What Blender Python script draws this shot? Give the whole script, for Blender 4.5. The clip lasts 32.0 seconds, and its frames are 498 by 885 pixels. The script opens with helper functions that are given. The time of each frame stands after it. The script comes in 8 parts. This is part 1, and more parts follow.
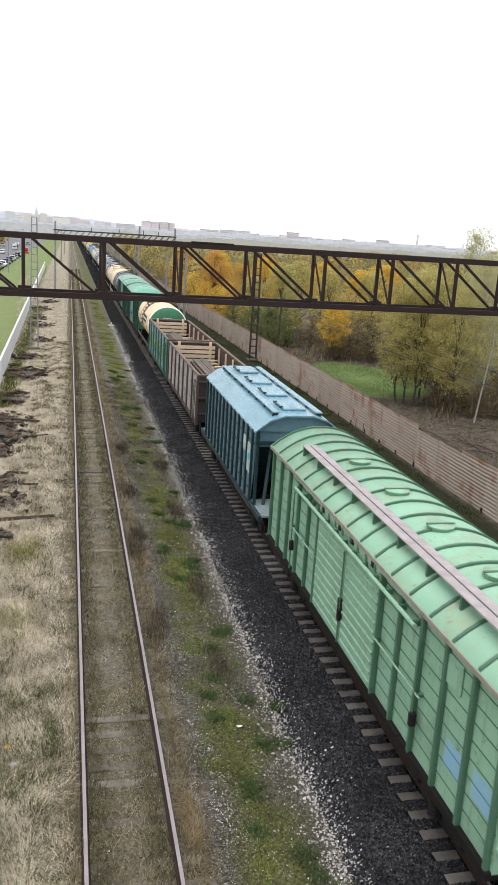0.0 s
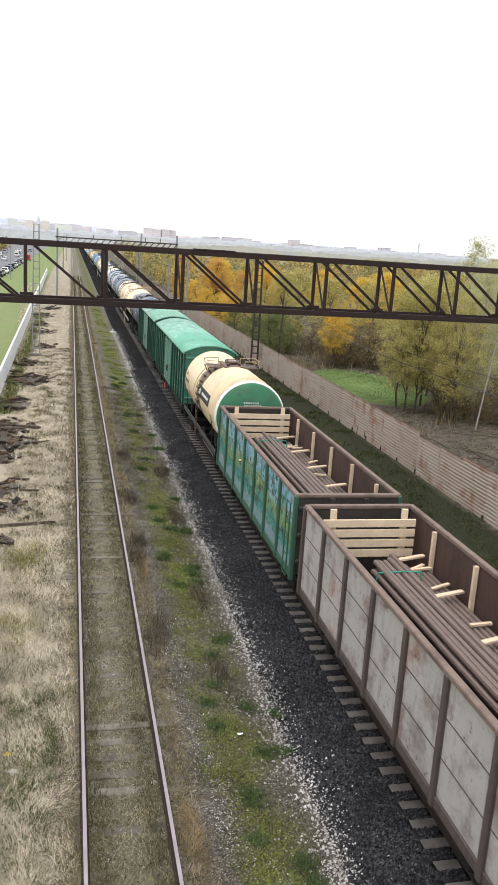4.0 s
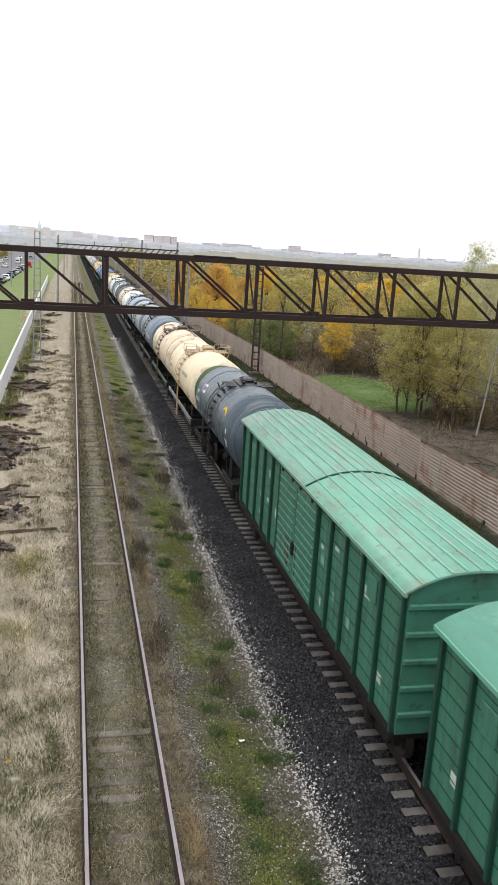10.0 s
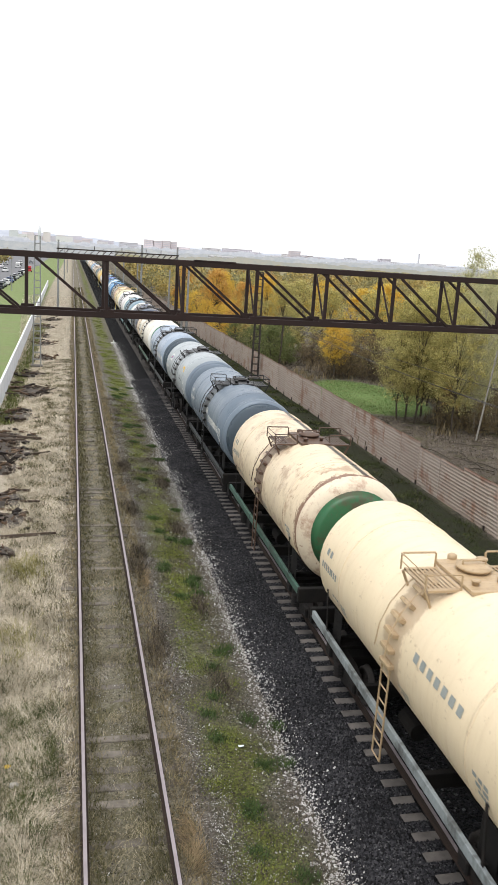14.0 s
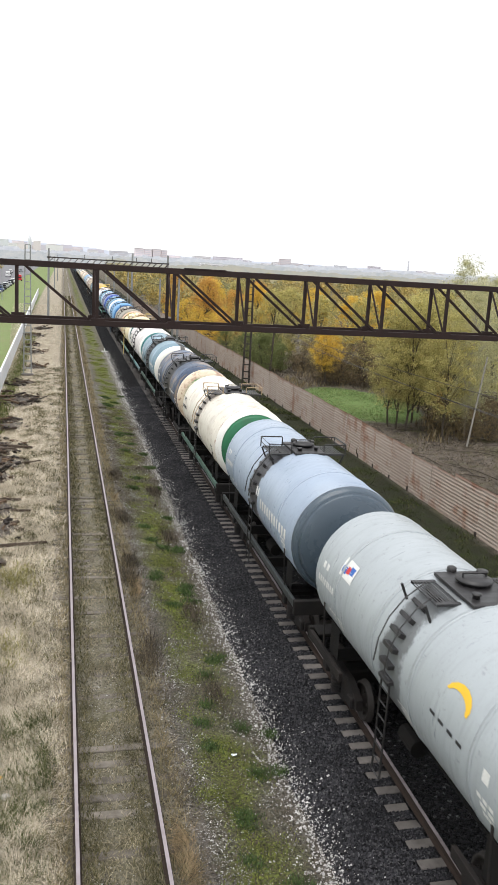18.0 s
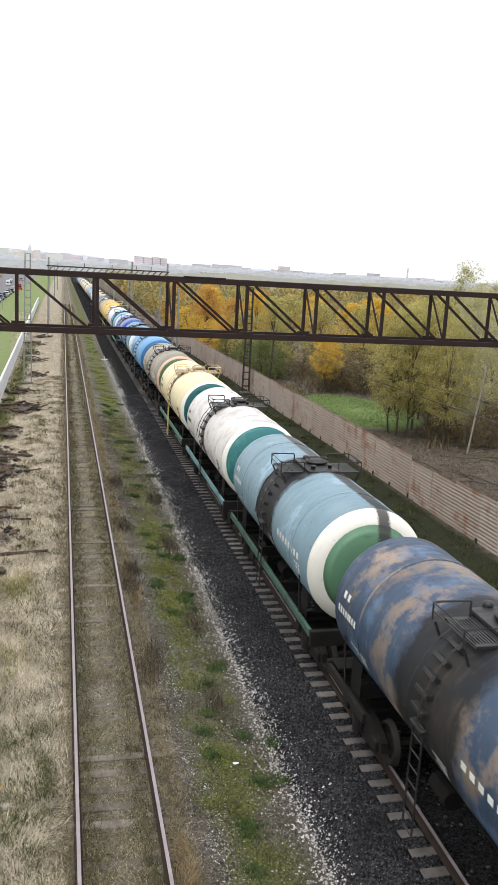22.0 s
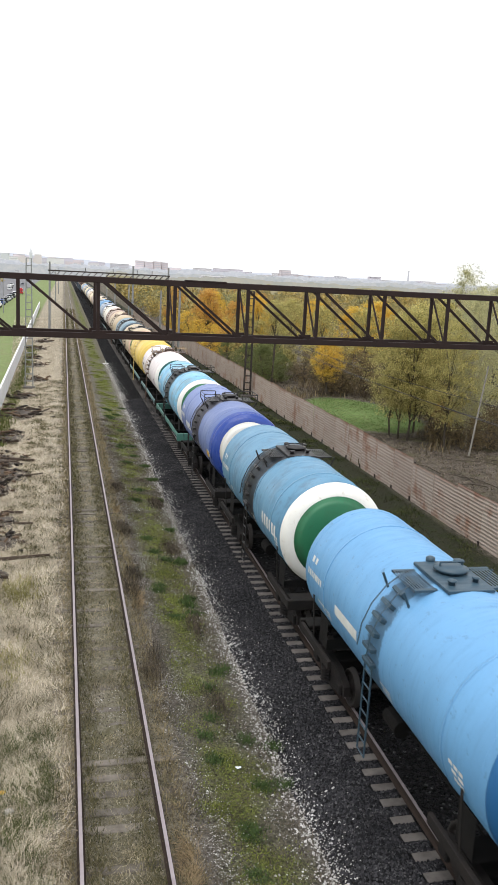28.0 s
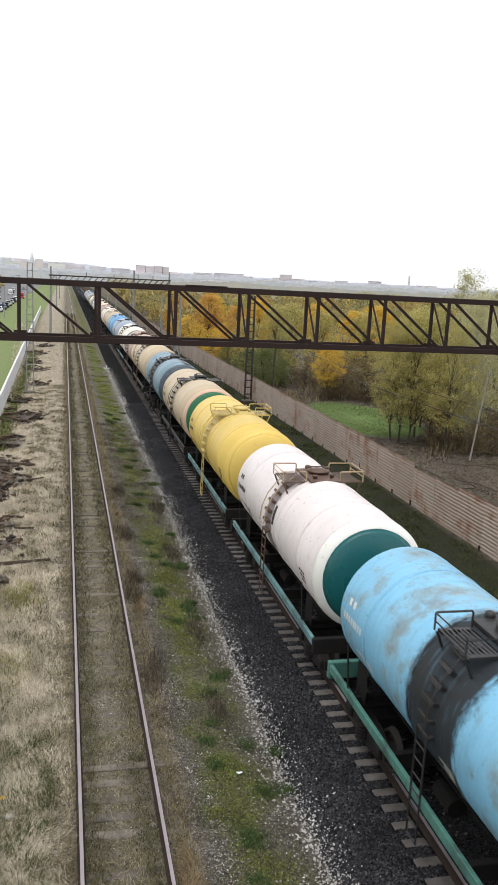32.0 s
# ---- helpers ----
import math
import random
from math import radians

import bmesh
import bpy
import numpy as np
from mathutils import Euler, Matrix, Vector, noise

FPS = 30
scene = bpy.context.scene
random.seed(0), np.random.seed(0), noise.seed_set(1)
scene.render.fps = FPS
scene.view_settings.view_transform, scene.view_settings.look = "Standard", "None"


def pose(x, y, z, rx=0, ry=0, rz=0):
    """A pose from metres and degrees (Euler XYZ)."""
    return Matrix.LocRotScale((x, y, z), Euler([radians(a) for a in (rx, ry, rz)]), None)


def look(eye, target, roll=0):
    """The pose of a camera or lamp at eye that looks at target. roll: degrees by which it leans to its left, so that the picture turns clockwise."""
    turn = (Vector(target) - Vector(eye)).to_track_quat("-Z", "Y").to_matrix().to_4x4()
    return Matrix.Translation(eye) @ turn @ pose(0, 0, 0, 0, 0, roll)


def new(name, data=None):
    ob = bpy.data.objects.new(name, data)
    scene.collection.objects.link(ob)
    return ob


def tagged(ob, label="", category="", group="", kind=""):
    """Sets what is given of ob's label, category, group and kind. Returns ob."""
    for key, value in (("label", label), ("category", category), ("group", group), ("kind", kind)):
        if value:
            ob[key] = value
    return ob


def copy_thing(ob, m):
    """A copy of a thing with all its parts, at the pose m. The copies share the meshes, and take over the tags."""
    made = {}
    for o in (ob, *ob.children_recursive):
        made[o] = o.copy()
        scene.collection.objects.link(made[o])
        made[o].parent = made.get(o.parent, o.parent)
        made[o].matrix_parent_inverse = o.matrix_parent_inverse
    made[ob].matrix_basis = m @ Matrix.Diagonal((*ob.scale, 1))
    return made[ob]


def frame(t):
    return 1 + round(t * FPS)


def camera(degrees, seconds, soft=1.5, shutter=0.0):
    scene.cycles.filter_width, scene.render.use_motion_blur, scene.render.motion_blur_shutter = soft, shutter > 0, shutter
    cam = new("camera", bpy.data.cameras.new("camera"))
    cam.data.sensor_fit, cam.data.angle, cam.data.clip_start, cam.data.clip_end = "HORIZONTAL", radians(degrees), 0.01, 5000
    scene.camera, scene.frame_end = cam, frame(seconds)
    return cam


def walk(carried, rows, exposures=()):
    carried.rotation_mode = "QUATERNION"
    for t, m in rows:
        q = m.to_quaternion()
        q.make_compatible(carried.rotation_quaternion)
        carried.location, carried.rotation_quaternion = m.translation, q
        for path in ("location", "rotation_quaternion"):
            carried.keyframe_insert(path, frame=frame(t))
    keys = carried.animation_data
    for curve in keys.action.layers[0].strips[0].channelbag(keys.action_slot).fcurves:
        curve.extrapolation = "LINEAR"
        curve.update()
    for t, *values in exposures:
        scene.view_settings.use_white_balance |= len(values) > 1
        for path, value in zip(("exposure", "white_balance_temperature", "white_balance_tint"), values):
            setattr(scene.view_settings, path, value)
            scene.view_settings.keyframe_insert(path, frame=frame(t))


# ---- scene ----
cam = camera(33.606, 32.0, 0.78, 0.14)
EYE = (0.0, 0.0, 10.3835)


def aim(yaw, pitch, roll):
    """A camera pose on the bridge from degrees: to the right, down, and the lean."""
    a, b = radians(yaw), radians(pitch)
    way = Vector((math.sin(a) * math.cos(b), math.cos(a) * math.cos(b), -math.sin(b)))
    return look(EYE, Vector(EYE) + way * 10, roll)


PATH = [
    (0, 12.780, 13.957, 3.666), (0.5, 12.769, 13.870, 3.666), (1, 12.735, 13.763, 3.664), (1.5, 12.727, 13.702, 3.720), (2, 12.715, 13.681, 3.753),
    (2.5, 12.702, 13.640, 3.757), (3, 12.683, 13.595, 3.767), (3.5, 12.668, 13.539, 3.779), (5.5, 12.650, 13.350, 3.694), (6, 12.641, 13.303, 3.706),
    (6.5, 12.616, 13.237, 3.755), (7, 12.596, 13.203, 3.686), (7.5, 12.601, 13.165, 3.771), (8, 12.561, 13.148, 3.704), (8.5, 12.578, 13.157, 3.729),
    (9, 12.583, 13.147, 3.701), (9.5, 12.575, 13.112, 3.656), (10, 12.567, 13.077, 3.585), (10.5, 12.554, 13.041, 3.613),
    (11, 12.565, 13.041, 3.595), (11.5, 12.554, 13.041, 3.613), (12, 12.546, 12.996, 3.615), (12.5, 12.550, 12.974, 3.622),
    (13, 12.541, 12.912, 3.625), (13.5, 12.566, 12.776, 3.714), (14, 12.569, 12.745, 3.670), (14.5, 12.574, 12.750, 3.615),
    (16.5, 12.560, 12.502, 3.626), (17, 12.812, 12.440, 3.386), (17.5, 13.090, 12.325, 3.441), (18, 13.144, 12.182, 3.453),
    (18.5, 13.154, 12.062, 3.413), (19, 13.120, 11.933, 3.309), (19.5, 13.101, 11.844, 3.214), (20, 13.093, 11.807, 3.226),
    (20.5, 13.092, 11.796, 3.228), (21, 13.089, 11.746, 3.217), (21.5, 13.087, 11.695, 3.221), (22, 13.092, 11.669, 3.186),
    (22.5, 13.087, 11.670, 3.157), (23, 13.103, 11.664, 3.124), (23.5, 13.121, 11.611, 3.118), (24, 13.117, 11.548, 3.115),
    (24.5, 13.086, 11.501, 3.169), (25, 13.055, 11.505, 3.107), (25.5, 13.042, 11.534, 2.973), (27.5, 13.000, 11.414, 3.022),
    (28, 12.975, 11.423, 2.959), (28.5, 12.969, 11.418, 2.963), (29, 12.972, 11.366, 2.956), (29.5, 12.963, 11.309, 2.963),
    (30, 12.912, 11.253, 2.929), (30.5, 12.907, 11.244, 2.931), (31, 12.903, 11.181, 2.932), (31.5, 12.901, 11.146, 2.941),
    (32, 12.900, 11.118, 2.923),
]
walk(cam, [(t, aim(a, b, c)) for t, a, b, c in PATH], [(0, 0.54), (1, 0.63), (2, 0.71), (3, 0.85), (3.5, 0.82), (5.5, 0.35), (6, 0.32), (7, 0.49), (8, 0.65), (10, 0.52), (12, 0.67), (13, 0.57), (17, 0.69), (18, 0.67), (20, 0.55), (21, 0.61), (23, 0.53), (25, 0.45), (28, 0.57), (29, 0.59), (32, 0.37)])

# world, sun
world = bpy.data.worlds.new("overcast_sky")
scene.world = world
world.use_nodes = True
wn, wl = world.node_tree.nodes, world.node_tree.links
sky = wn.new("ShaderNodeTexSky")
sky.sky_type, sky.sun_disc = "NISHITA", False
sky.sun_elevation, sky.sun_rotation = radians(74), radians(215)
sky.dust_density, sky.air_density = 4.0, 1.5
veil = wn.new("ShaderNodeMix")
veil.data_type = "RGBA"
veil.inputs[0].default_value = 0.9
veil.inputs[7].default_value = (7.0, 7.1, 7.25, 1)
wl.new(sky.outputs[0], veil.inputs[6])
wl.new(veil.outputs[2], wn["Background"].inputs[0])
wn["Background"].inputs[1].default_value = 0.125
sun = new("sun", bpy.data.lights.new("sun", "SUN"))
sun.data.energy, sun.data.angle, sun.data.color = 1.5, radians(50), (1.0, 0.975, 0.94)
sun.matrix_basis = look((-10, -14, 60), (0, 0, 0))


# ---------------------------------------------------------------- materials
def graph(name, rough=0.7, metal=0.0, gloss=0.2):
    m = bpy.data.materials.new(name)
    m.use_nodes = True
    n, l = m.node_tree.nodes, m.node_tree.links
    b = n["Principled BSDF"]
    b.inputs["Roughness"].default_value, b.inputs["Metallic"].default_value = rough, metal
    b.inputs["Specular IOR Level"].default_value = gloss
    return m, n, l, b


def coords(n, l, scale=(1, 1, 1), kind="Object"):
    c, mp = n.new("ShaderNodeTexCoord"), n.new("ShaderNodeMapping")
    mp.inputs["Scale"].default_value = scale
    l.new(c.outputs[kind], mp.inputs[0])
    return mp.outputs[0]


def noise_of(n, l, where, scale, detail=5.0, rough=0.6):
    t = n.new("ShaderNodeTexNoise")
    t.inputs["Scale"].default_value, t.inputs["Detail"].default_value, t.inputs["Roughness"].default_value = scale, detail, rough
    l.new(where, t.inputs["Vector"])
    return t.outputs[0]


def span(n, l, value, a, b, lo=0.0, hi=1.0):
    r = n.new("ShaderNodeMapRange")
    r.inputs[1].default_value, r.inputs[2].default_value, r.inputs[3].default_value, r.inputs[4].default_value = a, b, lo, hi
    l.new(value, r.inputs[0])
    return r.outputs[0]


def math_of(n, l, op, a, b=0.0):
    r = n.new("ShaderNodeMath")
    r.operation = op
    for i, v in enumerate((a, b)):
        if isinstance(v, (int, float)):
            r.inputs[i].default_value = v
        else:
            l.new(v, r.inputs[i])
    return r.outputs[0]


def blend(n, l, fac, a, b):
    r = n.new("ShaderNodeMix")
    r.data_type = "RGBA"
    for i, v in ((0, fac), (6, a), (7, b)):
        if isinstance(v, tuple):
            r.inputs[i].default_value = (*v, 1)
        elif isinstance(v, (int, float)):
            r.inputs[i].default_value = v
        else:
            l.new(v, r.inputs[i])
    return r.outputs[2]


def bump(n, l, b, height, strength=0.3, dist=0.02):
    k = n.new("ShaderNodeBump")
    k.inputs["Strength"].default_value, k.inputs["Distance"].default_value = strength, dist
    l.new(height, k.inputs["Height"])
    l.new(k.outputs[0], b.inputs["Normal"])


def shade(c, k):
    return tuple(min(1.0, v * k) for v in c)


PLAIN = {}


def shifted(n, l, where):
    """Moves the pattern from piece to piece."""
    oi, ad, mu = n.new("ShaderNodeObjectInfo"), n.new("ShaderNodeVectorMath"), n.new("ShaderNodeVectorMath")
    mu.operation = "MULTIPLY"
    mu.inputs[1].default_value = (7.0, 83.0, 29.0)
    l.new(oi.outputs["Random"], mu.inputs[0])
    l.new(where, ad.inputs[0])
    l.new(mu.outputs[0], ad.inputs[1])
    return ad.outputs[0]


def plain(name, col, col2=None, rough=0.75, metal=0.0, scale=3.0, fine=40.0, amount=0.6, relief=0.25, per_piece=0.0):
    """Two-scale varied surface."""
    if name in PLAIN:
        return PLAIN[name]
    m, n, l, b = graph(name, rough, metal)
    w = shifted(n, l, coords(n, l)) if per_piece else coords(n, l)
    big, small = noise_of(n, l, w, scale), noise_of(n, l, w, fine, 3)
    c = blend(n, l, span(n, l, big, 0.35, 0.68, 0, amount), col, col2 or shade(col, 0.6))
    c = blend(n, l, span(n, l, small, 0.4, 0.75, 0, 0.35), c, shade(col, 0.75))
    if per_piece:
        oi = n.new("ShaderNodeObjectInfo")
        hs = n.new("ShaderNodeHueSaturation")
        l.new(span(n, l, oi.outputs["Random"], 0, 1, 1 - per_piece, 1 + per_piece), hs.inputs["Value"])
        l.new(c, hs.inputs["Color"])
        c = hs.outputs[0]
    l.new(c, b.inputs["Base Color"])
    if relief:
        bump(n, l, b, small, relief)
    PLAIN[name] = m
    return m


def paint(name, col, dirt=(0.16, 0.12, 0.08), grime=0.35, belt=0.0, belt_w=0.9, belt_col=(0.05, 0.045, 0.04), patch=None, patch_amt=0.0, rough=0.45, streak=(1.2, 7.0, 0.9), patch2=None, stripe=None, specks=0.3, smear=0.0, soft_patch=0.04, end_stain=None):
    """Weathered wagon paint: fading, running dirt, flaking patches and a spill belt round the hatch."""
    if name in PLAIN:
        return PLAIN[name]
    m, n, l, b = graph(name, rough, 0.0, 0.42)
    w = shifted(n, l, coords(n, l))
    own = coords(n, l)
    big, small = noise_of(n, l, w, 0.9, 6), noise_of(n, l, w, 18.0, 4)
    st = n.new("ShaderNodeMapping")
    st.inputs["Scale"].default_value = streak
    l.new(w, st.inputs[0])
    run = noise_of(n, l, st.outputs[0], 1.0, 6, 0.65)
    c = blend(n, l, span(n, l, big, 0.35, 0.7, 0, 0.5), col, shade(col, 0.82))
    if patch:
        c = blend(n, l, span(n, l, noise_of(n, l, w, 0.55, 8, 0.7), 0.62 - patch_amt * 0.25, 0.62 + soft_patch - patch_amt * 0.25), c, patch)
    if patch2:
        c = blend(n, l, span(n, l, noise_of(n, l, w, 0.8, 7, 0.65), 0.54, 0.58 + soft_patch), c, patch2)
    c = blend(n, l, span(n, l, run, 0.52, 0.78, 0, grime * (0.5 if streak[1] == 7.0 else 1.0)), c, dirt)
    c = blend(n, l, span(n, l, small, 0.55, 0.8, 0, grime * 0.5), c, shade(dirt, 1.4))
    c = blend(n, l, span(n, l, noise_of(n, l, w, 4.5, 8, 0.75), 0.59, 0.66, 0, specks), c, shade(dirt, 0.7))
    if smear:
        c = blend(n, l, span(n, l, noise_of(n, l, w, 1.1, 8, 0.72), 0.51, 0.62, 0, smear), c, shade(dirt, 0.8))
    sep = n.new("ShaderNodeSeparateXYZ")
    l.new(own, sep.inputs[0])
    if stripe:
        off = math_of(n, l, "ABSOLUTE", math_of(n, l, "SUBTRACT", sep.outputs[0], stripe[0]))
        off = math_of(n, l, "ADD", off, math_of(n, l, "MULTIPLY", math_of(n, l, "SUBTRACT", small, 0.5), 0.25))
        c = blend(n, l, span(n, l, off, stripe[1] + 0.03, stripe[1] - 0.03, 0, 0.93), c, (0.03, 0.028, 0.028))
    if belt:
        edge = math_of(n, l, "ADD", math_of(n, l, "ABSOLUTE", sep.outputs[1]), math_of(n, l, "MULTIPLY", math_of(n, l, "SUBTRACT", noise_of(n, l, w, 1.5, 7, 0.72), 0.5), 0.95))
        worn = span(n, l, run, 0.54, 0.70, 1.0, 0.8)
        c = blend(n, l, math_of(n, l, "MULTIPLY", span(n, l, edge, belt_w, belt_w * 0.78, 0, belt), worn), c, belt_col)
        dull = math_of(n, l, "MULTIPLY", span(n, l, edge, belt_w, belt_w * 0.78, 0, belt), worn)
        l.new(span(n, l, dull, 0.0, 1.0, 0.42, 0.1), b.inputs["Specular IOR Level"])
    if end_stain:
        near = math_of(n, l, "ABSOLUTE", math_of(n, l, "SUBTRACT", math_of(n, l, "MULTIPLY", sep.outputs[1], -1.0), end_stain[0]))
        near = math_of(n, l, "ADD", near, math_of(n, l, "MULTIPLY", math_of(n, l, "SUBTRACT", noise_of(n, l, w, 3.0, 8, 0.75), 0.5), end_stain[3]))
        c = blend(n, l, span(n, l, near, end_stain[1], end_stain[1] - 0.12, 0, 0.85), c, end_stain[2])
    l.new(c, b.inputs["Base Color"])
    l.new(span(n, l, run, 0.3, 0.8, rough - 0.15, rough + 0.2), b.inputs["Roughness"])
    bump(n, l, b, small, 0.12, 0.01)
    PLAIN[name] = m
    return m


def leaf_material(name, cols, rough=0.7, trans=0.25, shaded=0.45):
    """Each leaf or blade takes its own tone."""
    m, n, l, b = graph(name, rough, 0.0, 0.1)
    g = n.new("ShaderNodeNewGeometry")
    ramp = n.new("ShaderNodeValToRGB")
    e = ramp.color_ramp.elements
    e[0].position, e[0].color = 0.0, (*cols[0], 1)
    e[1].position, e[1].color = 1.0, (*cols[-1], 1)
    for i, c in enumerate(cols[1:-1]):
        k = e.new((i + 1) / (len(cols) - 1))
        k.color = (*c, 1)
    l.new(g.outputs["Random Per Island"], ramp.inputs[0])
    w = coords(n, l)
    c = blend(n, l, span(n, l, noise_of(n, l, w, 0.7, 5), 0.45, 0.62, 0, shaded), ramp.outputs[0], shade(cols[0], 0.9))
    l.new(c, b.inputs["Base Color"])
    if trans:
        t = n.new("ShaderNodeBsdfTranslucent")
        l.new(c, t.inputs[0])
        mx = n.new("ShaderNodeMixShader")
        mx.inputs[0].default_value = trans
        l.new(b.outputs[0], mx.inputs[1])
        l.new(t.outputs[0], mx.inputs[2])
        l.new(mx.outputs[0], n["Material Output"].inputs[0])
    return m


STEEL_DARK = plain("grimy_steel", (0.013, 0.012, 0.012), (0.03, 0.023, 0.02), 0.75)
UNDER = plain("oily_underframe", (0.008, 0.0075, 0.0075), (0.018, 0.015, 0.013), 0.85)
RAIL_TOP = plain("worn_rail_head", (0.37, 0.325, 0.34), (0.24, 0.20, 0.205), 0.42, 0.55, 2.0, 60)
RAIL_WEB = plain("rusty_rail_web", (0.035, 0.024, 0.019), (0.02, 0.015, 0.013), 0.9)
WHEEL = plain("wheel_steel", (0.03, 0.026, 0.024), (0.018, 0.016, 0.015), 0.6)
TREAD = plain("polished_wheel_tread", (0.55, 0.53, 0.5), (0.4, 0.38, 0.36), 0.3, 0.9)
CONCRETE = plain("weathered_concrete_sleeper", (0.155, 0.14, 0.13), (0.075, 0.068, 0.063), 0.9, 0, 3, 60, 0.8, 0.3, 0.15)
OLD_SLEEPER = plain("old_grey_sleeper", (0.17, 0.15, 0.13), (0.06, 0.053, 0.042), 0.95, 0, 4, 50, 0.8, 0.4, 0.25)
TRUSS = plain("rusty_brown_truss", (0.034, 0.021, 0.019), (0.019, 0.014, 0.014), 0.75, 0.1, 1.5, 30)
MAST = plain("grey_painted_mast", (0.30, 0.31, 0.31), (0.16, 0.15, 0.14), 0.6, 0.2)
MAST_DARK = plain("dark_mast", (0.06, 0.05, 0.045), (0.035, 0.03, 0.03), 0.7, 0.2)
BARK = plain("tree_bark", (0.09, 0.075, 0.06), (0.04, 0.034, 0.03), 0.95, 0, 6, 40)
BIRCH = plain("pale_birch_bark", (0.42, 0.39, 0.34), (0.12, 0.10, 0.09), 0.9, 0, 5, 30)
DEADWOOD = plain("dark_rotten_wood", (0.05, 0.036, 0.028), (0.10, 0.075, 0.055), 0.95, 0, 5, 30)
PALE_WOOD = plain("fresh_pale_timber", (0.70, 0.56, 0.41), (0.52, 0.39, 0.27), 0.8, 0, 4, 50)
WIRE = plain("dull_wire", (0.16, 0.15, 0.145), (0.1, 0.1, 0.1), 0.6, 0.5)


# ---------------------------------------------------------------- mesh helpers
def box(bm, x0, x1, y0, y1, z0, z1, bevel=0.0):
    r = bmesh.ops.create_cube(bm, size=1)
    vs = r["verts"]
    for v in vs:
        v.co = Vector(((x0 + x1) / 2 + v.co.x * (x1 - x0), (y0 + y1) / 2 + v.co.y * (y1 - y0), (z0 + z1) / 2 + v.co.z * (z1 - z0)))
    if bevel:
        es = list({e for v in vs for e in v.link_edges})
        bmesh.ops.bevel(bm, geom=es, offset=bevel, segments=1, affect="EDGES", profile=0.5)
    return bm


def beam(bm, a, b, w, h, up=(0, 0, 1)):
    """A square bar from a to b."""
    a, b = Vector(a), Vector(b)
    d = (b - a).normalized()
    s = d.cross(Vector(up))
    if s.length < 1e-3:
        s = d.cross(Vector((1, 0, 0)))
    s.normalize()
    u = s.cross(d)
    vs = [bm.verts.new(p + s * sx * w / 2 + u * sz * h / 2) for p in (a, b) for sx, sz in ((-1, -1), (1, -1), (1, 1), (-1, 1))]
    for f in ((0, 1, 2, 3), (7, 6, 5, 4), (0, 4, 5, 1), (1, 5, 6, 2), (2, 6, 7, 3), (3, 7, 4, 0)):
        bm.faces.new([vs[i] for i in f])
    return bm


def rod(bm, a, b, r, seg=6, r2=None):
    a, b = Vector(a), Vector(b)
    d = (b - a)
    q = d.to_track_quat("Z", "Y").to_matrix().to_4x4()
    bmesh.ops.create_cone(bm, cap_ends=True, segments=seg, radius1=r, radius2=r if r2 is None else r2, depth=d.length, matrix=Matrix.Translation((a + b) / 2) @ q)
    return bm


def bent(bm, pts, r, seg=6):
    for a, b in zip(pts, pts[1:]):
        rod(bm, a, b, r, seg)
    return bm


def tube(bm, pts, r, seg=6):
    """One unbroken round bar bent along the points."""
    pts = [Vector(p) for p in pts]
    rings = []
    for i, p in enumerate(pts):
        d = (pts[min(i + 1, len(pts) - 1)] - pts[max(i - 1, 0)]).normalized()
        q = d.to_track_quat("Z", "Y").to_matrix()
        rings.append([bm.verts.new(p + q @ Vector((r * math.cos(k * 2 * math.pi / seg), r * math.sin(k * 2 * math.pi / seg), 0))) for k in range(seg)])
    for a, b in zip(rings, rings[1:]):
        near = min(range(seg), key=lambda k: (b[k].co - a[0].co).length)
        for k in range(seg):
            bm.faces.new((a[k], a[(k + 1) % seg], b[(k + 1 + near) % seg], b[(k + near) % seg]))
    bm.faces.new(rings[0][::-1])
    bm.faces.new(rings[-1])
    return bm


def lathe(bm, profile, seg=40, axis="y", centre=(0, 0, 0), a0=0.0, a1=2 * math.pi, smooth=True):
    """Turns (along, radius) pairs round an axis through the centre."""
    rings, full = [], abs(a1 - a0) > 6.28
    for s, r in profile:
        ring = []
        for i in range(seg if full else seg + 1):
            a = a0 + (a1 - a0) * i / seg
            u, v = r * math.sin(a), r * math.cos(a)
            p = (u, s, v) if axis == "y" else ((s, u, v) if axis == "x" else (u, v, s))
            ring.append(bm.verts.new(Vector(p) + Vector(centre)))
        rings.append(ring)
    for p, q in zip(rings, rings[1:]):
        for i in range(len(p) if full else len(p) - 1):
            j = (i + 1) % len(p)
            f = bm.faces.new((p[i], p[j], q[j], q[i]))
            f.smooth = smooth
    if full:
        for ring, flip in ((rings[0], False), (rings[-1], True)):
            f = bm.faces.new(ring if flip else ring[::-1])
            f.smooth = smooth
    return bm


def fresh():
    return bmesh.new()


def mesh_of(name, bm):
    bmesh.ops.recalc_face_normals(bm, faces=bm.faces)
    me = bpy.data.meshes.new(name)
    bm.to_mesh(me)
    bm.free()
    me.materials.append(None)
    return me


def piece(name, me, material, parent=None, label="", at=None):
    """An object on a mesh that may be shared; the material belongs to the object."""
    ob = new(name, me)
    ob.material_slots[0].link = "OBJECT"
    ob.material_slots[0].material = material
    if parent:
        ob.parent = parent
    if at is not None:
        ob.matrix_basis = at
    return tagged(ob, label) if label else ob


def part(name, bm, material, parent=None, label="", at=None):
    return piece(name, mesh_of(name, bm), material, parent, label, at)


def thing(name, label, category, group="", kind=""):
    return tagged(new(name), label, category, group, kind)


SHARED = {}


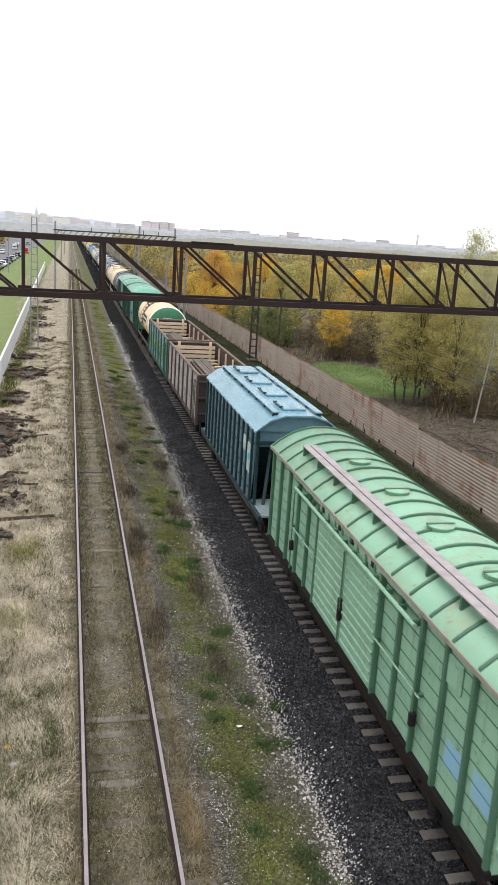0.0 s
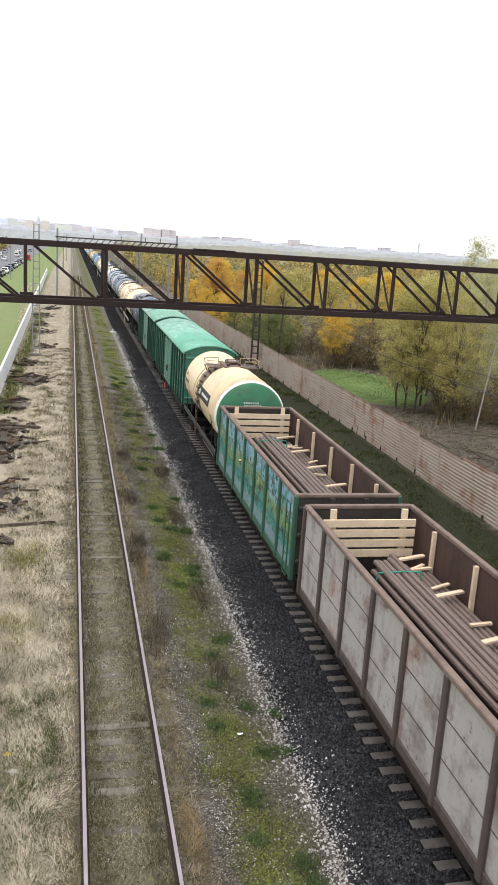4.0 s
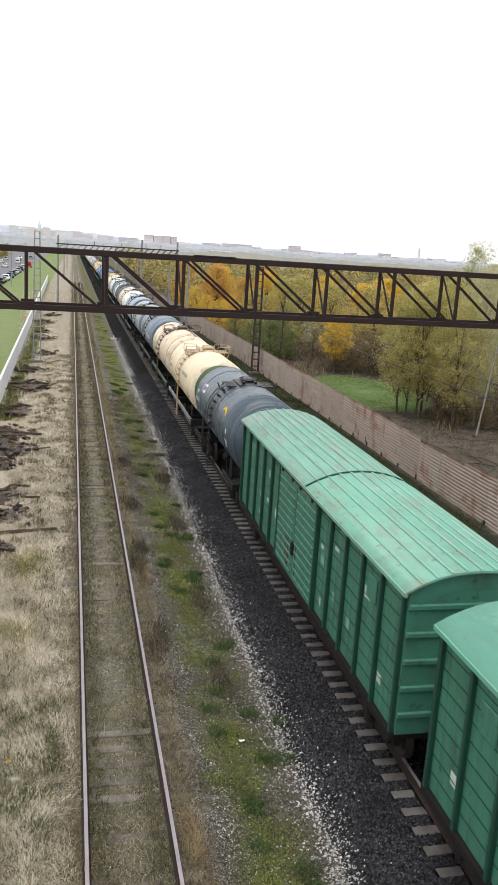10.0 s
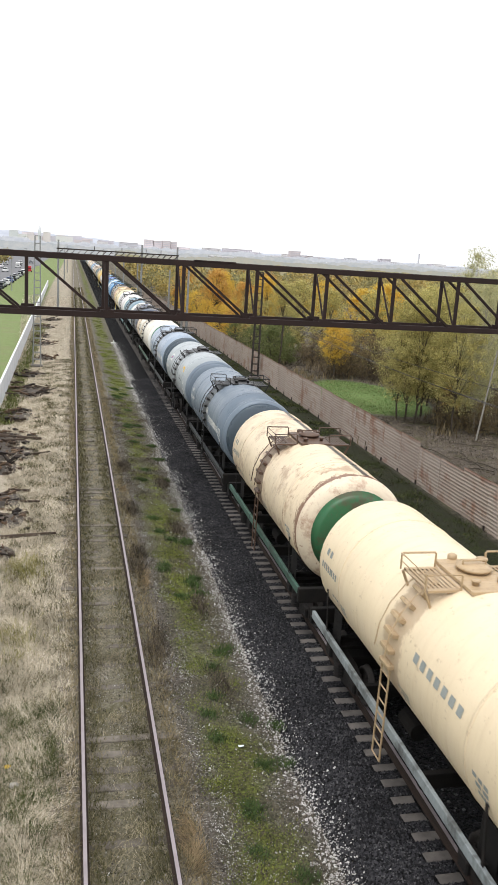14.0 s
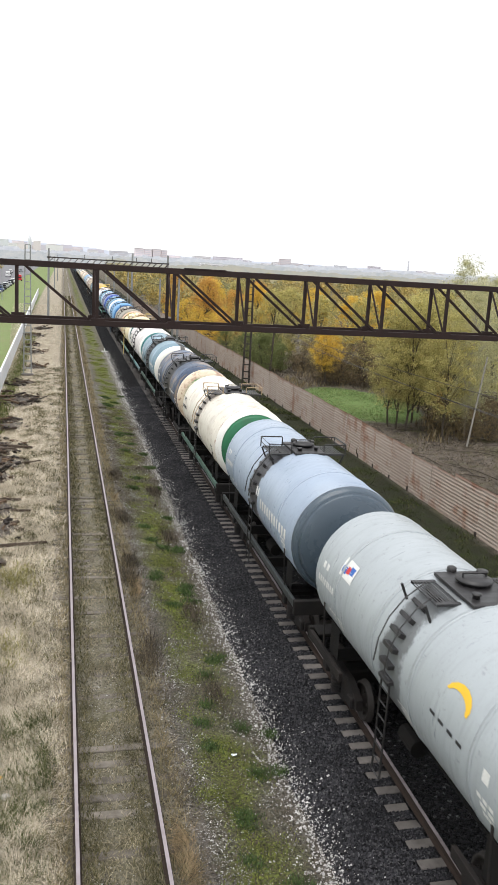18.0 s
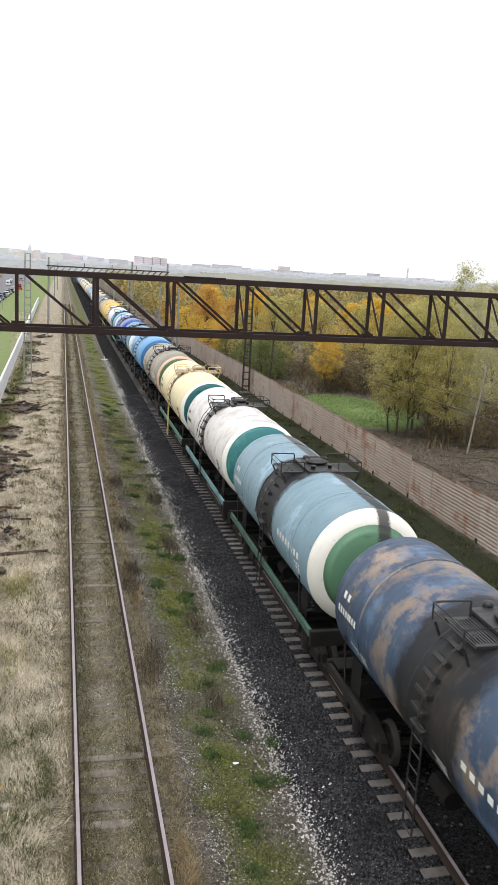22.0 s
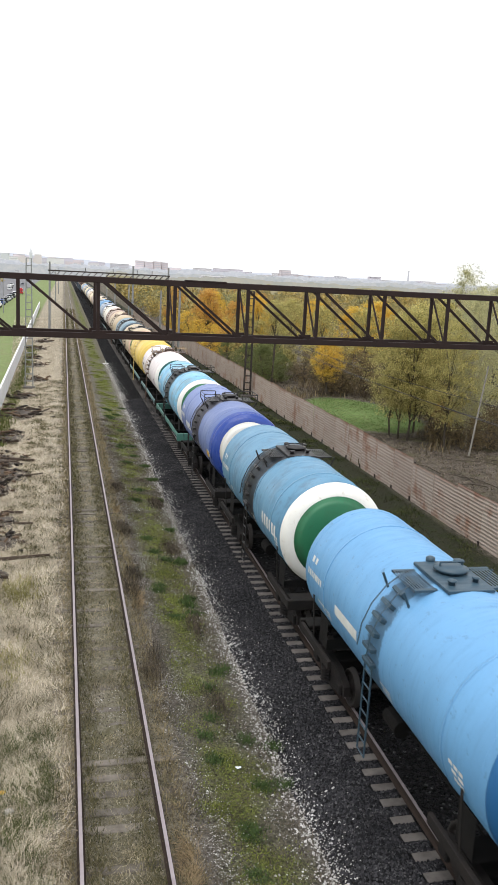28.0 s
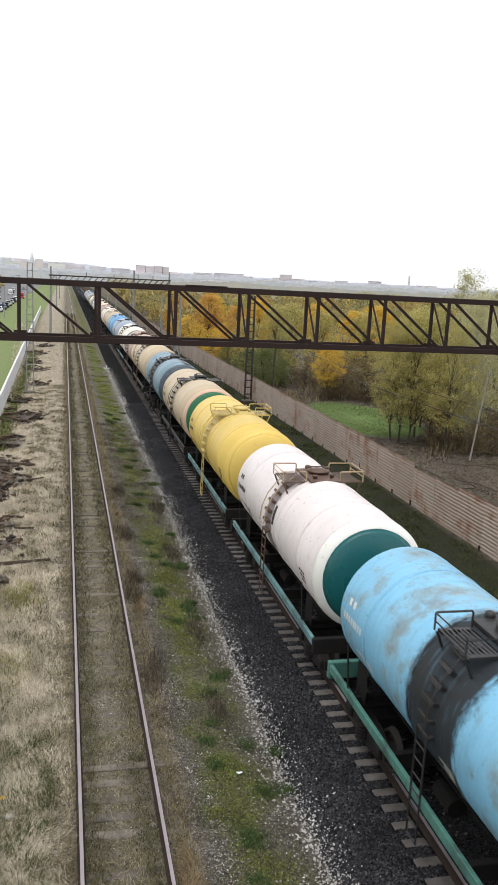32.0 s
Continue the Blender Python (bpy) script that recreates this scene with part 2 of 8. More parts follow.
def shared(key, make):
    if key not in SHARED:
        bm = fresh()
        make(bm)
        SHARED[key] = mesh_of(key, bm)
    return SHARED[key]


# ---------------------------------------------------------------- ground
XL, XC = 1.147, 7.842          # the centres of the two tracks


def ground_z(x, y):
    """The lie of the land across the tracks."""
    pts = ((-300, -0.3), (-5.4, -0.3), (-4.0, -0.38), (-1.0, -0.26), (2.6, -0.24), (3.6, -0.36), (4.9, -0.46), (11.2, -0.5), (13.0, -0.62), (16.0, -0.68), (18.5, -0.6), (30.0, -0.5), (300, -0.5))
    for (a, za), (b, zb) in zip(pts, pts[1:]):
        if x <= b:
            return za + (zb - za) * max(0.0, (x - a) / (b - a))
    return pts[-1][1]


def lie(x, y):
    """Small unevenness of the ground near the tracks."""
    fade = max(0.0, min(1.0, (64 - y) / 8))
    return fade * (0.04 * noise.noise((x * 0.9, y * 0.6, 0)) + 0.014 * noise.noise((x * 1.7, y * 1.2, 5)))


GROUND_X = (-300, -5.4, -4.0, -1.0, 2.6, 3.6, 4.9, 11.2, 13.0, 16.0, 18.5, 30.0, 300)
GROUND_Z = (-0.3, -0.3, -0.38, -0.26, -0.24, -0.36, -0.46, -0.5, -0.62, -0.68, -0.6, -0.5, -0.5)


def band(n, l, x, a, b, soft):
    up = span(n, l, x, a - soft, a + soft)
    down = span(n, l, x, b - soft, b + soft, 1, 0)
    return math_of(n, l, "MULTIPLY", up, down)


def ground_material():
    m, n, l, b = graph("ground_cover", 0.95, 0.0, 0.08)
    w = coords(n, l)
    sep = n.new("ShaderNodeSeparateXYZ")
    l.new(w, sep.inputs[0])
    big, mid = noise_of(n, l, w, 0.35, 6), noise_of(n, l, w, 1.6, 7, 0.72)
    fine = noise_of(n, l, w, 15.0, 8, 0.8)
    grain = noise_of(n, l, w, 70.0, 3, 0.75)
    wob = math_of(n, l, "MULTIPLY", math_of(n, l, "SUBTRACT", mid, 0.5), 1.6)
    x = math_of(n, l, "ADD", sep.outputs[0], wob)
    # dry straw on the left, grading to brown earth
    straw = blend(n, l, span(n, l, fine, 0.40, 0.60), (0.20, 0.175, 0.135), (0.60, 0.53, 0.42))
    straw = blend(n, l, span(n, l, mid, 0.55, 0.68, 0, 0.55), straw, (0.17, 0.155, 0.09))
    earth = blend(n, l, span(n, l, fine, 0.40, 0.62), (0.034, 0.031, 0.027), (0.19, 0.172, 0.15))
    earth = blend(n, l, span(n, l, mid, 0.54, 0.66, 0, 0.6), earth, (0.055, 0.06, 0.022))
    stones = span(n, l, noise_of(n, l, w, 34.0, 2, 0.5), 0.65, 0.68)
    earth = blend(n, l, math_of(n, l, "MULTIPLY", stones, 0.7), earth, (0.40, 0.39, 0.385))
    moss = blend(n, l, span(n, l, fine, 0.42, 0.6), (0.045, 0.05, 0.014), (0.19, 0.225, 0.04))
    moss = blend(n, l, span(n, l, mid, 0.52, 0.64, 0, 0.9), moss, blend(n, l, span(n, l, fine, 0.38, 0.65), (0.016, 0.014, 0.012), (0.085, 0.075, 0.06)))
    verge = blend(n, l, span(n, l, fine, 0.40, 0.60), (0.012, 0.013, 0.009), (0.042, 0.045, 0.027))
    verge = blend(n, l, span(n, l, mid, 0.5, 0.6, 0, 0.8), verge, (0.025, 0.034, 0.014))
    leafy = blend(n, l, span(n, l, fine, 0.40, 0.60), (0.03, 0.025, 0.02), (0.22, 0.19, 0.16))
    leafy = blend(n, l, span(n, l, mid, 0.48, 0.6, 0, 0.75), leafy, (0.04, 0.033, 0.027))
    leafy = blend(n, l, span(n, l, big, 0.52, 0.62, 0, 0.6), leafy, (0.10, 0.105, 0.04))
    lawn = blend(n, l, span(n, l, fine, 0.3, 0.7), (0.10, 0.155, 0.05), (0.18, 0.26, 0.095))
    lawn = blend(n, l, span(n, l, mid, 0.52, 0.62, 0, 0.75), lawn, (0.105, 0.105, 0.05))
    field = blend(n, l, span(n, l, mid, 0.3, 0.7), (0.15, 0.20, 0.075), (0.21, 0.255, 0.115))
    field = blend(n, l, span(n, l, big, 0.5, 0.62, 0, 0.5), field, (0.20, 0.20, 0.11))
    c = straw
    c = blend(n, l, span(n, l, x, -0.9, 0.0), c, blend(n, l, 0.38, earth, straw))
    c = blend(n, l, span(n, l, x, 2.2, 2.7), c, earth)
    c = blend(n, l, math_of(n, l, "MULTIPLY", band(n, l, sep.outputs[0], 0.1, 2.3, 0.25), span(n, l, mid, 0.4, 0.6, 0.2, 0.65)), c, (0.085, 0.082, 0.042))
    c = blend(n, l, math_of(n, l, "MULTIPLY", span(n, l, sep.outputs[1], 60, 130, 0, 0.6), span(n, l, mid, 0.4, 0.6, 0.4, 1.0)), c, (0.17, 0.15, 0.11))
    c = blend(n, l, math_of(n, l, "MULTIPLY", band(n, l, x, 3.1, 4.3, 0.35), span(n, l, big, 0.42, 0.52, 0.25, 0.9)), c, moss)
    c = blend(n, l, span(n, l, x, 9.0, 11.0), c, verge)
    c = blend(n, l, span(n, l, sep.outputs[0], 17.2, 17.7), c, leafy)
    # the bright clearing behind the fence
    dx = math_of(n, l, "DIVIDE", math_of(n, l, "SUBTRACT", x, 24.2), 4.9)
    dy = math_of(n, l, "DIVIDE", math_of(n, l, "SUBTRACT", math_of(n, l, "ADD", sep.outputs[1], math_of(n, l, "MULTIPLY", wob, 3.0)), 65.0), 9.0)
    rr = math_of(n, l, "ADD", math_of(n, l, "MULTIPLY", dx, dx), math_of(n, l, "MULTIPLY", dy, dy))
    c = blend(n, l, span(n, l, rr, 1.0, 0.7), c, lawn)
    c = blend(n, l, span(n, l, sep.outputs[0], -5.0, -5.5), c, field)
    c = blend(n, l, span(n, l, grain, 0.46, 0.72, 0, 0.45), c, (0.045, 0.038, 0.03))
    l.new(c, b.inputs["Base Color"])
    bump(n, l, b, fine, 0.9, 0.06)
    return m


def build_ground():
    xs = [-4000, -1500, -600, -250, -120, -60, -30, -15, -9, -7, -5.6, -5.0] + [-4.6 + 0.3 * i for i in range(80)] + [20, 22, 25, 30, 40, 60, 120, 250, 600, 1500, 4000]
    ys = [-60, -30, -10, 0] + [4 + 0.6 * i for i in range(100)] + [66, 70, 75, 80, 90, 100, 120, 150, 200, 300, 500, 900, 1800, 4500]
    bm = fresh()
    grid = []
    for y in ys:
        row = []
        for x in xs:
            z = ground_z(x, y)
            near = 1.0 if -5 < x < 40 and y < 130 else 0.0
            z += near * lie(x, y)
            row.append(bm.verts.new((x, y, z)))
        grid.append(row)
    for a, b in zip(grid, grid[1:]):
        for i in range(len(xs) - 1):
            f = bm.faces.new((a[i], a[i + 1], b[i + 1], b[i]))
            f.smooth = True
    tagged(part("ground", bm, ground_material()), "flat ground with dry straw, moss and bare earth", "ground", "", "structure")


build_ground()


def rail_mesh(bm, y0, y1):
    # foot, web and head in one profile
    prof = [(-0.075, -0.18), (0.075, -0.18), (0.075, -0.165), (0.012, -0.145), (0.012, -0.045), (0.036, -0.035), (0.036, -0.004)]
    prof += [(-x, z) for x, z in prof[::-1][:5]] + [(-0.075, -0.165)]
    ra, rb = [bm.verts.new((x, y0, z)) for x, z in prof], [bm.verts.new((x, y1, z)) for x, z in prof]
    k = len(prof)
    for i in range(k):
        bm.faces.new((ra[i], ra[(i + 1) % k], rb[(i + 1) % k], rb[i]))
    bm.faces.new(ra[::-1])
    bm.faces.new(rb)


def build_rails():
    for xc, nm, lab in ((XL, "side_track", "lightly used side track sunk in dry grass"), (XC, "main_track", "main track on dark crushed stone ballast")):
        t = thing(nm, lab, "railway track", "", "structure")
        t.location = (xc, 0, 0)
        for s in (-1, 1):
            r = piece("rail", shared("rail", lambda bm: rail_mesh(bm, -12, 900)), RAIL_WEB, t, "", pose(s * 0.78, 0, 0))
            piece("rail_head", shared("rail_head", lambda bm: box(bm, -0.034, 0.034, -12, 900, -0.006, 0.001)), RAIL_TOP, r, "worn shiny running surface")
        if nm == "side_track":
            for y in (23.5, 48.5, 73.5):
                for s in (-1, 1):
                    piece("rail_joint", shared("fishplate", lambda bm: box(bm, -0.05, 0.05, -0.4, 0.4, -0.13, -0.05)), RAIL_WEB, t, "", pose(s * 0.78, y, 0))


build_rails()


def ballast_material(name, dark, light, pale):
    m, n, l, b = graph(name, 0.95, 0.0, 0.12)
    w = coords(n, l)
    v = n.new("ShaderNodeTexVoronoi")
    v.inputs["Scale"].default_value = 15.0
    l.new(w, v.inputs["Vector"])
    bw = n.new("ShaderNodeSeparateColor")
    l.new(v.outputs["Color"], bw.inputs[0])
    c = blend(n, l, bw.outputs[0], dark, light)
    c = blend(n, l, span(n, l, bw.outputs[1], 0.97, 0.985), c, pale)
    # crevice shade between the stones, mixed into the colour
    c = blend(n, l, span(n, l, v.outputs["Distance"], 0.025, 0.05, 0, 0.45), c, shade(dark, 0.4))
    c = blend(n, l, span(n, l, noise_of(n, l, w, 0.5, 5), 0.45, 0.7, 0, 0.4), c, dark)
    l.new(c, b.inputs["Base Color"])
    bump(n, l, b, math_of(n, l, "MULTIPLY", v.outputs["Distance"], -20), 1.0, 0.05)
    return m


BALLAST = ballast_material("dark_crushed_stone", (0.011, 0.011, 0.012), (0.075, 0.073, 0.078), (0.3, 0.3, 0.3))
STONE = leaf_material("ballast_stone", ((0.008, 0.008, 0.009), (0.025, 0.025, 0.028), (0.055, 0.054, 0.06), (0.014, 0.014, 0.016), (0.11, 0.108, 0.113)), 0.9, 0)
WHITE_STONE = leaf_material("pale_limestone_chip", ((0.20, 0.19, 0.18), (0.55, 0.54, 0.52), (0.36, 0.35, 0.34), (0.68, 0.67, 0.66)), 0.9, 0)


BED_X = (-3.15, -2.55, -2.0, -1.2, -0.95, -0.72, 0.72, 1.2, 2.0, 2.6, 3.3)
BED_Z = (-0.52, -0.36, -0.235, -0.205, -0.2, -0.168, -0.168, -0.205, -0.235, -0.36, -0.55)


def build_ballast():
    bm = fresh()
    prof = tuple(zip(BED_X, BED_Z))
    ys = [-12 + 0.5 * i for i in range(180)] + [80, 90, 110, 150, 250, 500, 900]
    rows = []
    for y in ys:
        rows.append([bm.verts.new((XC + x + (0.12 * noise.noise((x, y * 0.5, 3)) if abs(x) > 2 else 0), y, z + 0.02 * noise.noise((x * 3, y * 2, 1)))) for x, z in prof])
    for a, b in zip(rows, rows[1:]):
        for i in range(len(prof) - 1):
            bm.faces.new((a[i], a[i + 1], b[i + 1], b[i]))
    tagged(part("ballast_bed", bm, BALLAST), "dark grey crushed stone ballast under the main track", "ballast", "", "structure")


build_ballast()


def stone_field(name, label, count, spread, mat, size, seed):
    """Many small angular stones joined in one mesh."""
    rng = random.Random(seed)
    verts, faces = [], []
    for _ in range(count):
        x, y, z = spread(rng)
        s = size * rng.uniform(0.5, 1.25)
        base = len(verts)
        a = rng.uniform(0, 6.28)
        for k in range(4):
            ang = a + k * 1.57 + rng.uniform(-0.4, 0.4)
            verts.append((x + s * math.cos(ang), y + s * math.sin(ang), z - 0.3 * s))
        top = s * rng.uniform(0.3, 0.9)
        verts.append((x + rng.uniform(-0.4, 0.4) * s, y + rng.uniform(-0.4, 0.4) * s, z + top))
        verts.append((x + rng.uniform(-0.5, 0.5) * s, y + rng.uniform(-0.5, 0.5) * s, z + top * 0.8))
        for f in ((0, 1, 4), (1, 2, 5, 4), (2, 3, 5), (3, 0, 4, 5)):
            faces.append(tuple(base + i for i in f))
    me = bpy.data.meshes.new(name)
    me.from_pydata(verts, [], faces)
    me.materials.append(None)
    tagged(piece(name, me, mat), label, "stones", "", "stuff")


def on_ballast(rng):
    y = 9 + 60 * rng.random() ** 1.7
    x = rng.uniform(-3.0, -0.9)
    off = (y - 12.042 + 0.27175) % 0.5435 - 0.27175
    if x > -1.4 and abs(off) < 0.15:
        y += 0.27 if off >= 0 else -0.27
    z = -0.195 if x > -1.2 else -0.195 + (x + 1.2) * 0.037 if x > -2 else -0.225 + (x + 2) * 0.227 if x > -2.55 else -0.35 + (x + 2.55) * 0.267
    return XC + x, y, z


def on_edge(rng):
    y = 7 + 90 * rng.random() ** 1.8
    x = 4.93 + (rng.gauss(0, 0.17) if rng.random() < 0.7 else rng.gauss(-0.1, 0.4)) + 0.14 * noise.noise((0, y * 0.4, 0))
    toe = float(np.interp(x - XC, BED_X, BED_Z))
    return x, y, max(ground_z(x, y) + lie(x, y), toe) + 0.012


def on_earth(rng):
    y = 7 + 60 * rng.random() ** 1.7
    x = rng.uniform(2.3, 4.9) if rng.random() < 0.5 else rng.gauss(2.85, 0.3) if rng.random() < 0.6 else rng.uniform(0.4, 1.95)
    if noise.noise((x * 0.8, y * 0.45, 9)) < 0.05 and rng.random() < 0.75:
        y += rng.uniform(1.5, 4.0)
    return x, y, ground_z(x, y) + lie(x, y)


def on_strip(rng):
    y = 7 + 50 * rng.random() ** 1.7
    x = rng.uniform(2.2, 4.9) if rng.random() < 0.65 else rng.uniform(0.1, 2.2)
    return x, y, ground_z(x, y) + lie(x, y)


def on_verge(rng):
    y = 30 + 70 * rng.random() ** 1.3
    x = rng.uniform(11.2, 17.3)
    return x, y, ground_z(x, y) + lie(x, y)


stone_field("ballast_stones", "loose dark grey crushed stone", 76000, on_ballast, STONE, 0.036, 1)
stone_field("edge_gravel", "scattered pale limestone gravel along the ballast edge", 13000, on_edge, WHITE_STONE, 0.026, 2)
stone_field("edge_pebbles", "larger pale limestone lumps along the ballast edge", 1100, on_edge, WHITE_STONE, 0.045, 5)
stone_field("loose_gravel", "pale gravel bits strewn over mossy earth", 24000, on_earth, WHITE_STONE, 0.015, 3)
stone_field("loose_pebbles", "pale stones strewn over mossy earth", 1800, on_earth, WHITE_STONE, 0.03, 6)
stone_field("soil_clods", "dark clods and cinders on the bare earth", 26000, on_strip, leaf_material("dark_clod", ((0.02, 0.018, 0.016), (0.05, 0.045, 0.038), (0.12, 0.105, 0.09), (0.03, 0.03, 0.02)), 0.95, 0), 0.024, 7)
stone_field("verge_clods", "dark clods and dead leaves on the verge", 5000, on_verge, leaf_material("verge_clod", ((0.012, 0.012, 0.009), (0.035, 0.035, 0.02), (0.10, 0.085, 0.05)), 0.95, 0), 0.06, 8)


# ---------------------------------------------------------------- truss over the tracks
def build_truss():
    t = thing("truss_girder", "rusty brown lattice steel girder spanning over the railway", "girder")
    t.matrix_basis = Matrix.Translation((0, 33.0, 0)) @ Matrix.Rotation(math.atan(0.0451), 4, "Z")
    x0, x1, zt, zb, d = -13.5, 28.8, 9.93, 7.77, 1.55
    for yy, nm in ((0, "front"), (d, "rear")):
        part("top_chord", box(fresh(), x0, x1, yy - 0.07, yy + 0.07, zt - 0.11, zt + 0.11, 0.01), TRUSS, t)
        part("bottom_chord", box(fresh(), x0, x1, yy - 0.07, yy + 0.07, zb - 0.11, zb + 0.11, 0.01), TRUSS, t)
    for i in range(-4, 10):
        x = 1.31 + 3.015 * i
        for yy in (0, d):
            w = 0.13
            part("post", box(fresh(), x - w / 2, x + w / 2, yy - 0.05, yy + 0.05, zb + 0.1, zt - 0.1), TRUSS, t)
            part("diagonal", beam(fresh(), (x + 0.32, yy, zt - 0.1), (x + 2.72, yy, zb + 0.1), 0.09, 0.11, (0, 1, 0)), TRUSS, t)
            part("gusset", box(fresh(), x - 0.22, x + 0.30, yy - 0.075, yy + 0.075, zb + 0.08, zb + 0.2), TRUSS, t)
        part("cross_brace", beam(fresh(), (x, d - 0.05, zt - 0.1), (x, 0.06, zb + 0.1), 0.06, 0.06), TRUSS, t)
        part("cross_tie", beam(fresh(), (x, 0.07, zt), (x, d - 0.07, zt), 0.08, 0.08), TRUSS, t)
        part("cross_tie", beam(fresh(), (x, 0.07, zb), (x, d - 0.07, zb), 0.08, 0.08), TRUSS, t)
    part("splice_plate", box(fresh(), 4.7, 6.4, -0.09, 0.09, zt + 0.11, zt + 0.16), TRUSS, t)
    for x in (x0 + 0.4, x1 - 0.4):
        leg = part("support", box(fresh(), x - 0.3, x + 0.3, 0, d, -0.7, zb - 0.1), MAST_DARK, t)


build_truss()


# ---------------------------------------------------------------- fences
def fence_x(y):
    return 17.72 - 0.0135 * (y - 30)


def sheet_material():
    m, n, l, b = graph("rust_stained_sheet", 0.6)
    w = shifted(n, l, coords(n, l))
    mp = n.new("ShaderNodeMapping")
    mp.inputs["Scale"].default_value = (1, 0.3, 9.0)
    l.new(w, mp.inputs[0])
    lines = noise_of(n, l, mp.outputs[0], 1.3, 5, 0.7)
    big, fine = noise_of(n, l, w, 0.7, 6, 0.65), noise_of(n, l, w, 25, 3)
    oi = n.new("ShaderNodeObjectInfo")
    c = blend(n, l, oi.outputs["Random"], (0.50, 0.425, 0.365), (0.43, 0.355, 0.30))
    c = blend(n, l, span(n, l, lines, 0.48, 0.66, 0, 0.55), c, (0.28, 0.18, 0.13))
    c = blend(n, l, span(n, l, big, 0.54, 0.68, 0, 0.75), c, (0.27, 0.12, 0.065))
    sep = n.new("ShaderNodeSeparateXYZ")
    l.new(coords(n, l), sep.inputs[0])
    top = math_of(n, l, "ADD", sep.outputs[2], math_of(n, l, "MULTIPLY", big, 0.35))
    c = blend(n, l, span(n, l, top, 2.3, 2.45, 0, 0.8), c, (0.20, 0.095, 0.055))
    c = blend(n, l, span(n, l, fine, 0.5, 0.8, 0, 0.4), c, (0.18, 0.14, 0.12))
    l.new(c, b.inputs["Base Color"])
    return m


SHEET = sheet_material()


def sheet_mesh(bm, length, height):
    k = 14
    rows = []
    for i in range(k * 4 + 1):
        z = height * i / (k * 4)
        dx = (0.003, -0.011, -0.012, 0.002)[i % 4]
        rows.append([bm.verts.new((dx + o, y, z)) for o in (0, 0.012) for y in (0, length)])
    for a, b in zip(rows, rows[1:]):
        bm.faces.new((a[0], a[1], b[1], b[0]))
        bm.faces.new((a[2], b[2], b[3], a[3]))
        bm.faces.new((a[0], b[0], b[2], a[2]))
        bm.faces.new((a[1], a[3], b[3], b[1]))


def build_fence():
    t = thing("sheet_fence", "long fence of rusty grey corrugated metal sheets on posts", "fence", "", "structure")
    L = 2.42
    rng = random.Random(4)
    for i in range(70):
        y = 26.4 + L * i
        z = -0.66 + rng.uniform(-0.04, 0.04) - (0.25 if 33 < y < 37 else 0)
        piece("fence_sheet", shared("fence_sheet", lambda bm: sheet_mesh(bm, L - 0.015, 2.28)), SHEET, t, "", Matrix.Translation((fence_x(y), y, z)) @ Matrix.Rotation(0.0135, 4, "Z") @ Matrix.Rotation(rng.uniform(-0.012, 0.012), 4, "Y"))
        piece("fence_post", shared("fence_post", lambda bm: box(bm, 0.03, 0.11, -0.04, 0.04, -0.3, 2.1)), MAST_DARK, t, "", pose(fence_x(y), y, z))
        piece("post_stub", shared("post_stub", lambda bm: box(bm, -0.09, -0.04, -0.05, 0.05, -0.25, 0.28)), MAST_DARK, t, "", pose(fence_x(y), y, z))


build_fence()
WHITEWASH = plain("dirty_white_concrete", (0.84, 0.85, 0.87), (0.62, 0.62, 0.63), 0.9, 0, 0.8, 20)


def build_wall():
    t = thing("concrete_wall", "low whitewashed concrete slab wall beside a lawn", "wall", "", "structure")
    for i in range(60):
        y = 40 + 3.0 * i
        x = -4.6 - 0.009 * (y - 59)
        piece("wall_slab", shared("wall_slab", lambda bm: box(bm, -0.07, 0.07, 0, 2.94, 0, 1.62, 0.02)), WHITEWASH, t, "", Matrix.Translation((x, y, -0.42 + 0.006 * math.sin(i * 2.1))) @ Matrix.Rotation(0.009, 4, "Z"))
        piece("wall_post", shared("wall_post", lambda bm: box(bm, -0.085, 0.085, -0.1, 0.03, -0.1, 1.63, 0.02)), WHITEWASH, t, "", pose(x, y, -0.42))


build_wall()


# ---------------------------------------------------------------- masts
def lattice_mast(label, x, y, z, h, w0, w1, material, face_y=True):
    t = thing("lattice_mast", label, "mast", "railway masts")
    t.location = (x, y, z)
    w = lambda s: w0 + (w1 - w0) * s / h
    dd = 0.32
    for sx in (-1, 1):
        for sy in (-1, 1):
            part("leg", beam(fresh(), (sx * w0 / 2, sy * dd / 2, 0), (sx * w1 / 2, sy * dd / 2, h), 0.09, 0.09), material, t)
    n = int(h / 0.62)
    for i in range(n + 1):
        s = h * i / n
        for sy in (-1, 1):
            part("rung", beam(fresh(), (-w(s) / 2, sy * dd / 2, s), (w(s) / 2, sy * dd / 2, s), 0.05, 0.06), material, t)
    bm = fresh()
    for i in range(n):
        s, e = h * i / n, h * (i + 1) / n
        for sx in (-1, 1):
            beam(bm, (sx * w(s) / 2, -dd / 2, s), (sx * w(e) / 2, dd / 2, e), 0.035, 0.035)
    tagged(part("side_lacing", bm, material, t), kind="stuff")
    part("footing", box(fresh(), -w0 * 0.8, w0 * 0.8, -0.4, 0.4, -0.3, 0.12, 0.03), CONCRETE, t)
    return t


lattice_mast("grey lattice steel mast standing by the side track", -2.95, 74.7, -0.3, 11.2, 0.66, 0.42, MAST)
lattice_mast("dark lattice steel mast standing before the sheet fence", 16.6, 74.0, -0.6, 9.6, 0.62, 0.42, MAST_DARK)


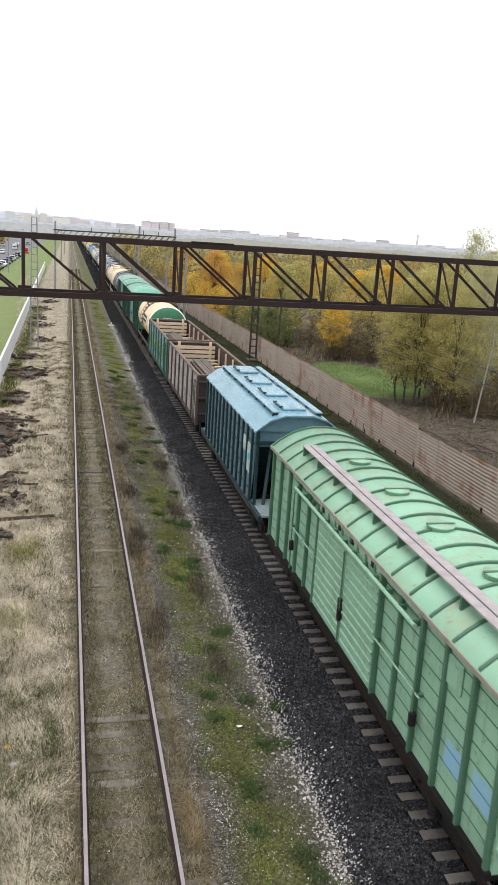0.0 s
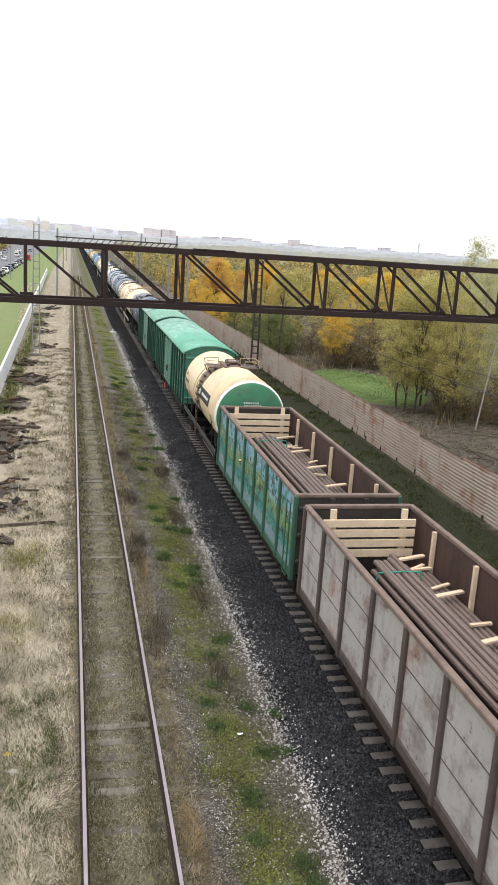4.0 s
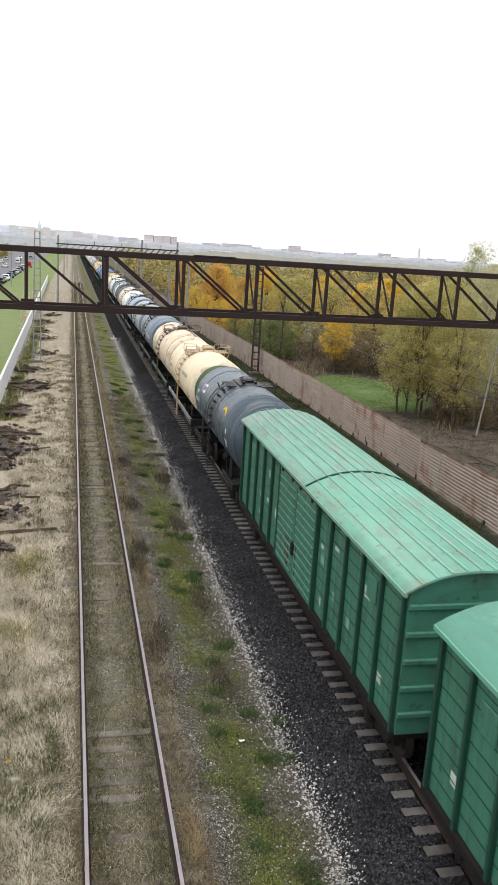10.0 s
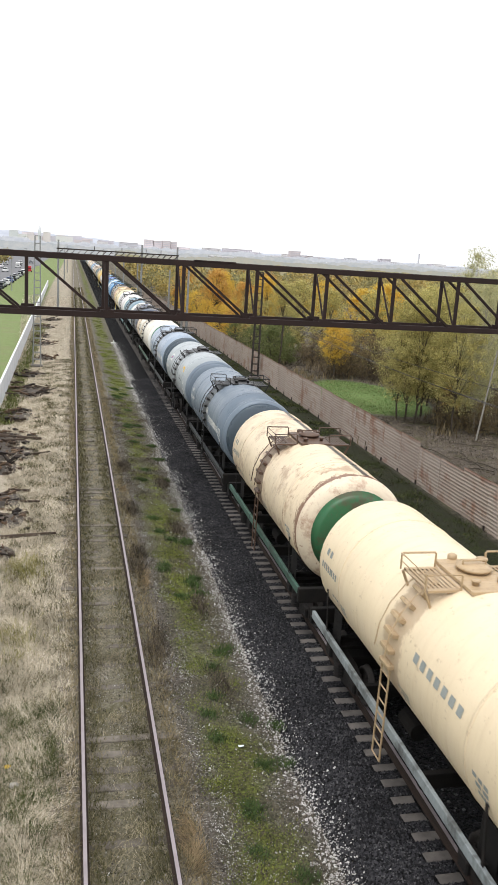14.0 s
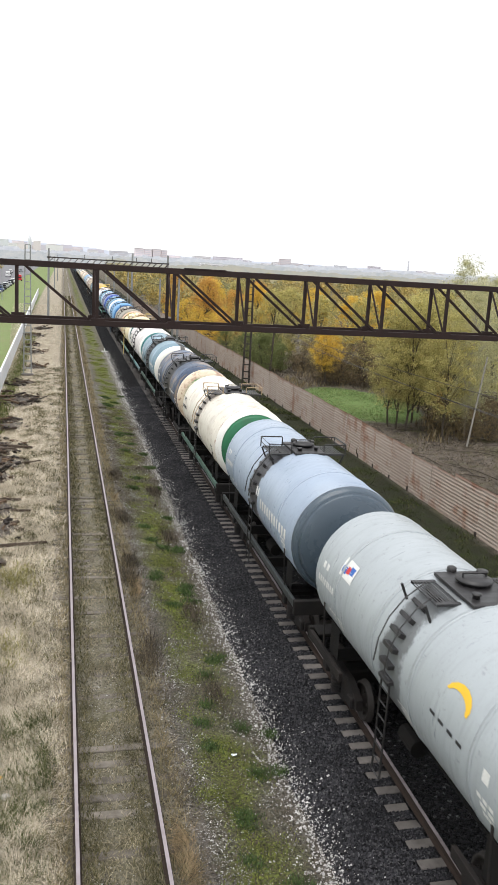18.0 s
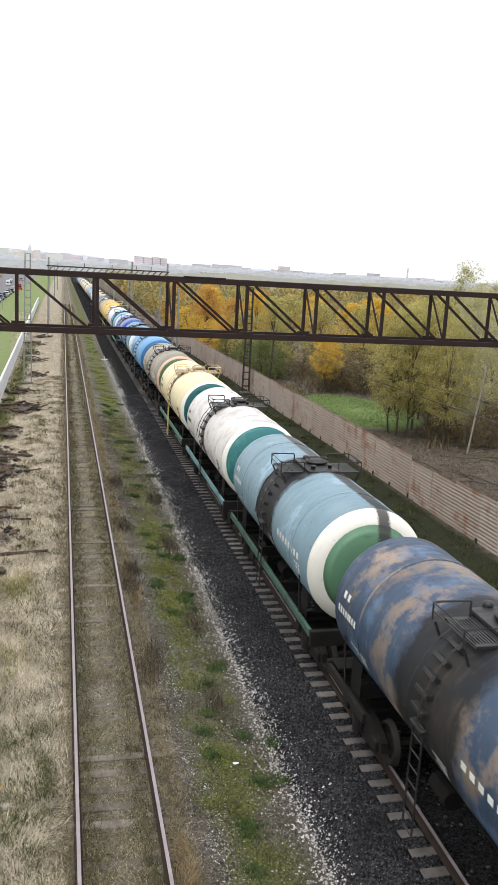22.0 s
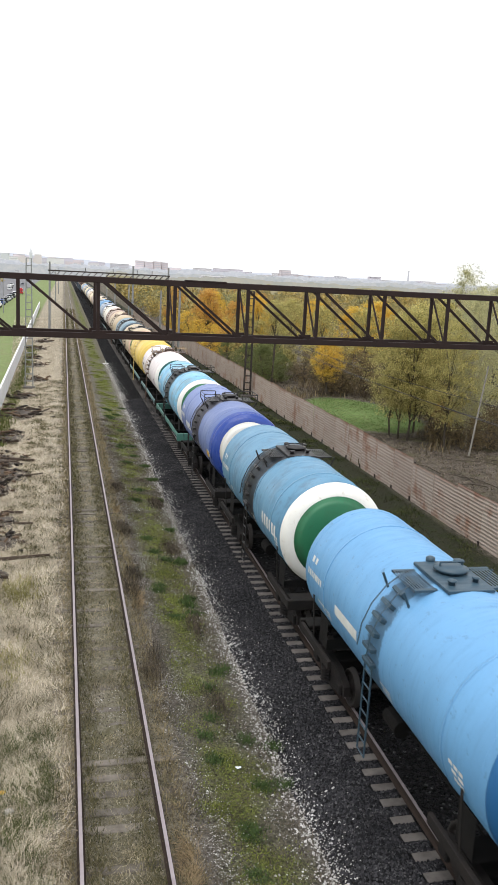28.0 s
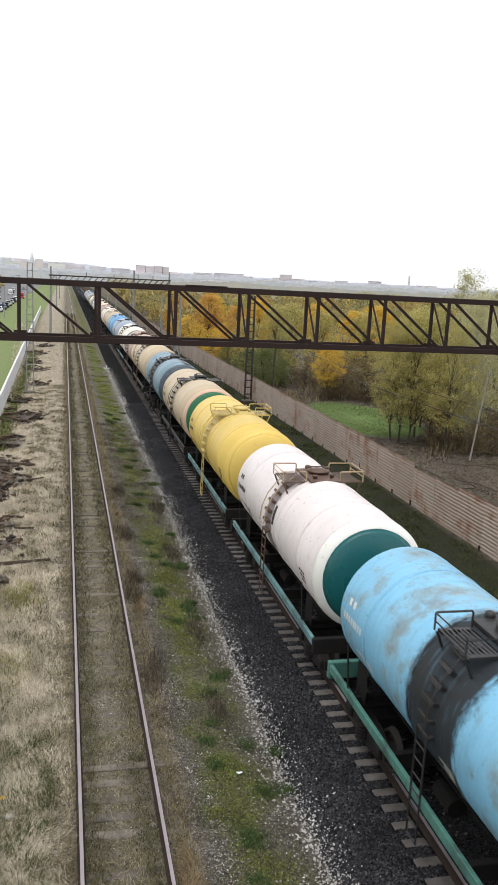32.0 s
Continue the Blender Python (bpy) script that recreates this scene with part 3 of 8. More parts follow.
# ---------------------------------------------------------------- rolling stock
def travel(t):
    """How far the train has come after t seconds."""
    return -6.975349059 + t * (8.168696412 + t * (-0.2918998698 + t * (0.1281485036 + t * (-0.02277642962 + t * (0.002133597073 + t * (-0.0001132879733 + t * (3.438550444e-06 + t * (-5.570721576e-08 + t * (3.740559886e-10)))))))))


WAGONS = []        # (thing, its centre at the start, wheelsets)


def wheelset_mesh(bm):
    for s in (-1, 1):
        lathe(bm, [(s * 0.72, 0.12), (s * 0.72, 0.505), (s * 0.745, 0.505), (s * 0.755, 0.478), (s * 0.85, 0.47), (s * 0.85, 0.40), (s * 0.80, 0.38), (s * 0.79, 0.2), (s * 0.86, 0.12)], 20, "x")
    rod(bm, (-1.05, 0, 0), (1.05, 0, 0), 0.085, 8)
    for k in range(5):
        a = k * 1.2566
        for s in (-1, 1):
            rod(bm, (s * 0.81, 0.28 * math.sin(a), 0.28 * math.cos(a)), (s * 0.84, 0.28 * math.sin(a), 0.28 * math.cos(a)), 0.035, 5)


def extrude_x(bm, outline, x0, x1):
    """A flat (y, z) outline made into a plate from x0 to x1."""
    a, b = [bm.verts.new((x0, y, z)) for y, z in outline], [bm.verts.new((x1, y, z)) for y, z in outline]
    k = len(outline)
    bm.faces.new(a)
    bm.faces.new(b[::-1])
    for i in range(k):
        j = (i + 1) % k
        bm.faces.new((a[i], b[i], b[j], a[j]))


def side_frame_mesh(bm):
    half = [(0.0, 0.87), (0.62, 0.87), (1.22, 0.64), (1.24, 0.40), (1.12, 0.36), (1.08, 0.60), (0.80, 0.62), (0.76, 0.42), (0.40, 0.17), (0.0, 0.15)]
    extrude_x(bm, half + [(-y, z) for y, z in half[::-1]][1:-1], -0.08, 0.08)


def spring_mesh(bm):
    lathe(bm, [(0.26, 0.15), (0.28, 0.17), (0.32, 0.15), (0.36, 0.17), (0.40, 0.15), (0.44, 0.17), (0.48, 0.15), (0.52, 0.17), (0.56, 0.15), (0.60, 0.17), (0.66, 0.15)], 10, "z", smooth=False)


def add_bogie(w, y, full=True):
    b = piece("bogie", shared("bolster", lambda bm: box(bm, -1.1, 1.1, -0.24, 0.24, 0.5, 0.86, 0.03)), UNDER, w, "grimy cast steel bogie", pose(0, y, 0))
    for s in (-1, 1):
        piece("side_frame", shared("side_frame", side_frame_mesh), STEEL_DARK, b, "", pose(s * 1.02, 0, 0))
        if full:
            piece("spring", shared("spring", spring_mesh), STEEL_DARK, b, "", pose(s * 1.14, 0, 0))
            for e in (-0.925, 0.925):
                piece("axle_box", shared("axle_box", lambda bm: box(bm, -0.12, 0.12, -0.17, 0.17, 0.34, 0.62, 0.03)), STEEL_DARK, b, "", pose(s * 1.06, e, 0))
    out = []
    for e in (-0.925, 0.925):
        ws = piece("wheelset", shared("wheelset", wheelset_mesh), WHEEL, b, "steel wheelset with worn treads", pose(0, e, 0.475))
        out.append(ws)
    return out


def coupler_mesh(bm):
    box(bm, -0.09, 0.09, -0.1, 0.75, 0.95, 1.15)
    box(bm, -0.2, 0.16, -0.22, 0.06, 0.86, 1.22, 0.04)
    box(bm, 0.06, 0.24, -0.16, 0.0, 0.92, 1.16, 0.03)


def running_gear(w, length, base, full=True):
    sets = []
    h = length / 2
    for y in (-base / 2, base / 2):
        sets += add_bogie(w, y, full)
    for s in (-1, 1):
        at = pose(0, -h + 0.02, 0) if s < 0 else pose(0, h - 0.02, 0, 0, 0, 180)
        piece("coupler", shared("coupler", coupler_mesh), STEEL_DARK, w, "", at)
        piece("brake_hose", shared("brake_hose", lambda bm: bent(bm, [(0.34, 0.62, 1.05), (0.36, 0.3, 0.95), (0.37, 0.1, 0.62), (0.3, -0.05, 0.5)], 0.03, 5)), UNDER, w, "", at)
    part("centre_sill", box(fresh(), -0.28, 0.28, -h + 0.62, h - 0.62, 0.84, 1.2), UNDER, w)
    piece("brake_cylinder", shared("brake_cyl", lambda bm: rod(bm, (-0.55, 0.4, 0.8), (-0.55, 1.1, 0.8), 0.2, 12)), UNDER, w)
    piece("air_reservoir", shared("air_res", lambda bm: rod(bm, (0.6, -1.1, 0.78), (0.6, 0.0, 0.78), 0.24, 12)), UNDER, w)
    piece("brake_rod", shared("brake_rod%.1f" % base, lambda bm: bent(bm, [(-0.3, -base / 2 + 1, 0.6), (-0.3, 0.2, 0.7), (-0.5, 0.5, 0.8)], 0.025, 5)), UNDER, w)
    return sets


def barrel_profile(length, r):
    """Shell and dished ends: (along, radius)."""
    h, depth = length / 2, 0.55
    cap = []
    for a in (1, 14, 28, 40, 52, 60, 66, 72, 78, 83, 87, 90):
        k = math.sin(radians(a))
        cap.append((-h + depth * (1 - math.sqrt(max(0.0, 1 - k * k))), r * k))
    return cap


def deck_mesh(bm, x0, x1, z):
    """A slotted walkway deck in one piece: a comb of slats on two edge bars."""
    n = 8
    ys = (-0.6, -0.5, 0.5, 0.6)
    xs = [x0 + (x1 - x0) * i / (2 * n) for i in range(2 * n + 1)]
    top = {}
    for i, x in enumerate(xs):
        for j, y in enumerate(ys):
            top[i, j] = (bm.verts.new((x, y, z + 0.07)), bm.verts.new((x, y, z + 0.02)))
    for i in range(2 * n):
        for j in range(3):
            if j == 1 and i % 2:
                continue
            q = [top[i, j], top[i + 1, j], top[i + 1, j + 1], top[i, j + 1]]
            bm.faces.new([v[0] for v in q])
            bm.faces.new([v[1] for v in q[::-1]])
    for j in (0, 3):
        for i in range(2 * n):
            bm.faces.new((top[i, j][0], top[i, j][1], top[i + 1, j][1], top[i + 1, j][0]))


def ladder_mesh(bm, x, y, z0, z1, lean=0.0):
    for s in (-0.2, 0.2):
        rod(bm, (x, y + s, z0), (x + lean, y + s, z1), 0.022, 5)
    n = int((z1 - z0) / 0.3)
    for i in range(n + 1):
        k = i / n
        rod(bm, (x + lean * k, y - 0.2, z0 + (z1 - z0) * k), (x + lean * k, y + 0.2, z0 + (z1 - z0) * k), 0.016, 5)


def bars(bm, r, zc, y0, z0, rows, height, side=-1):
    """Rows of bars that stand for unreadable writing, laid on the barrel's side."""
    for k, (count, wide) in enumerate(rows):
        z = z0 - k * height * 1.5
        for i in range(count):
            ya = y0 + i * wide * 1.35
            pts = []
            for zz in (z, z - height):
                x = side * math.sqrt(max(0.0, (r + 0.006) ** 2 - (zz - zc) ** 2))
                pts.append((x, zz))
            vs = [bm.verts.new((pts[0][0], ya, pts[0][1])), bm.verts.new((pts[0][0], ya + wide, pts[0][1])), bm.verts.new((pts[1][0], ya + wide, pts[1][1])), bm.verts.new((pts[1][0], ya, pts[1][1]))]
            bm.faces.new(vs)


def decal(bm, r, zc, ya, yb, za, zb, side=-1, lift=0.008, n=6):
    """A curved patch on the barrel."""
    prev = None
    for i in range(n + 1):
        z = za + (zb - za) * i / n
        x = side * math.sqrt(max(0.0, (r + lift) ** 2 - (z - zc) ** 2))
        cur = (bm.verts.new((x, ya, z)), bm.verts.new((x, yb, z)))
        if prev:
            f = bm.faces.new((prev[0], prev[1], cur[1], cur[0]))
            f.smooth = True
        prev = cur


def crescent(bm, r, zc, yc, zc2, hy, hz):
    """A tapering curved emblem laid on the barrel."""
    prev = None
    for i in range(9):
        a = radians(200 - 190 * i / 8)
        wide = 0.10 + 0.42 * math.sin(math.pi * (i + 0.6) / 9)
        cur = []
        for k in (1.0, 1.0 - wide):
            y, z = yc + hy * k * math.cos(a), zc2 + hz * k * math.sin(a)
            cur.append(bm.verts.new((-math.sqrt((r + 0.008) ** 2 - (z - zc) ** 2), y, z)))
        if prev:
            bm.faces.new((prev[0], cur[0], cur[1], prev[1]))
        prev = cur


WHITE_MARK = plain("white_marking_paint", (0.72, 0.72, 0.70), (0.5, 0.5, 0.48), 0.6)
BLACK_MARK = plain("black_marking_paint", (0.03, 0.03, 0.035), (0.06, 0.06, 0.06), 0.6)
YELLOW_MARK = plain("yellow_marking_paint", (0.75, 0.46, 0.04), (0.6, 0.36, 0.04), 0.6)
RED_MARK = plain("red_marking_paint", (0.55, 0.05, 0.05), (0.4, 0.04, 0.04), 0.6)
BLUE_MARK = plain("blue_marking_paint", (0.05, 0.13, 0.42), (0.05, 0.1, 0.3), 0.6)
TEAL_GREY_MARK = plain("faded_grey_marking", (0.25, 0.27, 0.26), (0.35, 0.36, 0.34), 0.7)
FADED_WHITE = plain("faded_white_stencil", (0.50, 0.56, 0.50), (0.25, 0.36, 0.29), 0.7, 0, 6)
FADED_GREEN = plain("faded_pale_green_stencil", (0.22, 0.40, 0.30), (0.12, 0.28, 0.2), 0.7, 0, 6)
EAVE_GREY = plain("worn_grey_eave", (0.30, 0.27, 0.235), (0.14, 0.12, 0.10), 0.8, 0, 4, 40)
RUST_SCAB = plain("rusty_scab", (0.10, 0.055, 0.035), (0.05, 0.10, 0.065), 0.85, 0, 5)
ZC, TL = 2.95, 12.02


def tank_wagon(label, shell, caps, fittings, sill=None, ring=None, bands="thin", rail=None, logo=None, marks=None, r=1.6, r_disc=0.91, full=True, hatch=None, beam_mat=None, ladder=None, small=False, end_text=False, short=0.0, band_mat=None):
    """A four-axle tank wagon. sill None: a frameless one with short end platforms; short: how far the near end is set back."""
    w = thing("tank_wagon", label, "tank wagon", "wagons of the freight train")
    bl = 10.75
    h = bl / 2
    cap = barrel_profile(bl, r)
    key = "%.2f" % r

    def shell_mesh(bm):
        lathe(bm, [(-h + 0.55 + short, r), (-h * 0.5, r), (0, r), (h * 0.5, r), (h - 0.55, r)] + [(-a, b) for a, b in cap[::-1]][1:], 48, "y", (0, 0, ZC))
    piece("barrel", shared("barrel%s%.1f" % (key, short), shell_mesh), shell, w)
    cut = {0.47: 2, 0.78: 4, 0.87: 5, 0.91: 6, 0.95: 7}[r_disc]
    rim = 4 if band_mat else len(cap) - 1
    if band_mat:
        piece("end_band", shared("end_band" + key, lambda bm: lathe(bm, cap[rim:], 48, "y", (0, 0, ZC))), band_mat, w, "ultramarine band round the tank end", pose(0, short, 0))
    piece("end_ring", shared("end_ring%s%d%d" % (key, cut, rim), lambda bm: lathe(bm, cap[cut:rim + 1], 48, "y", (0, 0, ZC))), ring or caps, w, "", pose(0, short, 0))
    piece("end_disc", shared("end_disc%s%d" % (key, cut), lambda bm: lathe(bm, cap[:cut + 1], 48, "y", (0, 0, ZC))), caps, w, "painted dished tank end", pose(0, short, 0))
    if end_text:
        bm = fresh()
        for k, (count, wide) in enumerate(((7, 0.07), (8, 0.07), (6, 0.08))):
            z = 0.72 - 0.12 * k
            for i in range(count):
                x = -0.4 + 0.1 * i + 0.03 * k
                y = -h + 0.55 * (1 - math.sqrt(1 - (x * x + z * z) / r ** 2)) - 0.012
                y2 = -h + 0.55 * (1 - math.sqrt(1 - (x * x + (z - 0.08) ** 2) / r ** 2)) - 0.012
                bm.faces.new([bm.verts.new(p) for p in ((x, y, ZC + z), (x + wide, y, ZC + z), (x + wide, y2, ZC + z - 0.08), (x, y2, ZC + z - 0.08))])
        tagged(part("end_lettering", bm, FADED_WHITE, w, "small faded white lettering, too fine to read"), kind="stuff")
    # weld seams and straps
    dark = fittings
    for y in ((-3.3, 3.3) if bands == "thin" else (-3.3, -0.95, 0.95, 3.3)):
        wide = 0.03 if bands == "thin" else 0.045
        piece("strap", shared("strap%s%s%.2f" % (key, bands, y), lambda bm: lathe(bm, [(y - wide, r), (y - wide, r + 0.016), (y + wide, r + 0.016), (y + wide, r)], 40, "y", (0, 0, ZC))), shell, w)
    for y in (-4.62 + short, 4.62):
        piece("weld_seam", shared("seam%s%.2f" % (key, y), lambda bm: lathe(bm, [(y - 0.012, r), (y, r + 0.008), (y + 0.012, r)], 40, "y", (0, 0, ZC))), shell, w)
    # hatch, valve cover, walkway and its rails
    zt = ZC + r
    hm = piece("hatch", shared("hatch" + key, lambda bm: lathe(bm, [(zt - 0.06, 0.30), (zt + 0.06, 0.30), (zt + 0.07, 0.36), (zt + 0.11, 0.36), (zt + 0.15, 0.22), (zt + 0.16, 0.02)], 20, "z", (0.05, 0.12, 0))), hatch or dark, w)
    piece("hatch_handle", shared("hatch_handle" + key, lambda bm: bent(bm, [(-0.2, 0.12, zt + 0.14), (-0.2, 0.12, zt + 0.22), (0.3, 0.12, zt + 0.22), (0.3, 0.12, zt + 0.14)], 0.02, 5)), dark, hm)
    piece("valve_cap", shared("valve_cap" + key, lambda bm: lathe(bm, [(zt - 0.05, 0.1), (zt + 0.09, 0.1), (zt + 0.12, 0.05)], 12, "z", (-0.1, 0.78, 0))), dark, w)

    zw = zt - 0.16

    for sgn in (-1, 1):
        x0, x1 = ((-1.22, -0.5) if sgn < 0 else (0.5, 1.25)) if not small else ((-1.05, -0.55) if sgn < 0 else (0.55, 1.15))
        wk = piece("walkway", shared("walkway%s%d%d" % (key, sgn, small), lambda bm: deck_mesh(bm, x0, x1, zw)), dark, w)
        if full:
            for e in (-0.55, 0.55):
                piece("bracket", shared("bracket%s%d%d" % (key, sgn, e > 0), lambda bm: rod(bm, (sgn * 1.26, e, zw + 0.03), (sgn * 1.1, e, zw - 0.34), 0.03, 5)), dark, wk)
    # clutter of valves round the hatch
    if full:
        for k, (x, y, rr) in enumerate(((-0.28, -0.62, 0.07), (0.42, 0.5, 0.09), (0.3, -0.5, 0.06))):
            piece("vent", shared("vent%s%d" % (key, k), lambda bm: lathe(bm, [(zt - 0.1, rr), (zt + 0.08, rr), (zt + 0.09, rr * 1.4), (zt + 0.12, rr * 1.3)], 10, "z", (x, y, 0))), dark, w)
        piece("cover_plate", shared("cover_plate" + key, lambda bm: box(bm, -0.5, 0.5, -0.95, 0.75, zt - 0.06, zt + 0.015, 0.01)), hatch or dark, w)
    if rail:
        def rails(bm):
            z1, z2 = zw + 0.06, zw + 0.38
            xo, xi = side * 1.3, side * 0.55
            tube(bm, [(xi, -0.6, z1), (xi, -0.6, z2 - 0.03), (xi * 1.05, -0.6, z2), (xo * 0.98, -0.6, z2), (xo, -0.57, z2), (xo, 0.57, z2), (xo * 0.98, 0.6, z2), (xi * 1.05, 0.6, z2), (xi, 0.6, z2 - 0.03), (xi, 0.6, z1)], 0.022)
        for side in (-1, 1):
            piece("guard_rail", shared("guard_rail%s%d" % (key, side), rails), rail, w)
            for e in (-0.6, 0.6):
                piece("rail_post", shared("rail_post" + key, lambda bm: rod(bm, (0, 0, zw + 0.04), (0, 0, zw + 0.38), 0.02, 5)), rail, w, "", pose(side * 1.29, e, 0))
            piece("mid_rail", shared("mid_rail" + key, lambda bm: rod(bm, (0, -0.6, zw + 0.22), (0, 0.6, zw + 0.22), 0.015, 5)), rail, w, "", pose(side * 1.29, 0, 0))
    # curved steps up the side and the ladder
    if full:
        for k in range(7):
            a = 30 + 11.5 * k
            piece("step", shared("step" + key, lambda bm: box(bm, -0.045, 0.045, -0.24, 0.24, r - 0.02, r + 0.13, 0.01)), dark, w, "", Matrix.Translation((0, 0, ZC)) @ Matrix.Rotation(-radians(a), 4, "Y"))
    if full:
        def hand(bm):
            rings = []
            for a in (30, 45, 60, 75, 90):
                c_, s_ = math.cos(radians(a)), math.sin(radians(a))
                rings.append([bm.verts.new((-(r + 0.22 + 0.016 * u) * s_, 0.016 * v, ZC + (r + 0.22 + 0.016 * u) * c_)) for u, v in ((1, 0), (0, 1), (-1, 0), (0, -1))])
            for p, q in zip(rings, rings[1:]):
                for i in range(4):
                    bm.faces.new((p[i], p[(i + 1) % 4], q[(i + 1) % 4], q[i]))
        for e in (-0.27, 0.27):
            piece("hand_rail", shared("hand_rail" + key, hand), rail or dark, w, "", pose(0, e, 0))
    piece("side_ladder", shared("ladder" + key, lambda bm: ladder_mesh(bm, -1.66, 0.0, 0.62, 2.75, 0.02)), ladder or dark, w)
    if full:
        piece("side_ladder", shared("ladder_far" + key, lambda bm: ladder_mesh(bm, 1.66, 0.0, 0.62, 2.75, -0.02)), rail or dark, w)
    # underframe
    sets = running_gear(w, TL, 7.8, full)
    if sill:
        for s in (-1, 1):
            piece("side_sill", shared("side_sill%d" % s, lambda bm: box(bm, s * 1.5 - 0.045, s * 1.5 + 0.045, -5.3, 5.3, 1.2, 1.4, 0.01)), sill, w)
        for s in (-1, 1):
            piece("end_beam", shared("end_beam%d" % s, lambda bm: box(bm, -1.56, 1.56, s * 5.35 - 0.08, s * 5.35 + 0.08, 1.02, 1.45, 0.02)), beam_mat or sill, w)
        for y in (-3.9, -1.6, 1.6, 3.9):
            piece("cross_bearer", shared("cross_bearer", lambda bm: box(bm, -1.44, 1.44, -0.07, 0.07, 1.0, 1.3)), UNDER, w, "", pose(0, y, 0))
    else:
        for s in (-1, 1):
            piece("end_platform", shared("end_platform%d" % s, lambda bm: box(bm, -1.38, 1.38, min(s * 4.85, s * 5.4), max(s * 4.85, s * 5.4), 1.24, 1.3, 0.01)), UNDER, w)
            piece("end_beam", shared("end_beam_s%d" % s, lambda bm: box(bm, -1.5, 1.5, s * 5.35 - 0.08, s * 5.35 + 0.08, 1.0, 1.3, 0.02)), UNDER, w)
            for k in (-1, 1):
                piece("stub_sill", shared("stub_sill%d%d" % (s, k), lambda bm: box(bm, k * 1.45 - 0.05, k * 1.45 + 0.05, min(s * 2.9, s * 5.3), max(s * 2.9, s * 5.3), 1.02, 1.24, 0.01)), STEEL_DARK, w)

    def cradle(bm):
        arc = [((r + 0.02) * math.sin(radians(a)), ZC + (r + 0.02) * math.cos(radians(a))) for a in range(122, 239, 14)]
        outline = [(arc[0][0], 1.2)] + arc + [(arc[-1][0], 1.2)]
        va, vb = [bm.verts.new((x, -0.3, z)) for x, z in outline], [bm.verts.new((x, 0.3, z)) for x, z in outline]
        k = len(outline)
        for i in range(k - 1):
            bm.faces.new((va[i], va[i + 1], vb[i + 1], vb[i]))
        bm.faces.new((va[k - 1], va[0], vb[0], vb[k - 1]))
        for i in range(1, k - 2):
            for q in (va, vb):
                bm.faces.new((q[0], q[i], q[i + 1]) if i < k - 2 else (q[0], q[i], q[i + 1], q[k - 1]))
    for y in (-3.9, 3.9):
        piece("cradle", shared("cradle" + key, cradle), UNDER, w, "", pose(0, y, 0))
    if full:
        for y in (-4.1, 4.1):
            for sgn in (-1, 1):
                piece("tie_strap", shared("tie_strap%d" % sgn, lambda bm: beam(bm, (sgn * 1.57, 0, ZC - 0.45), (sgn * 1.5, 0, 1.35), 0.02, 0.07, (0, 1, 0))), STEEL_DARK, w, "", pose(0, y, 0))

        def low_pipes(bm):
            for s in (-1, 1):
                rod(bm, (s * 0.55, -5.2, 1.12), (s * 0.55, 5.2, 1.12), 0.03, 5)
            lathe(bm, [(0.95, 0.16), (1.35, 0.16), (1.4, 0.24)], 12, "z", (0, 0, 0))
        piece("drain_pipe", shared("drain_pipe", low_pipes), UNDER, w)
    if marks:
        for k in range(2):
            bm = fresh()
            decal(bm, r, ZC, 4.05 + k * 0.24, 4.19 + k * 0.24, 3.3, 3.46, n=2)
            part("stencil", bm, marks, w, "painted stencil block")
        for k in range(8):
            bm = fresh()
            decal(bm, r, ZC, 3.5 + k * 0.15 - (0.04 if k > 2 else 0), 3.59 + k * 0.15 - (0.04 if k > 2 else 0), 2.93, 3.09, n=2)
            part("stencil", bm, marks, w, "painted stencil block")
        bm = fresh()
        bars(bm, r, ZC, -4.1, 2.75, ((3, 0.14), (2, 0.18), (4, 0.07)), 0.08)
        bars(bm, r, ZC, 2.9, 2.5, ((6, 0.12), (9, 0.05), (7, 0.05)), 0.06)
        bars(bm, r, ZC, -0.9, 2.45, ((8, 0.05), (6, 0.05), (7, 0.05), (5, 0.05)), 0.045)
        tagged(part("small_lettering", bm, marks, w, "small painted lettering, too fine to read"), kind="stuff")
    if logo:
        for nm, mm, ya, yb, za, zb in logo:
            if nm == "sun_mark":
                bm = fresh()
                crescent(bm, r, ZC, (ya + yb) / 2, (za + zb) / 2, (yb - ya) / 2, (zb - za) / 2)
                part(nm, bm, mm, w, "yellow crescent emblem")
            elif nm == "name_bars":
                n = int(round((yb - ya) / 0.3))
                for i in range(n):
                    bm = fresh()
                    decal(bm, r, ZC, ya + i * (yb - ya) / n, ya + (i + 0.6) * (yb - ya) / n, za + 0.06, zb - 0.06, n=3)
                    part("name_block", bm, mm, w, "painted company lettering reduced to blocks")
            else:
                bm = fresh()
                decal(bm, r, ZC, ya, yb, za, zb)
                part(nm, bm, mm, w)
    return w, sets


def place(w, sets, c, wheels=True):
    WAGONS.append((w, c, sets if wheels else []))


def cover(w, name, bm, mat_, label=""):
    return part(name, bm, mat_, w, label)


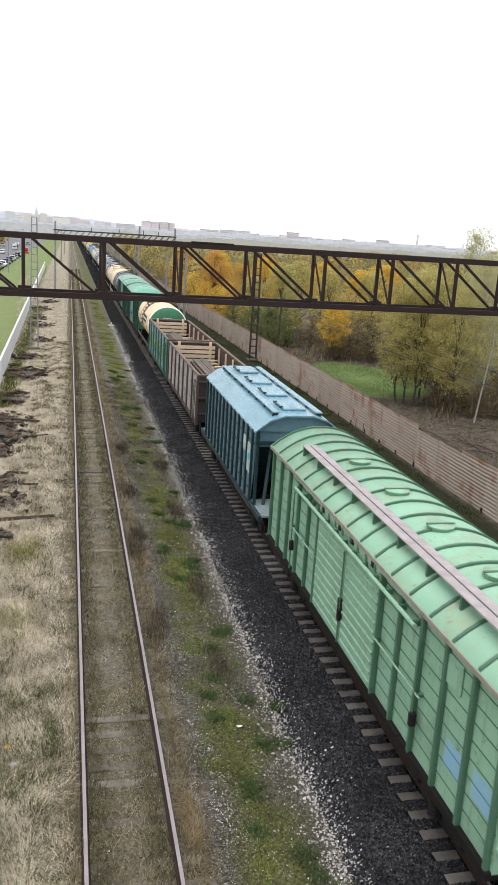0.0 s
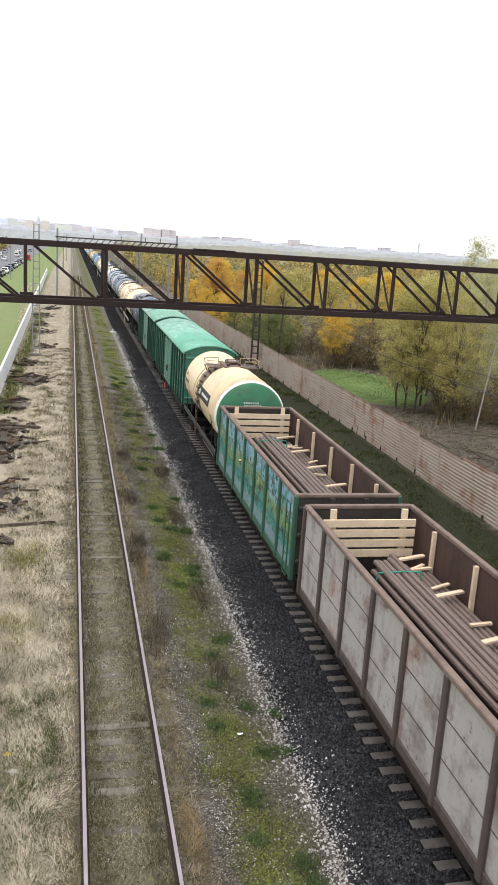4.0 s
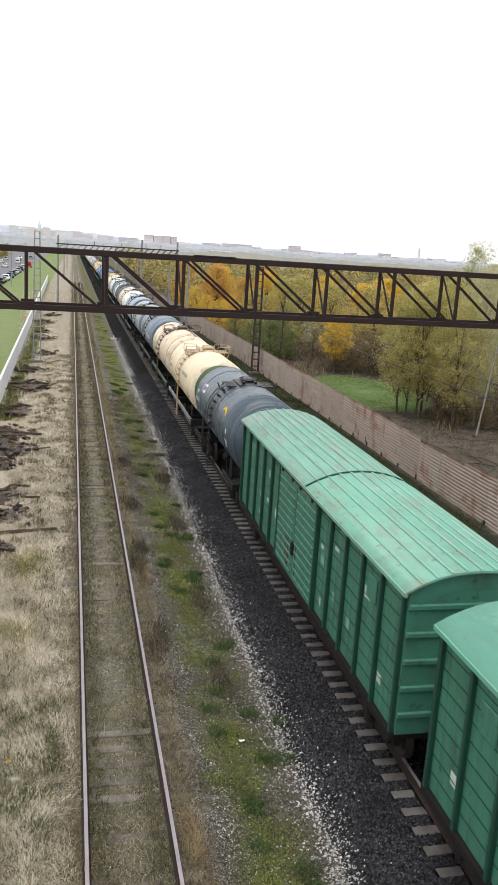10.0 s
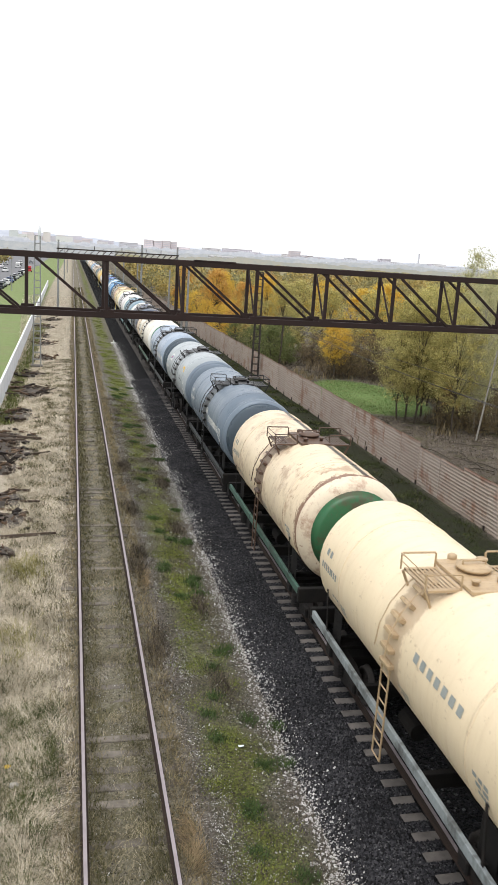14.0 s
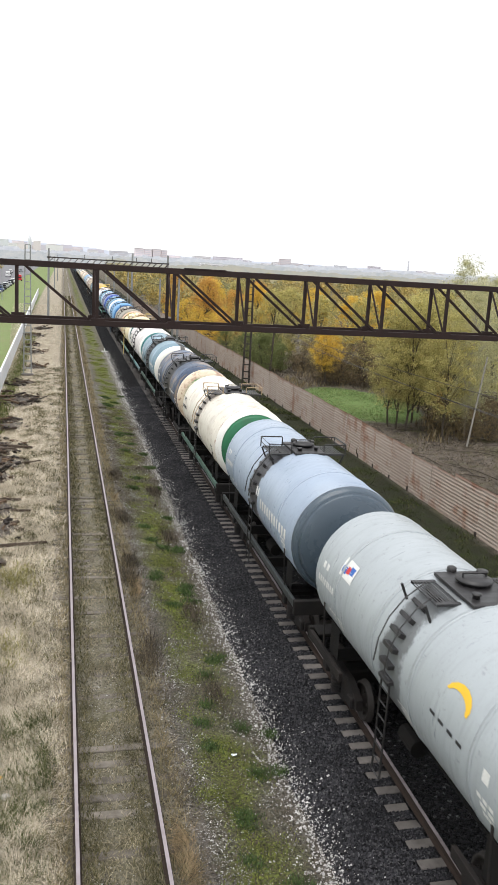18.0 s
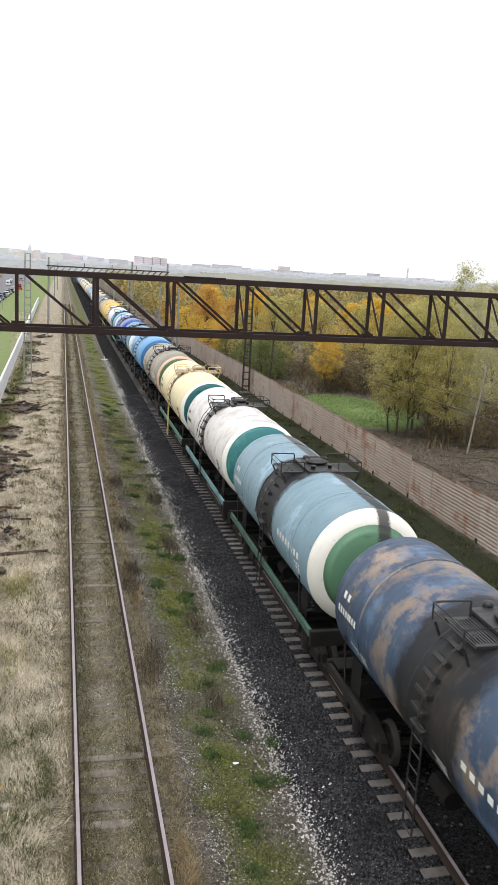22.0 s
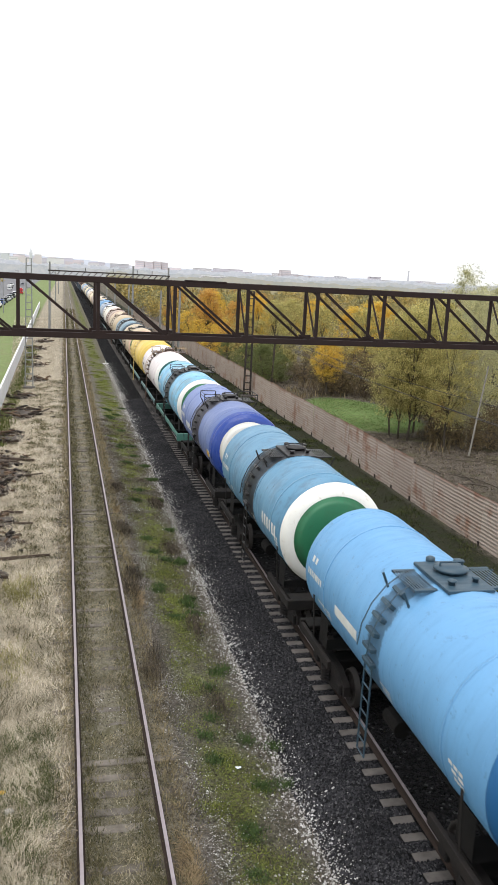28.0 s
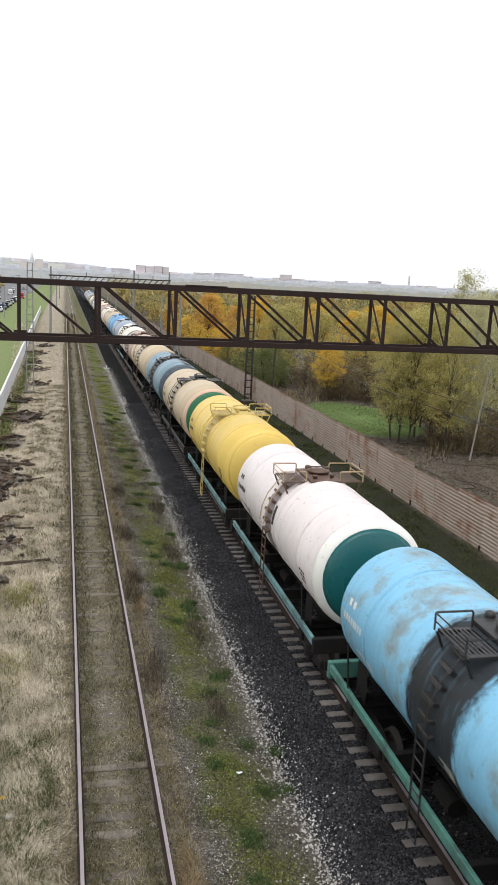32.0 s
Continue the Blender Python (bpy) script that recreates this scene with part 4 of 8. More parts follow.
def arched(bm, y0, y1, half, z0, rise, n=12, thick=0.05, x_off=0.0):
    """An arched roof sheet."""
    rows = []
    for y in (y0, y1):
        row = []
        for k in (0, 1):
            for i in range(n + 1):
                u = -1 + 2 * i / n
                row.append(bm.verts.new((x_off + half * u, y, z0 + rise * (1 - abs(u) ** 2.2) - k * thick)))
        rows.append(row)
    m = n + 1
    for i in range(n):
        bm.faces.new((rows[0][i], rows[0][i + 1], rows[1][i + 1], rows[1][i])).smooth = True
        bm.faces.new((rows[0][m + i], rows[1][m + i], rows[1][m + i + 1], rows[0][m + i + 1]))
    for r in rows:
        for i in range(n):
            bm.faces.new((r[i], r[i + 1], r[m + i + 1], r[m + i]))
    for i in (0, n):
        bm.faces.new((rows[0][i], rows[1][i], rows[1][m + i], rows[0][m + i]))


def box_wagon(label, length, body, roof, doors, style, posts_dark, eave=4.22, rise=0.42):
    w = thing("box_wagon", label, "box wagon", "wagons of the freight train")
    bl = length - 1.2
    h, hw, z0 = bl / 2, 1.42, 1.12
    sets = running_gear(w, length, 10.0 if length < 16 else 12.0)
    part("floor_frame", box(fresh(), -1.4, 1.4, -h, h, 0.98, 1.14), UNDER, w)
    for s in (-1, 1):
        part("side_wall", box(fresh(), min(s * hw, s * (hw - 0.06)), max(s * hw, s * (hw - 0.06)), -h, h, z0, eave), body, w)
        part("sill", box(fresh(), s * 1.46 - 0.06, s * 1.46 + 0.06, -h - 0.02, h + 0.02, 0.98, 1.14, 0.01), UNDER, w)
        part("end_wall", box(fresh(), -hw, hw, s * h - 0.04, s * h + 0.04, z0, eave), body, w)
        for k in range(5):
            z = 1.5 + k * 0.58
            bm = fresh()
            box(bm, -hw, hw, s * h + (0.02 if s > 0 else -0.1), s * h + (0.1 if s > 0 else -0.02), z, z + 0.12, 0.02)
            part("end_rib", bm, body, w)
        bm = fresh()
        arched(bm, s * h - 0.05, s * h + 0.05, hw, eave, rise, 12, rise)
        part("gable", bm, body, w)
    # boards
    zs = [z0 + 0.02 + i * (eave - z0 - 0.04) / 9 for i in range(10)]
    dw = 1.98 if style != "old" else 2.2
    posts = [-h + 0.08 + i * (h - dw - 0.1) / 5 for i in range(6)]
    posts = posts + [-p for p in posts]
    for s in (-1,):
        for p in posts:
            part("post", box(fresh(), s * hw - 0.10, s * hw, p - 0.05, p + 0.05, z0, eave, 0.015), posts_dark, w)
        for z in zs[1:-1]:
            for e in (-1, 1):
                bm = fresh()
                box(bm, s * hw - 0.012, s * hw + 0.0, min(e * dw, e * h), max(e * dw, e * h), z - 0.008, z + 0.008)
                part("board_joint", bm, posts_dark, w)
    for s in (1,):
        for p in posts:
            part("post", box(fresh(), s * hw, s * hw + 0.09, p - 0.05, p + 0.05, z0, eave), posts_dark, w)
    # sliding doors with pressed ribs
    for a, b in ((-dw, -0.03), (0.03, dw)):
        d = part("sliding_door", box(fresh(), -hw - 0.09, -hw - 0.03, a, b, z0 + 0.02, eave - 0.14, 0.01), doors, w)
        bm = fresh()
        for k in range(12):
            z = z0 + 0.14 + k * (eave - z0 - 0.4) / 11
            box(bm, -hw - 0.125, -hw - 0.08, a + 0.08, b - 0.08, z, z + 0.09, 0.02)
        part("pressed_ribs", bm, doors, d)
        part("latch", box(fresh(), -hw - 0.17, -hw - 0.08, (b if b < 0 else a) - 0.05, (b if b < 0 else a) + 0.05, 1.9, 2.3, 0.02), STEEL_DARK, d)
        for k in (0.2, 0.8):
            y = a + (b - a) * k
            part("roller", box(fresh(), -hw - 0.16, -hw - 0.06, y - 0.07, y + 0.07, eave - 0.24, eave - 0.08, 0.02), STEEL_DARK, d)
    part("door_track", box(fresh(), -hw - 0.14, -hw - 0.02, -dw - 2.0, dw + 2.0, eave - 0.16, eave - 0.08, 0.01), body if style == "old" else STEEL_DARK, w)
    part("lower_track", box(fresh(), -hw - 0.12, -hw, -dw - 1.6, dw + 1.6, z0 - 0.02, z0 + 0.04, 0.01), UNDER, w)
    part("door_stop", box(fresh(), -hw - 0.13, -hw, -dw - 0.09, -dw, z0, eave - 0.1, 0.02), posts_dark, w)
    part("door_stop", box(fresh(), -hw - 0.13, -hw, dw, dw + 0.09, z0, eave - 0.1, 0.02), posts_dark, w)
    part("hatch_cover", box(fresh(), -hw - 0.05, -hw, h - 2.1, h - 1.55, 3.2, 3.75, 0.02), body, w)
    part("hatch_cover", box(fresh(), -hw - 0.05, -hw, -h + 1.55, -h + 2.1, 3.2, 3.75, 0.02), body, w)
    rng = random.Random(int(length * 7) + len(style))
    if style != "old":
        for k in range(16):
            i = rng.randrange(5)
            e = rng.choice((-1, 1))
            y = e * (dw + 0.35 + i * (h - dw - 0.3) / 5 + rng.uniform(0.0, 0.25))
            z, a, b = rng.uniform(1.4, 3.6), rng.uniform(0.12, 0.36), rng.uniform(0.08, 0.3)
            part("stencil", box(fresh(), -hw - 0.006, -hw, y - a / 2, y + a / 2, z, z + b), rng.choice((FADED_WHITE, FADED_WHITE, FADED_GREEN)), w, "faded painted stencil")
        for k in range(5):
            y = rng.uniform(-dw, dw)
            part("rust_scab", box(fresh(), -hw - 0.094, -hw - 0.088, y - 0.07, y + 0.07, rng.uniform(1.2, 1.5), rng.uniform(1.6, 2.5)), RUST_SCAB, w, "flaked rusty patch")
    # roof
    bm = fresh()
    arched(bm, -h - 0.14, h + 0.14, hw + 0.14, eave, rise)
    part("roof", bm, roof, w)
    for s in (-1, 1):
        part("eave_rail", box(fresh(), s * (hw + 0.12) - 0.04, s * (hw + 0.12) + 0.04, -h - 0.14, h + 0.14, eave - 0.1, eave + 0.0, 0.01), roof if style != "old" else EAVE_GREY, w)
    if style == "ribbed_along":
        for k in range(-4, 5):
            u = k / 5
            z = eave + rise * (1 - abs(u) ** 2.2)
            part("roof_rib", box(fresh(), u * (hw + 0.1) - 0.035, u * (hw + 0.1) + 0.035, -h - 0.12, h + 0.12, z - 0.02, z + 0.028, 0.01), roof, w)
        for y in (-0.9,):
            bm = fresh()
            arched(bm, y - 0.03, y + 0.03, hw + 0.14, eave + 0.04, rise, 12, 0.04)
            part("roof_strap", bm, posts_dark, w)
    if style == "smooth":
        for y in (-5.2, -1.7, 1.9, 5.4):
            bm = fresh()
            arched(bm, y - 0.015, y + 0.015, hw + 0.13, eave + 0.012, rise, 12, 0.03)
            part("roof_seam", bm, roof, w)
    return w, sets, h, hw, z0


CREAM = paint("cream_tank_paint", (0.74, 0.61, 0.43), (0.34, 0.20, 0.10), 0.34, 0.45, 0.5, (0.22, 0.13, 0.08), specks=0.4)
CREAM_SPILL = paint("spill_stained_cream_paint", (0.74, 0.58, 0.38), (0.30, 0.16, 0.08), 0.45, 0.9, 0.62, (0.075, 0.045, 0.034), specks=0.4, smear=0.25)
CREAM_RUST = paint("rust_streaked_cream_paint", (0.70, 0.58, 0.42), (0.26, 0.12, 0.06), 0.5, 0.75, 0.45, (0.10, 0.055, 0.04), specks=0.75, smear=0.55, stripe=(0.45, 0.12), end_stain=(4.8, 0.3, (0.16, 0.07, 0.045), 1.6))
WHITE_P = paint("dirty_white_paint", (0.74, 0.70, 0.62), (0.32, 0.18, 0.10), 0.34, 0.7, 0.4, (0.10, 0.065, 0.05), specks=0.6, smear=0.3, end_stain=(4.95, 0.2, (0.35, 0.2, 0.13), 1.6))
WHITE_RING = paint("white_end_paint", (0.78, 0.77, 0.73), (0.4, 0.25, 0.15), 0.3)
CREAM_END = paint("cream_end_paint", (0.70, 0.60, 0.46), (0.30, 0.11, 0.06), 0.6, specks=0.8, smear=0.6)
GREEN_D = paint("green_disc_paint", (0.022, 0.15, 0.07), (0.05, 0.045, 0.03), 0.35, specks=0.5, smear=0.25)
DULL_GREEN_D = paint("dull_green_disc_paint", (0.10, 0.215, 0.13), (0.05, 0.05, 0.04), 0.3, specks=0.4, stripe=(0.3, 0.17))
PATCHY_GREEN_D = paint("flaking_green_disc_paint", (0.06, 0.17, 0.055), (0.10, 0.07, 0.045), 0.4, patch=(0.50, 0.47, 0.33), patch_amt=0.5, soft_patch=0.06, specks=0.6, smear=0.3)
RING_STRIPE = paint("striped_white_end_paint", (0.76, 0.74, 0.68), (0.4, 0.25, 0.15), 0.3, stripe=(0.3, 0.17))
RUSTY_GREEN_D = paint("rusty_green_disc_paint", (0.03, 0.13, 0.055), (0.11, 0.06, 0.04), 0.5, specks=0.8, smear=0.7)
TEAL_PATCHY = paint("patchy_teal_disc_paint", (0.03, 0.17, 0.18), (0.04, 0.09, 0.09), 0.4, patch=(0.13, 0.33, 0.28), patch_amt=0.35, specks=0.3, soft_patch=0.22)
OLIVE_D = paint("olive_disc_paint", (0.06, 0.12, 0.04), (0.09, 0.06, 0.035), 0.5, specks=0.6, smear=0.5)
TEAL_D = paint("teal_disc_paint", (0.010, 0.105, 0.11), (0.015, 0.04, 0.04), 0.35, rough=0.3)
SLATE = paint("dark_slate_paint", (0.062, 0.085, 0.11), (0.025, 0.028, 0.032), 0.3, 0.5, 0.7, (0.025, 0.025, 0.025), rough=0.32)
GREY_BLUE = paint("grey_blue_tank_paint", (0.15, 0.19, 0.24), (0.05, 0.05, 0.055), 0.35, 0.8, 0.6, (0.04, 0.04, 0.042), rough=0.38)
LIGHT_GREY = paint("light_grey_tank_paint", (0.34, 0.37, 0.39), (0.09, 0.09, 0.09), 0.4, 0.7, 0.55, (0.06, 0.06, 0.06), rough=0.38)
PALE_BLUE_GREY = paint("pale_blue_grey_paint", (0.30, 0.36, 0.45), (0.10, 0.10, 0.11), 0.2, 0.95, 0.62, (0.05, 0.045, 0.045), rough=0.38, specks=0.4)
NAVY_DIRT = paint("patchy_navy_paint", (0.035, 0.06, 0.11), (0.05, 0.04, 0.04), 0.5, 0.95, 1.45, (0.02, 0.02, 0.021), patch=(0.33, 0.25, 0.19), patch_amt=0.5, patch2=(0.10, 0.17, 0.29), specks=0.4, smear=0.45, soft_patch=0.1)
STEEL_BLUE = paint("dusty_steel_blue_paint", (0.18, 0.275, 0.335), (0.06, 0.055, 0.055), 0.6, 0.98, 1.15, (0.022, 0.019, 0.020), stripe=(0.42, 0.26), patch=(0.24, 0.36, 0.47), patch_amt=0.2, specks=0.4)
CHALK = paint("chalky_white_paint", (0.68, 0.645, 0.63), (0.13, 0.10, 0.095), 0.22, 0.95, 0.42, (0.04, 0.034, 0.034), specks=0.7, smear=0.35)
BUTTER = paint("butter_yellow_paint", (0.74, 0.645, 0.42), (0.35, 0.22, 0.10), 0.22, 0.93, 0.36, (0.055, 0.035, 0.026), specks=0.2)
TAUPE = paint("taupe_grey_paint", (0.27, 0.25, 0.20), (0.20, 0.115, 0.07), 0.6, 0.85, 0.6, (0.07, 0.055, 0.045), patch=(0.40, 0.33, 0.25), patch_amt=0.3, specks=0.7, smear=0.4)
PINK_END = paint("pinkish_end_paint", (0.62, 0.42, 0.32), (0.45, 0.22, 0.14), 0.4)
SKY_BLUE = paint("bright_blue_tank_paint", (0.13, 0.32, 0.56), (0.06, 0.13, 0.2), 0.4, 0.7, 0.4, (0.04, 0.07, 0.10), specks=0.4)
DEEP_BLUE = paint("deep_blue_end_paint", (0.02, 0.12, 0.30), (0.02, 0.05, 0.12), 0.3)
MID_BLUE = paint("mid_blue_tank_paint", (0.11, 0.26, 0.40), (0.06, 0.07, 0.08), 0.5, 0.97, 1.0, (0.025, 0.025, 0.027), specks=0.5, smear=0.3)
VIOLET = paint("violet_blue_paint", (0.15, 0.205, 0.42), (0.06, 0.05, 0.06), 0.45, 0.95, 1.2, (0.035, 0.03, 0.032), specks=0.4, end_stain=(4.65, 0.7, (0.03, 0.07, 0.33), 0.35))
ULTRA = paint("ultramarine_end_paint", (0.03, 0.07, 0.33), (0.03, 0.04, 0.12), 0.25, rough=0.3)
CYAN_DIRT = paint("patchy_light_blue_paint", (0.20, 0.47, 0.68), (0.10, 0.10, 0.10), 0.4, 0.97, 1.15, (0.025, 0.023, 0.023), patch=(0.25, 0.26, 0.22), patch_amt=0.55, patch2=(0.15, 0.36, 0.54), specks=0.5, smear=0.25, soft_patch=0.2)
PINK_WHITE = paint("pinkish_white_paint", (0.72, 0.66, 0.66), (0.2, 0.15, 0.14), 0.3, 0.8, 0.42, (0.12, 0.09, 0.085), specks=0.4)
YELLOW = paint("mustard_yellow_paint", (0.70, 0.50, 0.12), (0.45, 0.35, 0.2), 0.3, 0.45, 0.6, (0.22, 0.14, 0.05))
SAND = paint("sandy_tank_paint", (0.52, 0.42, 0.29), (0.25, 0.16, 0.1), 0.4, 0.5, 0.8)
BROWNISH = paint("brownish_pink_paint", (0.42, 0.31, 0.25), (0.2, 0.13, 0.1), 0.45, 0.5, 0.8)
SILL_GREY = paint("pale_grey_sill", (0.26, 0.29, 0.30), (0.04, 0.035, 0.03), 0.95, smear=0.7)
SILL_GREEN = paint("dull_green_sill", (0.055, 0.115, 0.09), (0.025, 0.025, 0.023), 0.9, smear=0.7)
SILL_MINT = paint("mint_sill", (0.075, 0.20, 0.165), (0.03, 0.03, 0.028), 0.8, smear=0.6)
SILL_TEAL = paint("pale_teal_sill", (0.14, 0.27, 0.29), (0.04, 0.045, 0.04), 0.8, smear=0.6)
SILL_DARK = paint("dark_grey_sill", (0.035, 0.04, 0.042), (0.02, 0.02, 0.02), 0.6)
BEIGE_FIT = paint("cream_fittings", (0.44, 0.32, 0.19), (0.10, 0.055, 0.03), 0.9)
YELLOW_FIT = paint("yellow_fittings", (0.62, 0.48, 0.16), (0.2, 0.12, 0.05), 0.6)
RUST_FIT = paint("rusty_fittings", (0.10, 0.058, 0.04), (0.04, 0.028, 0.022), 0.7)
DARK_FIT = paint("black_fittings", (0.022, 0.021, 0.022), (0.045, 0.04, 0.036), 0.5)
BLUE_FIT = paint("blue_fittings", (0.035, 0.07, 0.10), (0.025, 0.028, 0.03), 0.6)

GREEN_LIGHT = paint("faded_light_green_paint", (0.25, 0.43, 0.31), (0.09, 0.085, 0.06), 0.5, specks=0.6, smear=0.2, streak=(0.5, 6.0, 0.6), rough=0.6)
GREEN_ROOF = paint("faded_green_roof_paint", (0.25, 0.46, 0.33), (0.34, 0.22, 0.12), 0.6, streak=(1.0, 1.0, 1.0), rough=0.5, specks=0.7, smear=0.3)
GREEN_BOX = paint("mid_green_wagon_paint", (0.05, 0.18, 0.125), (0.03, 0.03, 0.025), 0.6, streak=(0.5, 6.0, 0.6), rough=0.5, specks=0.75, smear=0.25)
# roof greens: skylight and pale highlights put into the colour, over rust wear
WORN_ROOF = paint("rust_worn_lit_jade_roof_paint", (0.15, 0.37, 0.28), (0.22, 0.13, 0.10), 0.8, streak=(5, 0.5, 1), rough=0.4, patch=(0.33, 0.44, 0.39), patch_amt=0.3, specks=0.9, smear=0.3, soft_patch=0.15)
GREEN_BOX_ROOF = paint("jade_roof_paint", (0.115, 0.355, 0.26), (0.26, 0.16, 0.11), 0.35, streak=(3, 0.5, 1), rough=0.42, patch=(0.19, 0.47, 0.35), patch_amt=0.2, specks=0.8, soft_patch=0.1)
# post greens: the side paint darkened, shadow lines put into the colour
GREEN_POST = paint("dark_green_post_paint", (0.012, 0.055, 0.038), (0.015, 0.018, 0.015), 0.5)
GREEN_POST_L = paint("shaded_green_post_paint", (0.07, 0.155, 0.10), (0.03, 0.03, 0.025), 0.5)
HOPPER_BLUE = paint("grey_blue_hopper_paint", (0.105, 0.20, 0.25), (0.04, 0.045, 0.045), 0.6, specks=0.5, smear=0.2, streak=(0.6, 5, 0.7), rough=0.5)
HOPPER_RIB_SHADE = paint("dark_blue_rib_and_shade_paint", (0.011, 0.032, 0.04), (0.012, 0.012, 0.012), 0.4)
# same blue as the sides, lightened in the colour for sky reflections
HOPPER_ROOF = paint("sky_lit_blue_roof_paint", (0.18, 0.335, 0.42), (0.09, 0.09, 0.085), 0.35, streak=(3, 0.8, 1), rough=0.3, specks=0.5)
GOND_BROWN = paint("worn_brown_gondola_paint", (0.37, 0.345, 0.335), (0.09, 0.06, 0.05), 0.75, patch=(0.40, 0.25, 0.22), patch_amt=0.3, soft_patch=0.1, specks=0.8, smear=0.5, streak=(0.6, 3, 0.8), rough=0.7)
GOND_INSIDE = paint("rusty_gondola_inside", (0.075, 0.042, 0.034), (0.03, 0.021, 0.018), 0.8, rough=0.8, smear=0.5)
GOND_GREEN = paint("worn_green_gondola_paint", (0.13, 0.28, 0.15), (0.12, 0.08, 0.05), 0.45, patch=(0.30, 0.36, 0.22), patch_amt=0.25, streak=(0.6, 3, 0.8), rough=0.65)


def mural_material():
    """A painted landscape: sky, foliage and fields in blotchy brushwork."""
    m, n, l, b = graph("mural_paint", 0.6)
    w = shifted(n, l, coords(n, l))
    sep = n.new("ShaderNodeSeparateXYZ")
    l.new(coords(n, l), sep.inputs[0])
    mid, fine, big = noise_of(n, l, w, 2.2, 7, 0.68), noise_of(n, l, w, 9.0, 6, 0.72), noise_of(n, l, w, 0.9, 4)
    z = math_of(n, l, "ADD", sep.outputs[2], math_of(n, l, "MULTIPLY", math_of(n, l, "SUBTRACT", big, 0.5), 2.4))
    sky_ = blend(n, l, span(n, l, mid, 0.4, 0.6), (0.29, 0.41, 0.50), (0.10, 0.30, 0.37))
    teal_ = blend(n, l, span(n, l, fine, 0.4, 0.6), (0.02, 0.14, 0.14), (0.10, 0.32, 0.27))
    field_ = blend(n, l, span(n, l, fine, 0.4, 0.62), (0.09, 0.21, 0.085), (0.30, 0.34, 0.13))
    c = blend(n, l, span(n, l, z, 2.1, 2.3), teal_, field_)
    c = blend(n, l, span(n, l, z, 2.75, 3.0), c, sky_)
    c = blend(n, l, span(n, l, mid, 0.53, 0.57, 0, 0.9), c, teal_)
    c = blend(n, l, span(n, l, noise_of(n, l, w, 3.2, 6, 0.7), 0.53, 0.58, 0, 0.9), c, (0.035, 0.042, 0.02))
    c = blend(n, l, span(n, l, noise_of(n, l, w, 1.4, 5, 0.7), 0.60, 0.64, 0, 0.8), c, (0.40, 0.40, 0.36))
    low = math_of(n, l, "ADD", sep.outputs[2], math_of(n, l, "MULTIPLY", math_of(n, l, "SUBTRACT", mid, 0.5), 0.5))
    c = blend(n, l, span(n, l, low, 1.75, 1.62, 0, 0.5), c, (0.30, 0.34, 0.40))
    c = blend(n, l, span(n, l, fine, 0.52, 0.64, 0, 0.6), c, (0.045, 0.04, 0.035))
    l.new(c, b.inputs["Base Color"])
    bump(n, l, b, fine, 0.1, 0.01)
    return m


MURAL = mural_material()
GOND_RAIL = paint("brown_gondola_rail", (0.17, 0.12, 0.10), (0.06, 0.045, 0.04), 0.7, rough=0.75, smear=0.5)
# the posts' shaded sides are put into this dark brown; smears are dirt
GOND_POST = paint("shaded_gondola_post", (0.075, 0.056, 0.05), (0.03, 0.024, 0.022), 0.7, rough=0.75, smear=0.5)
GOND_GREEN_POST = paint("dull_green_gondola_post", (0.032, 0.095, 0.06), (0.03, 0.03, 0.025), 0.6, rough=0.7, specks=0.6)
PIPE = paint("rusty_steel_pipe", (0.15, 0.11, 0.095), (0.05, 0.038, 0.034), 0.6, rough=0.5)
GOND_END = paint("black_brown_end_steel", (0.036, 0.029, 0.026), (0.02, 0.018, 0.017), 0.7, rough=0.7, specks=0.6, smear=0.5)


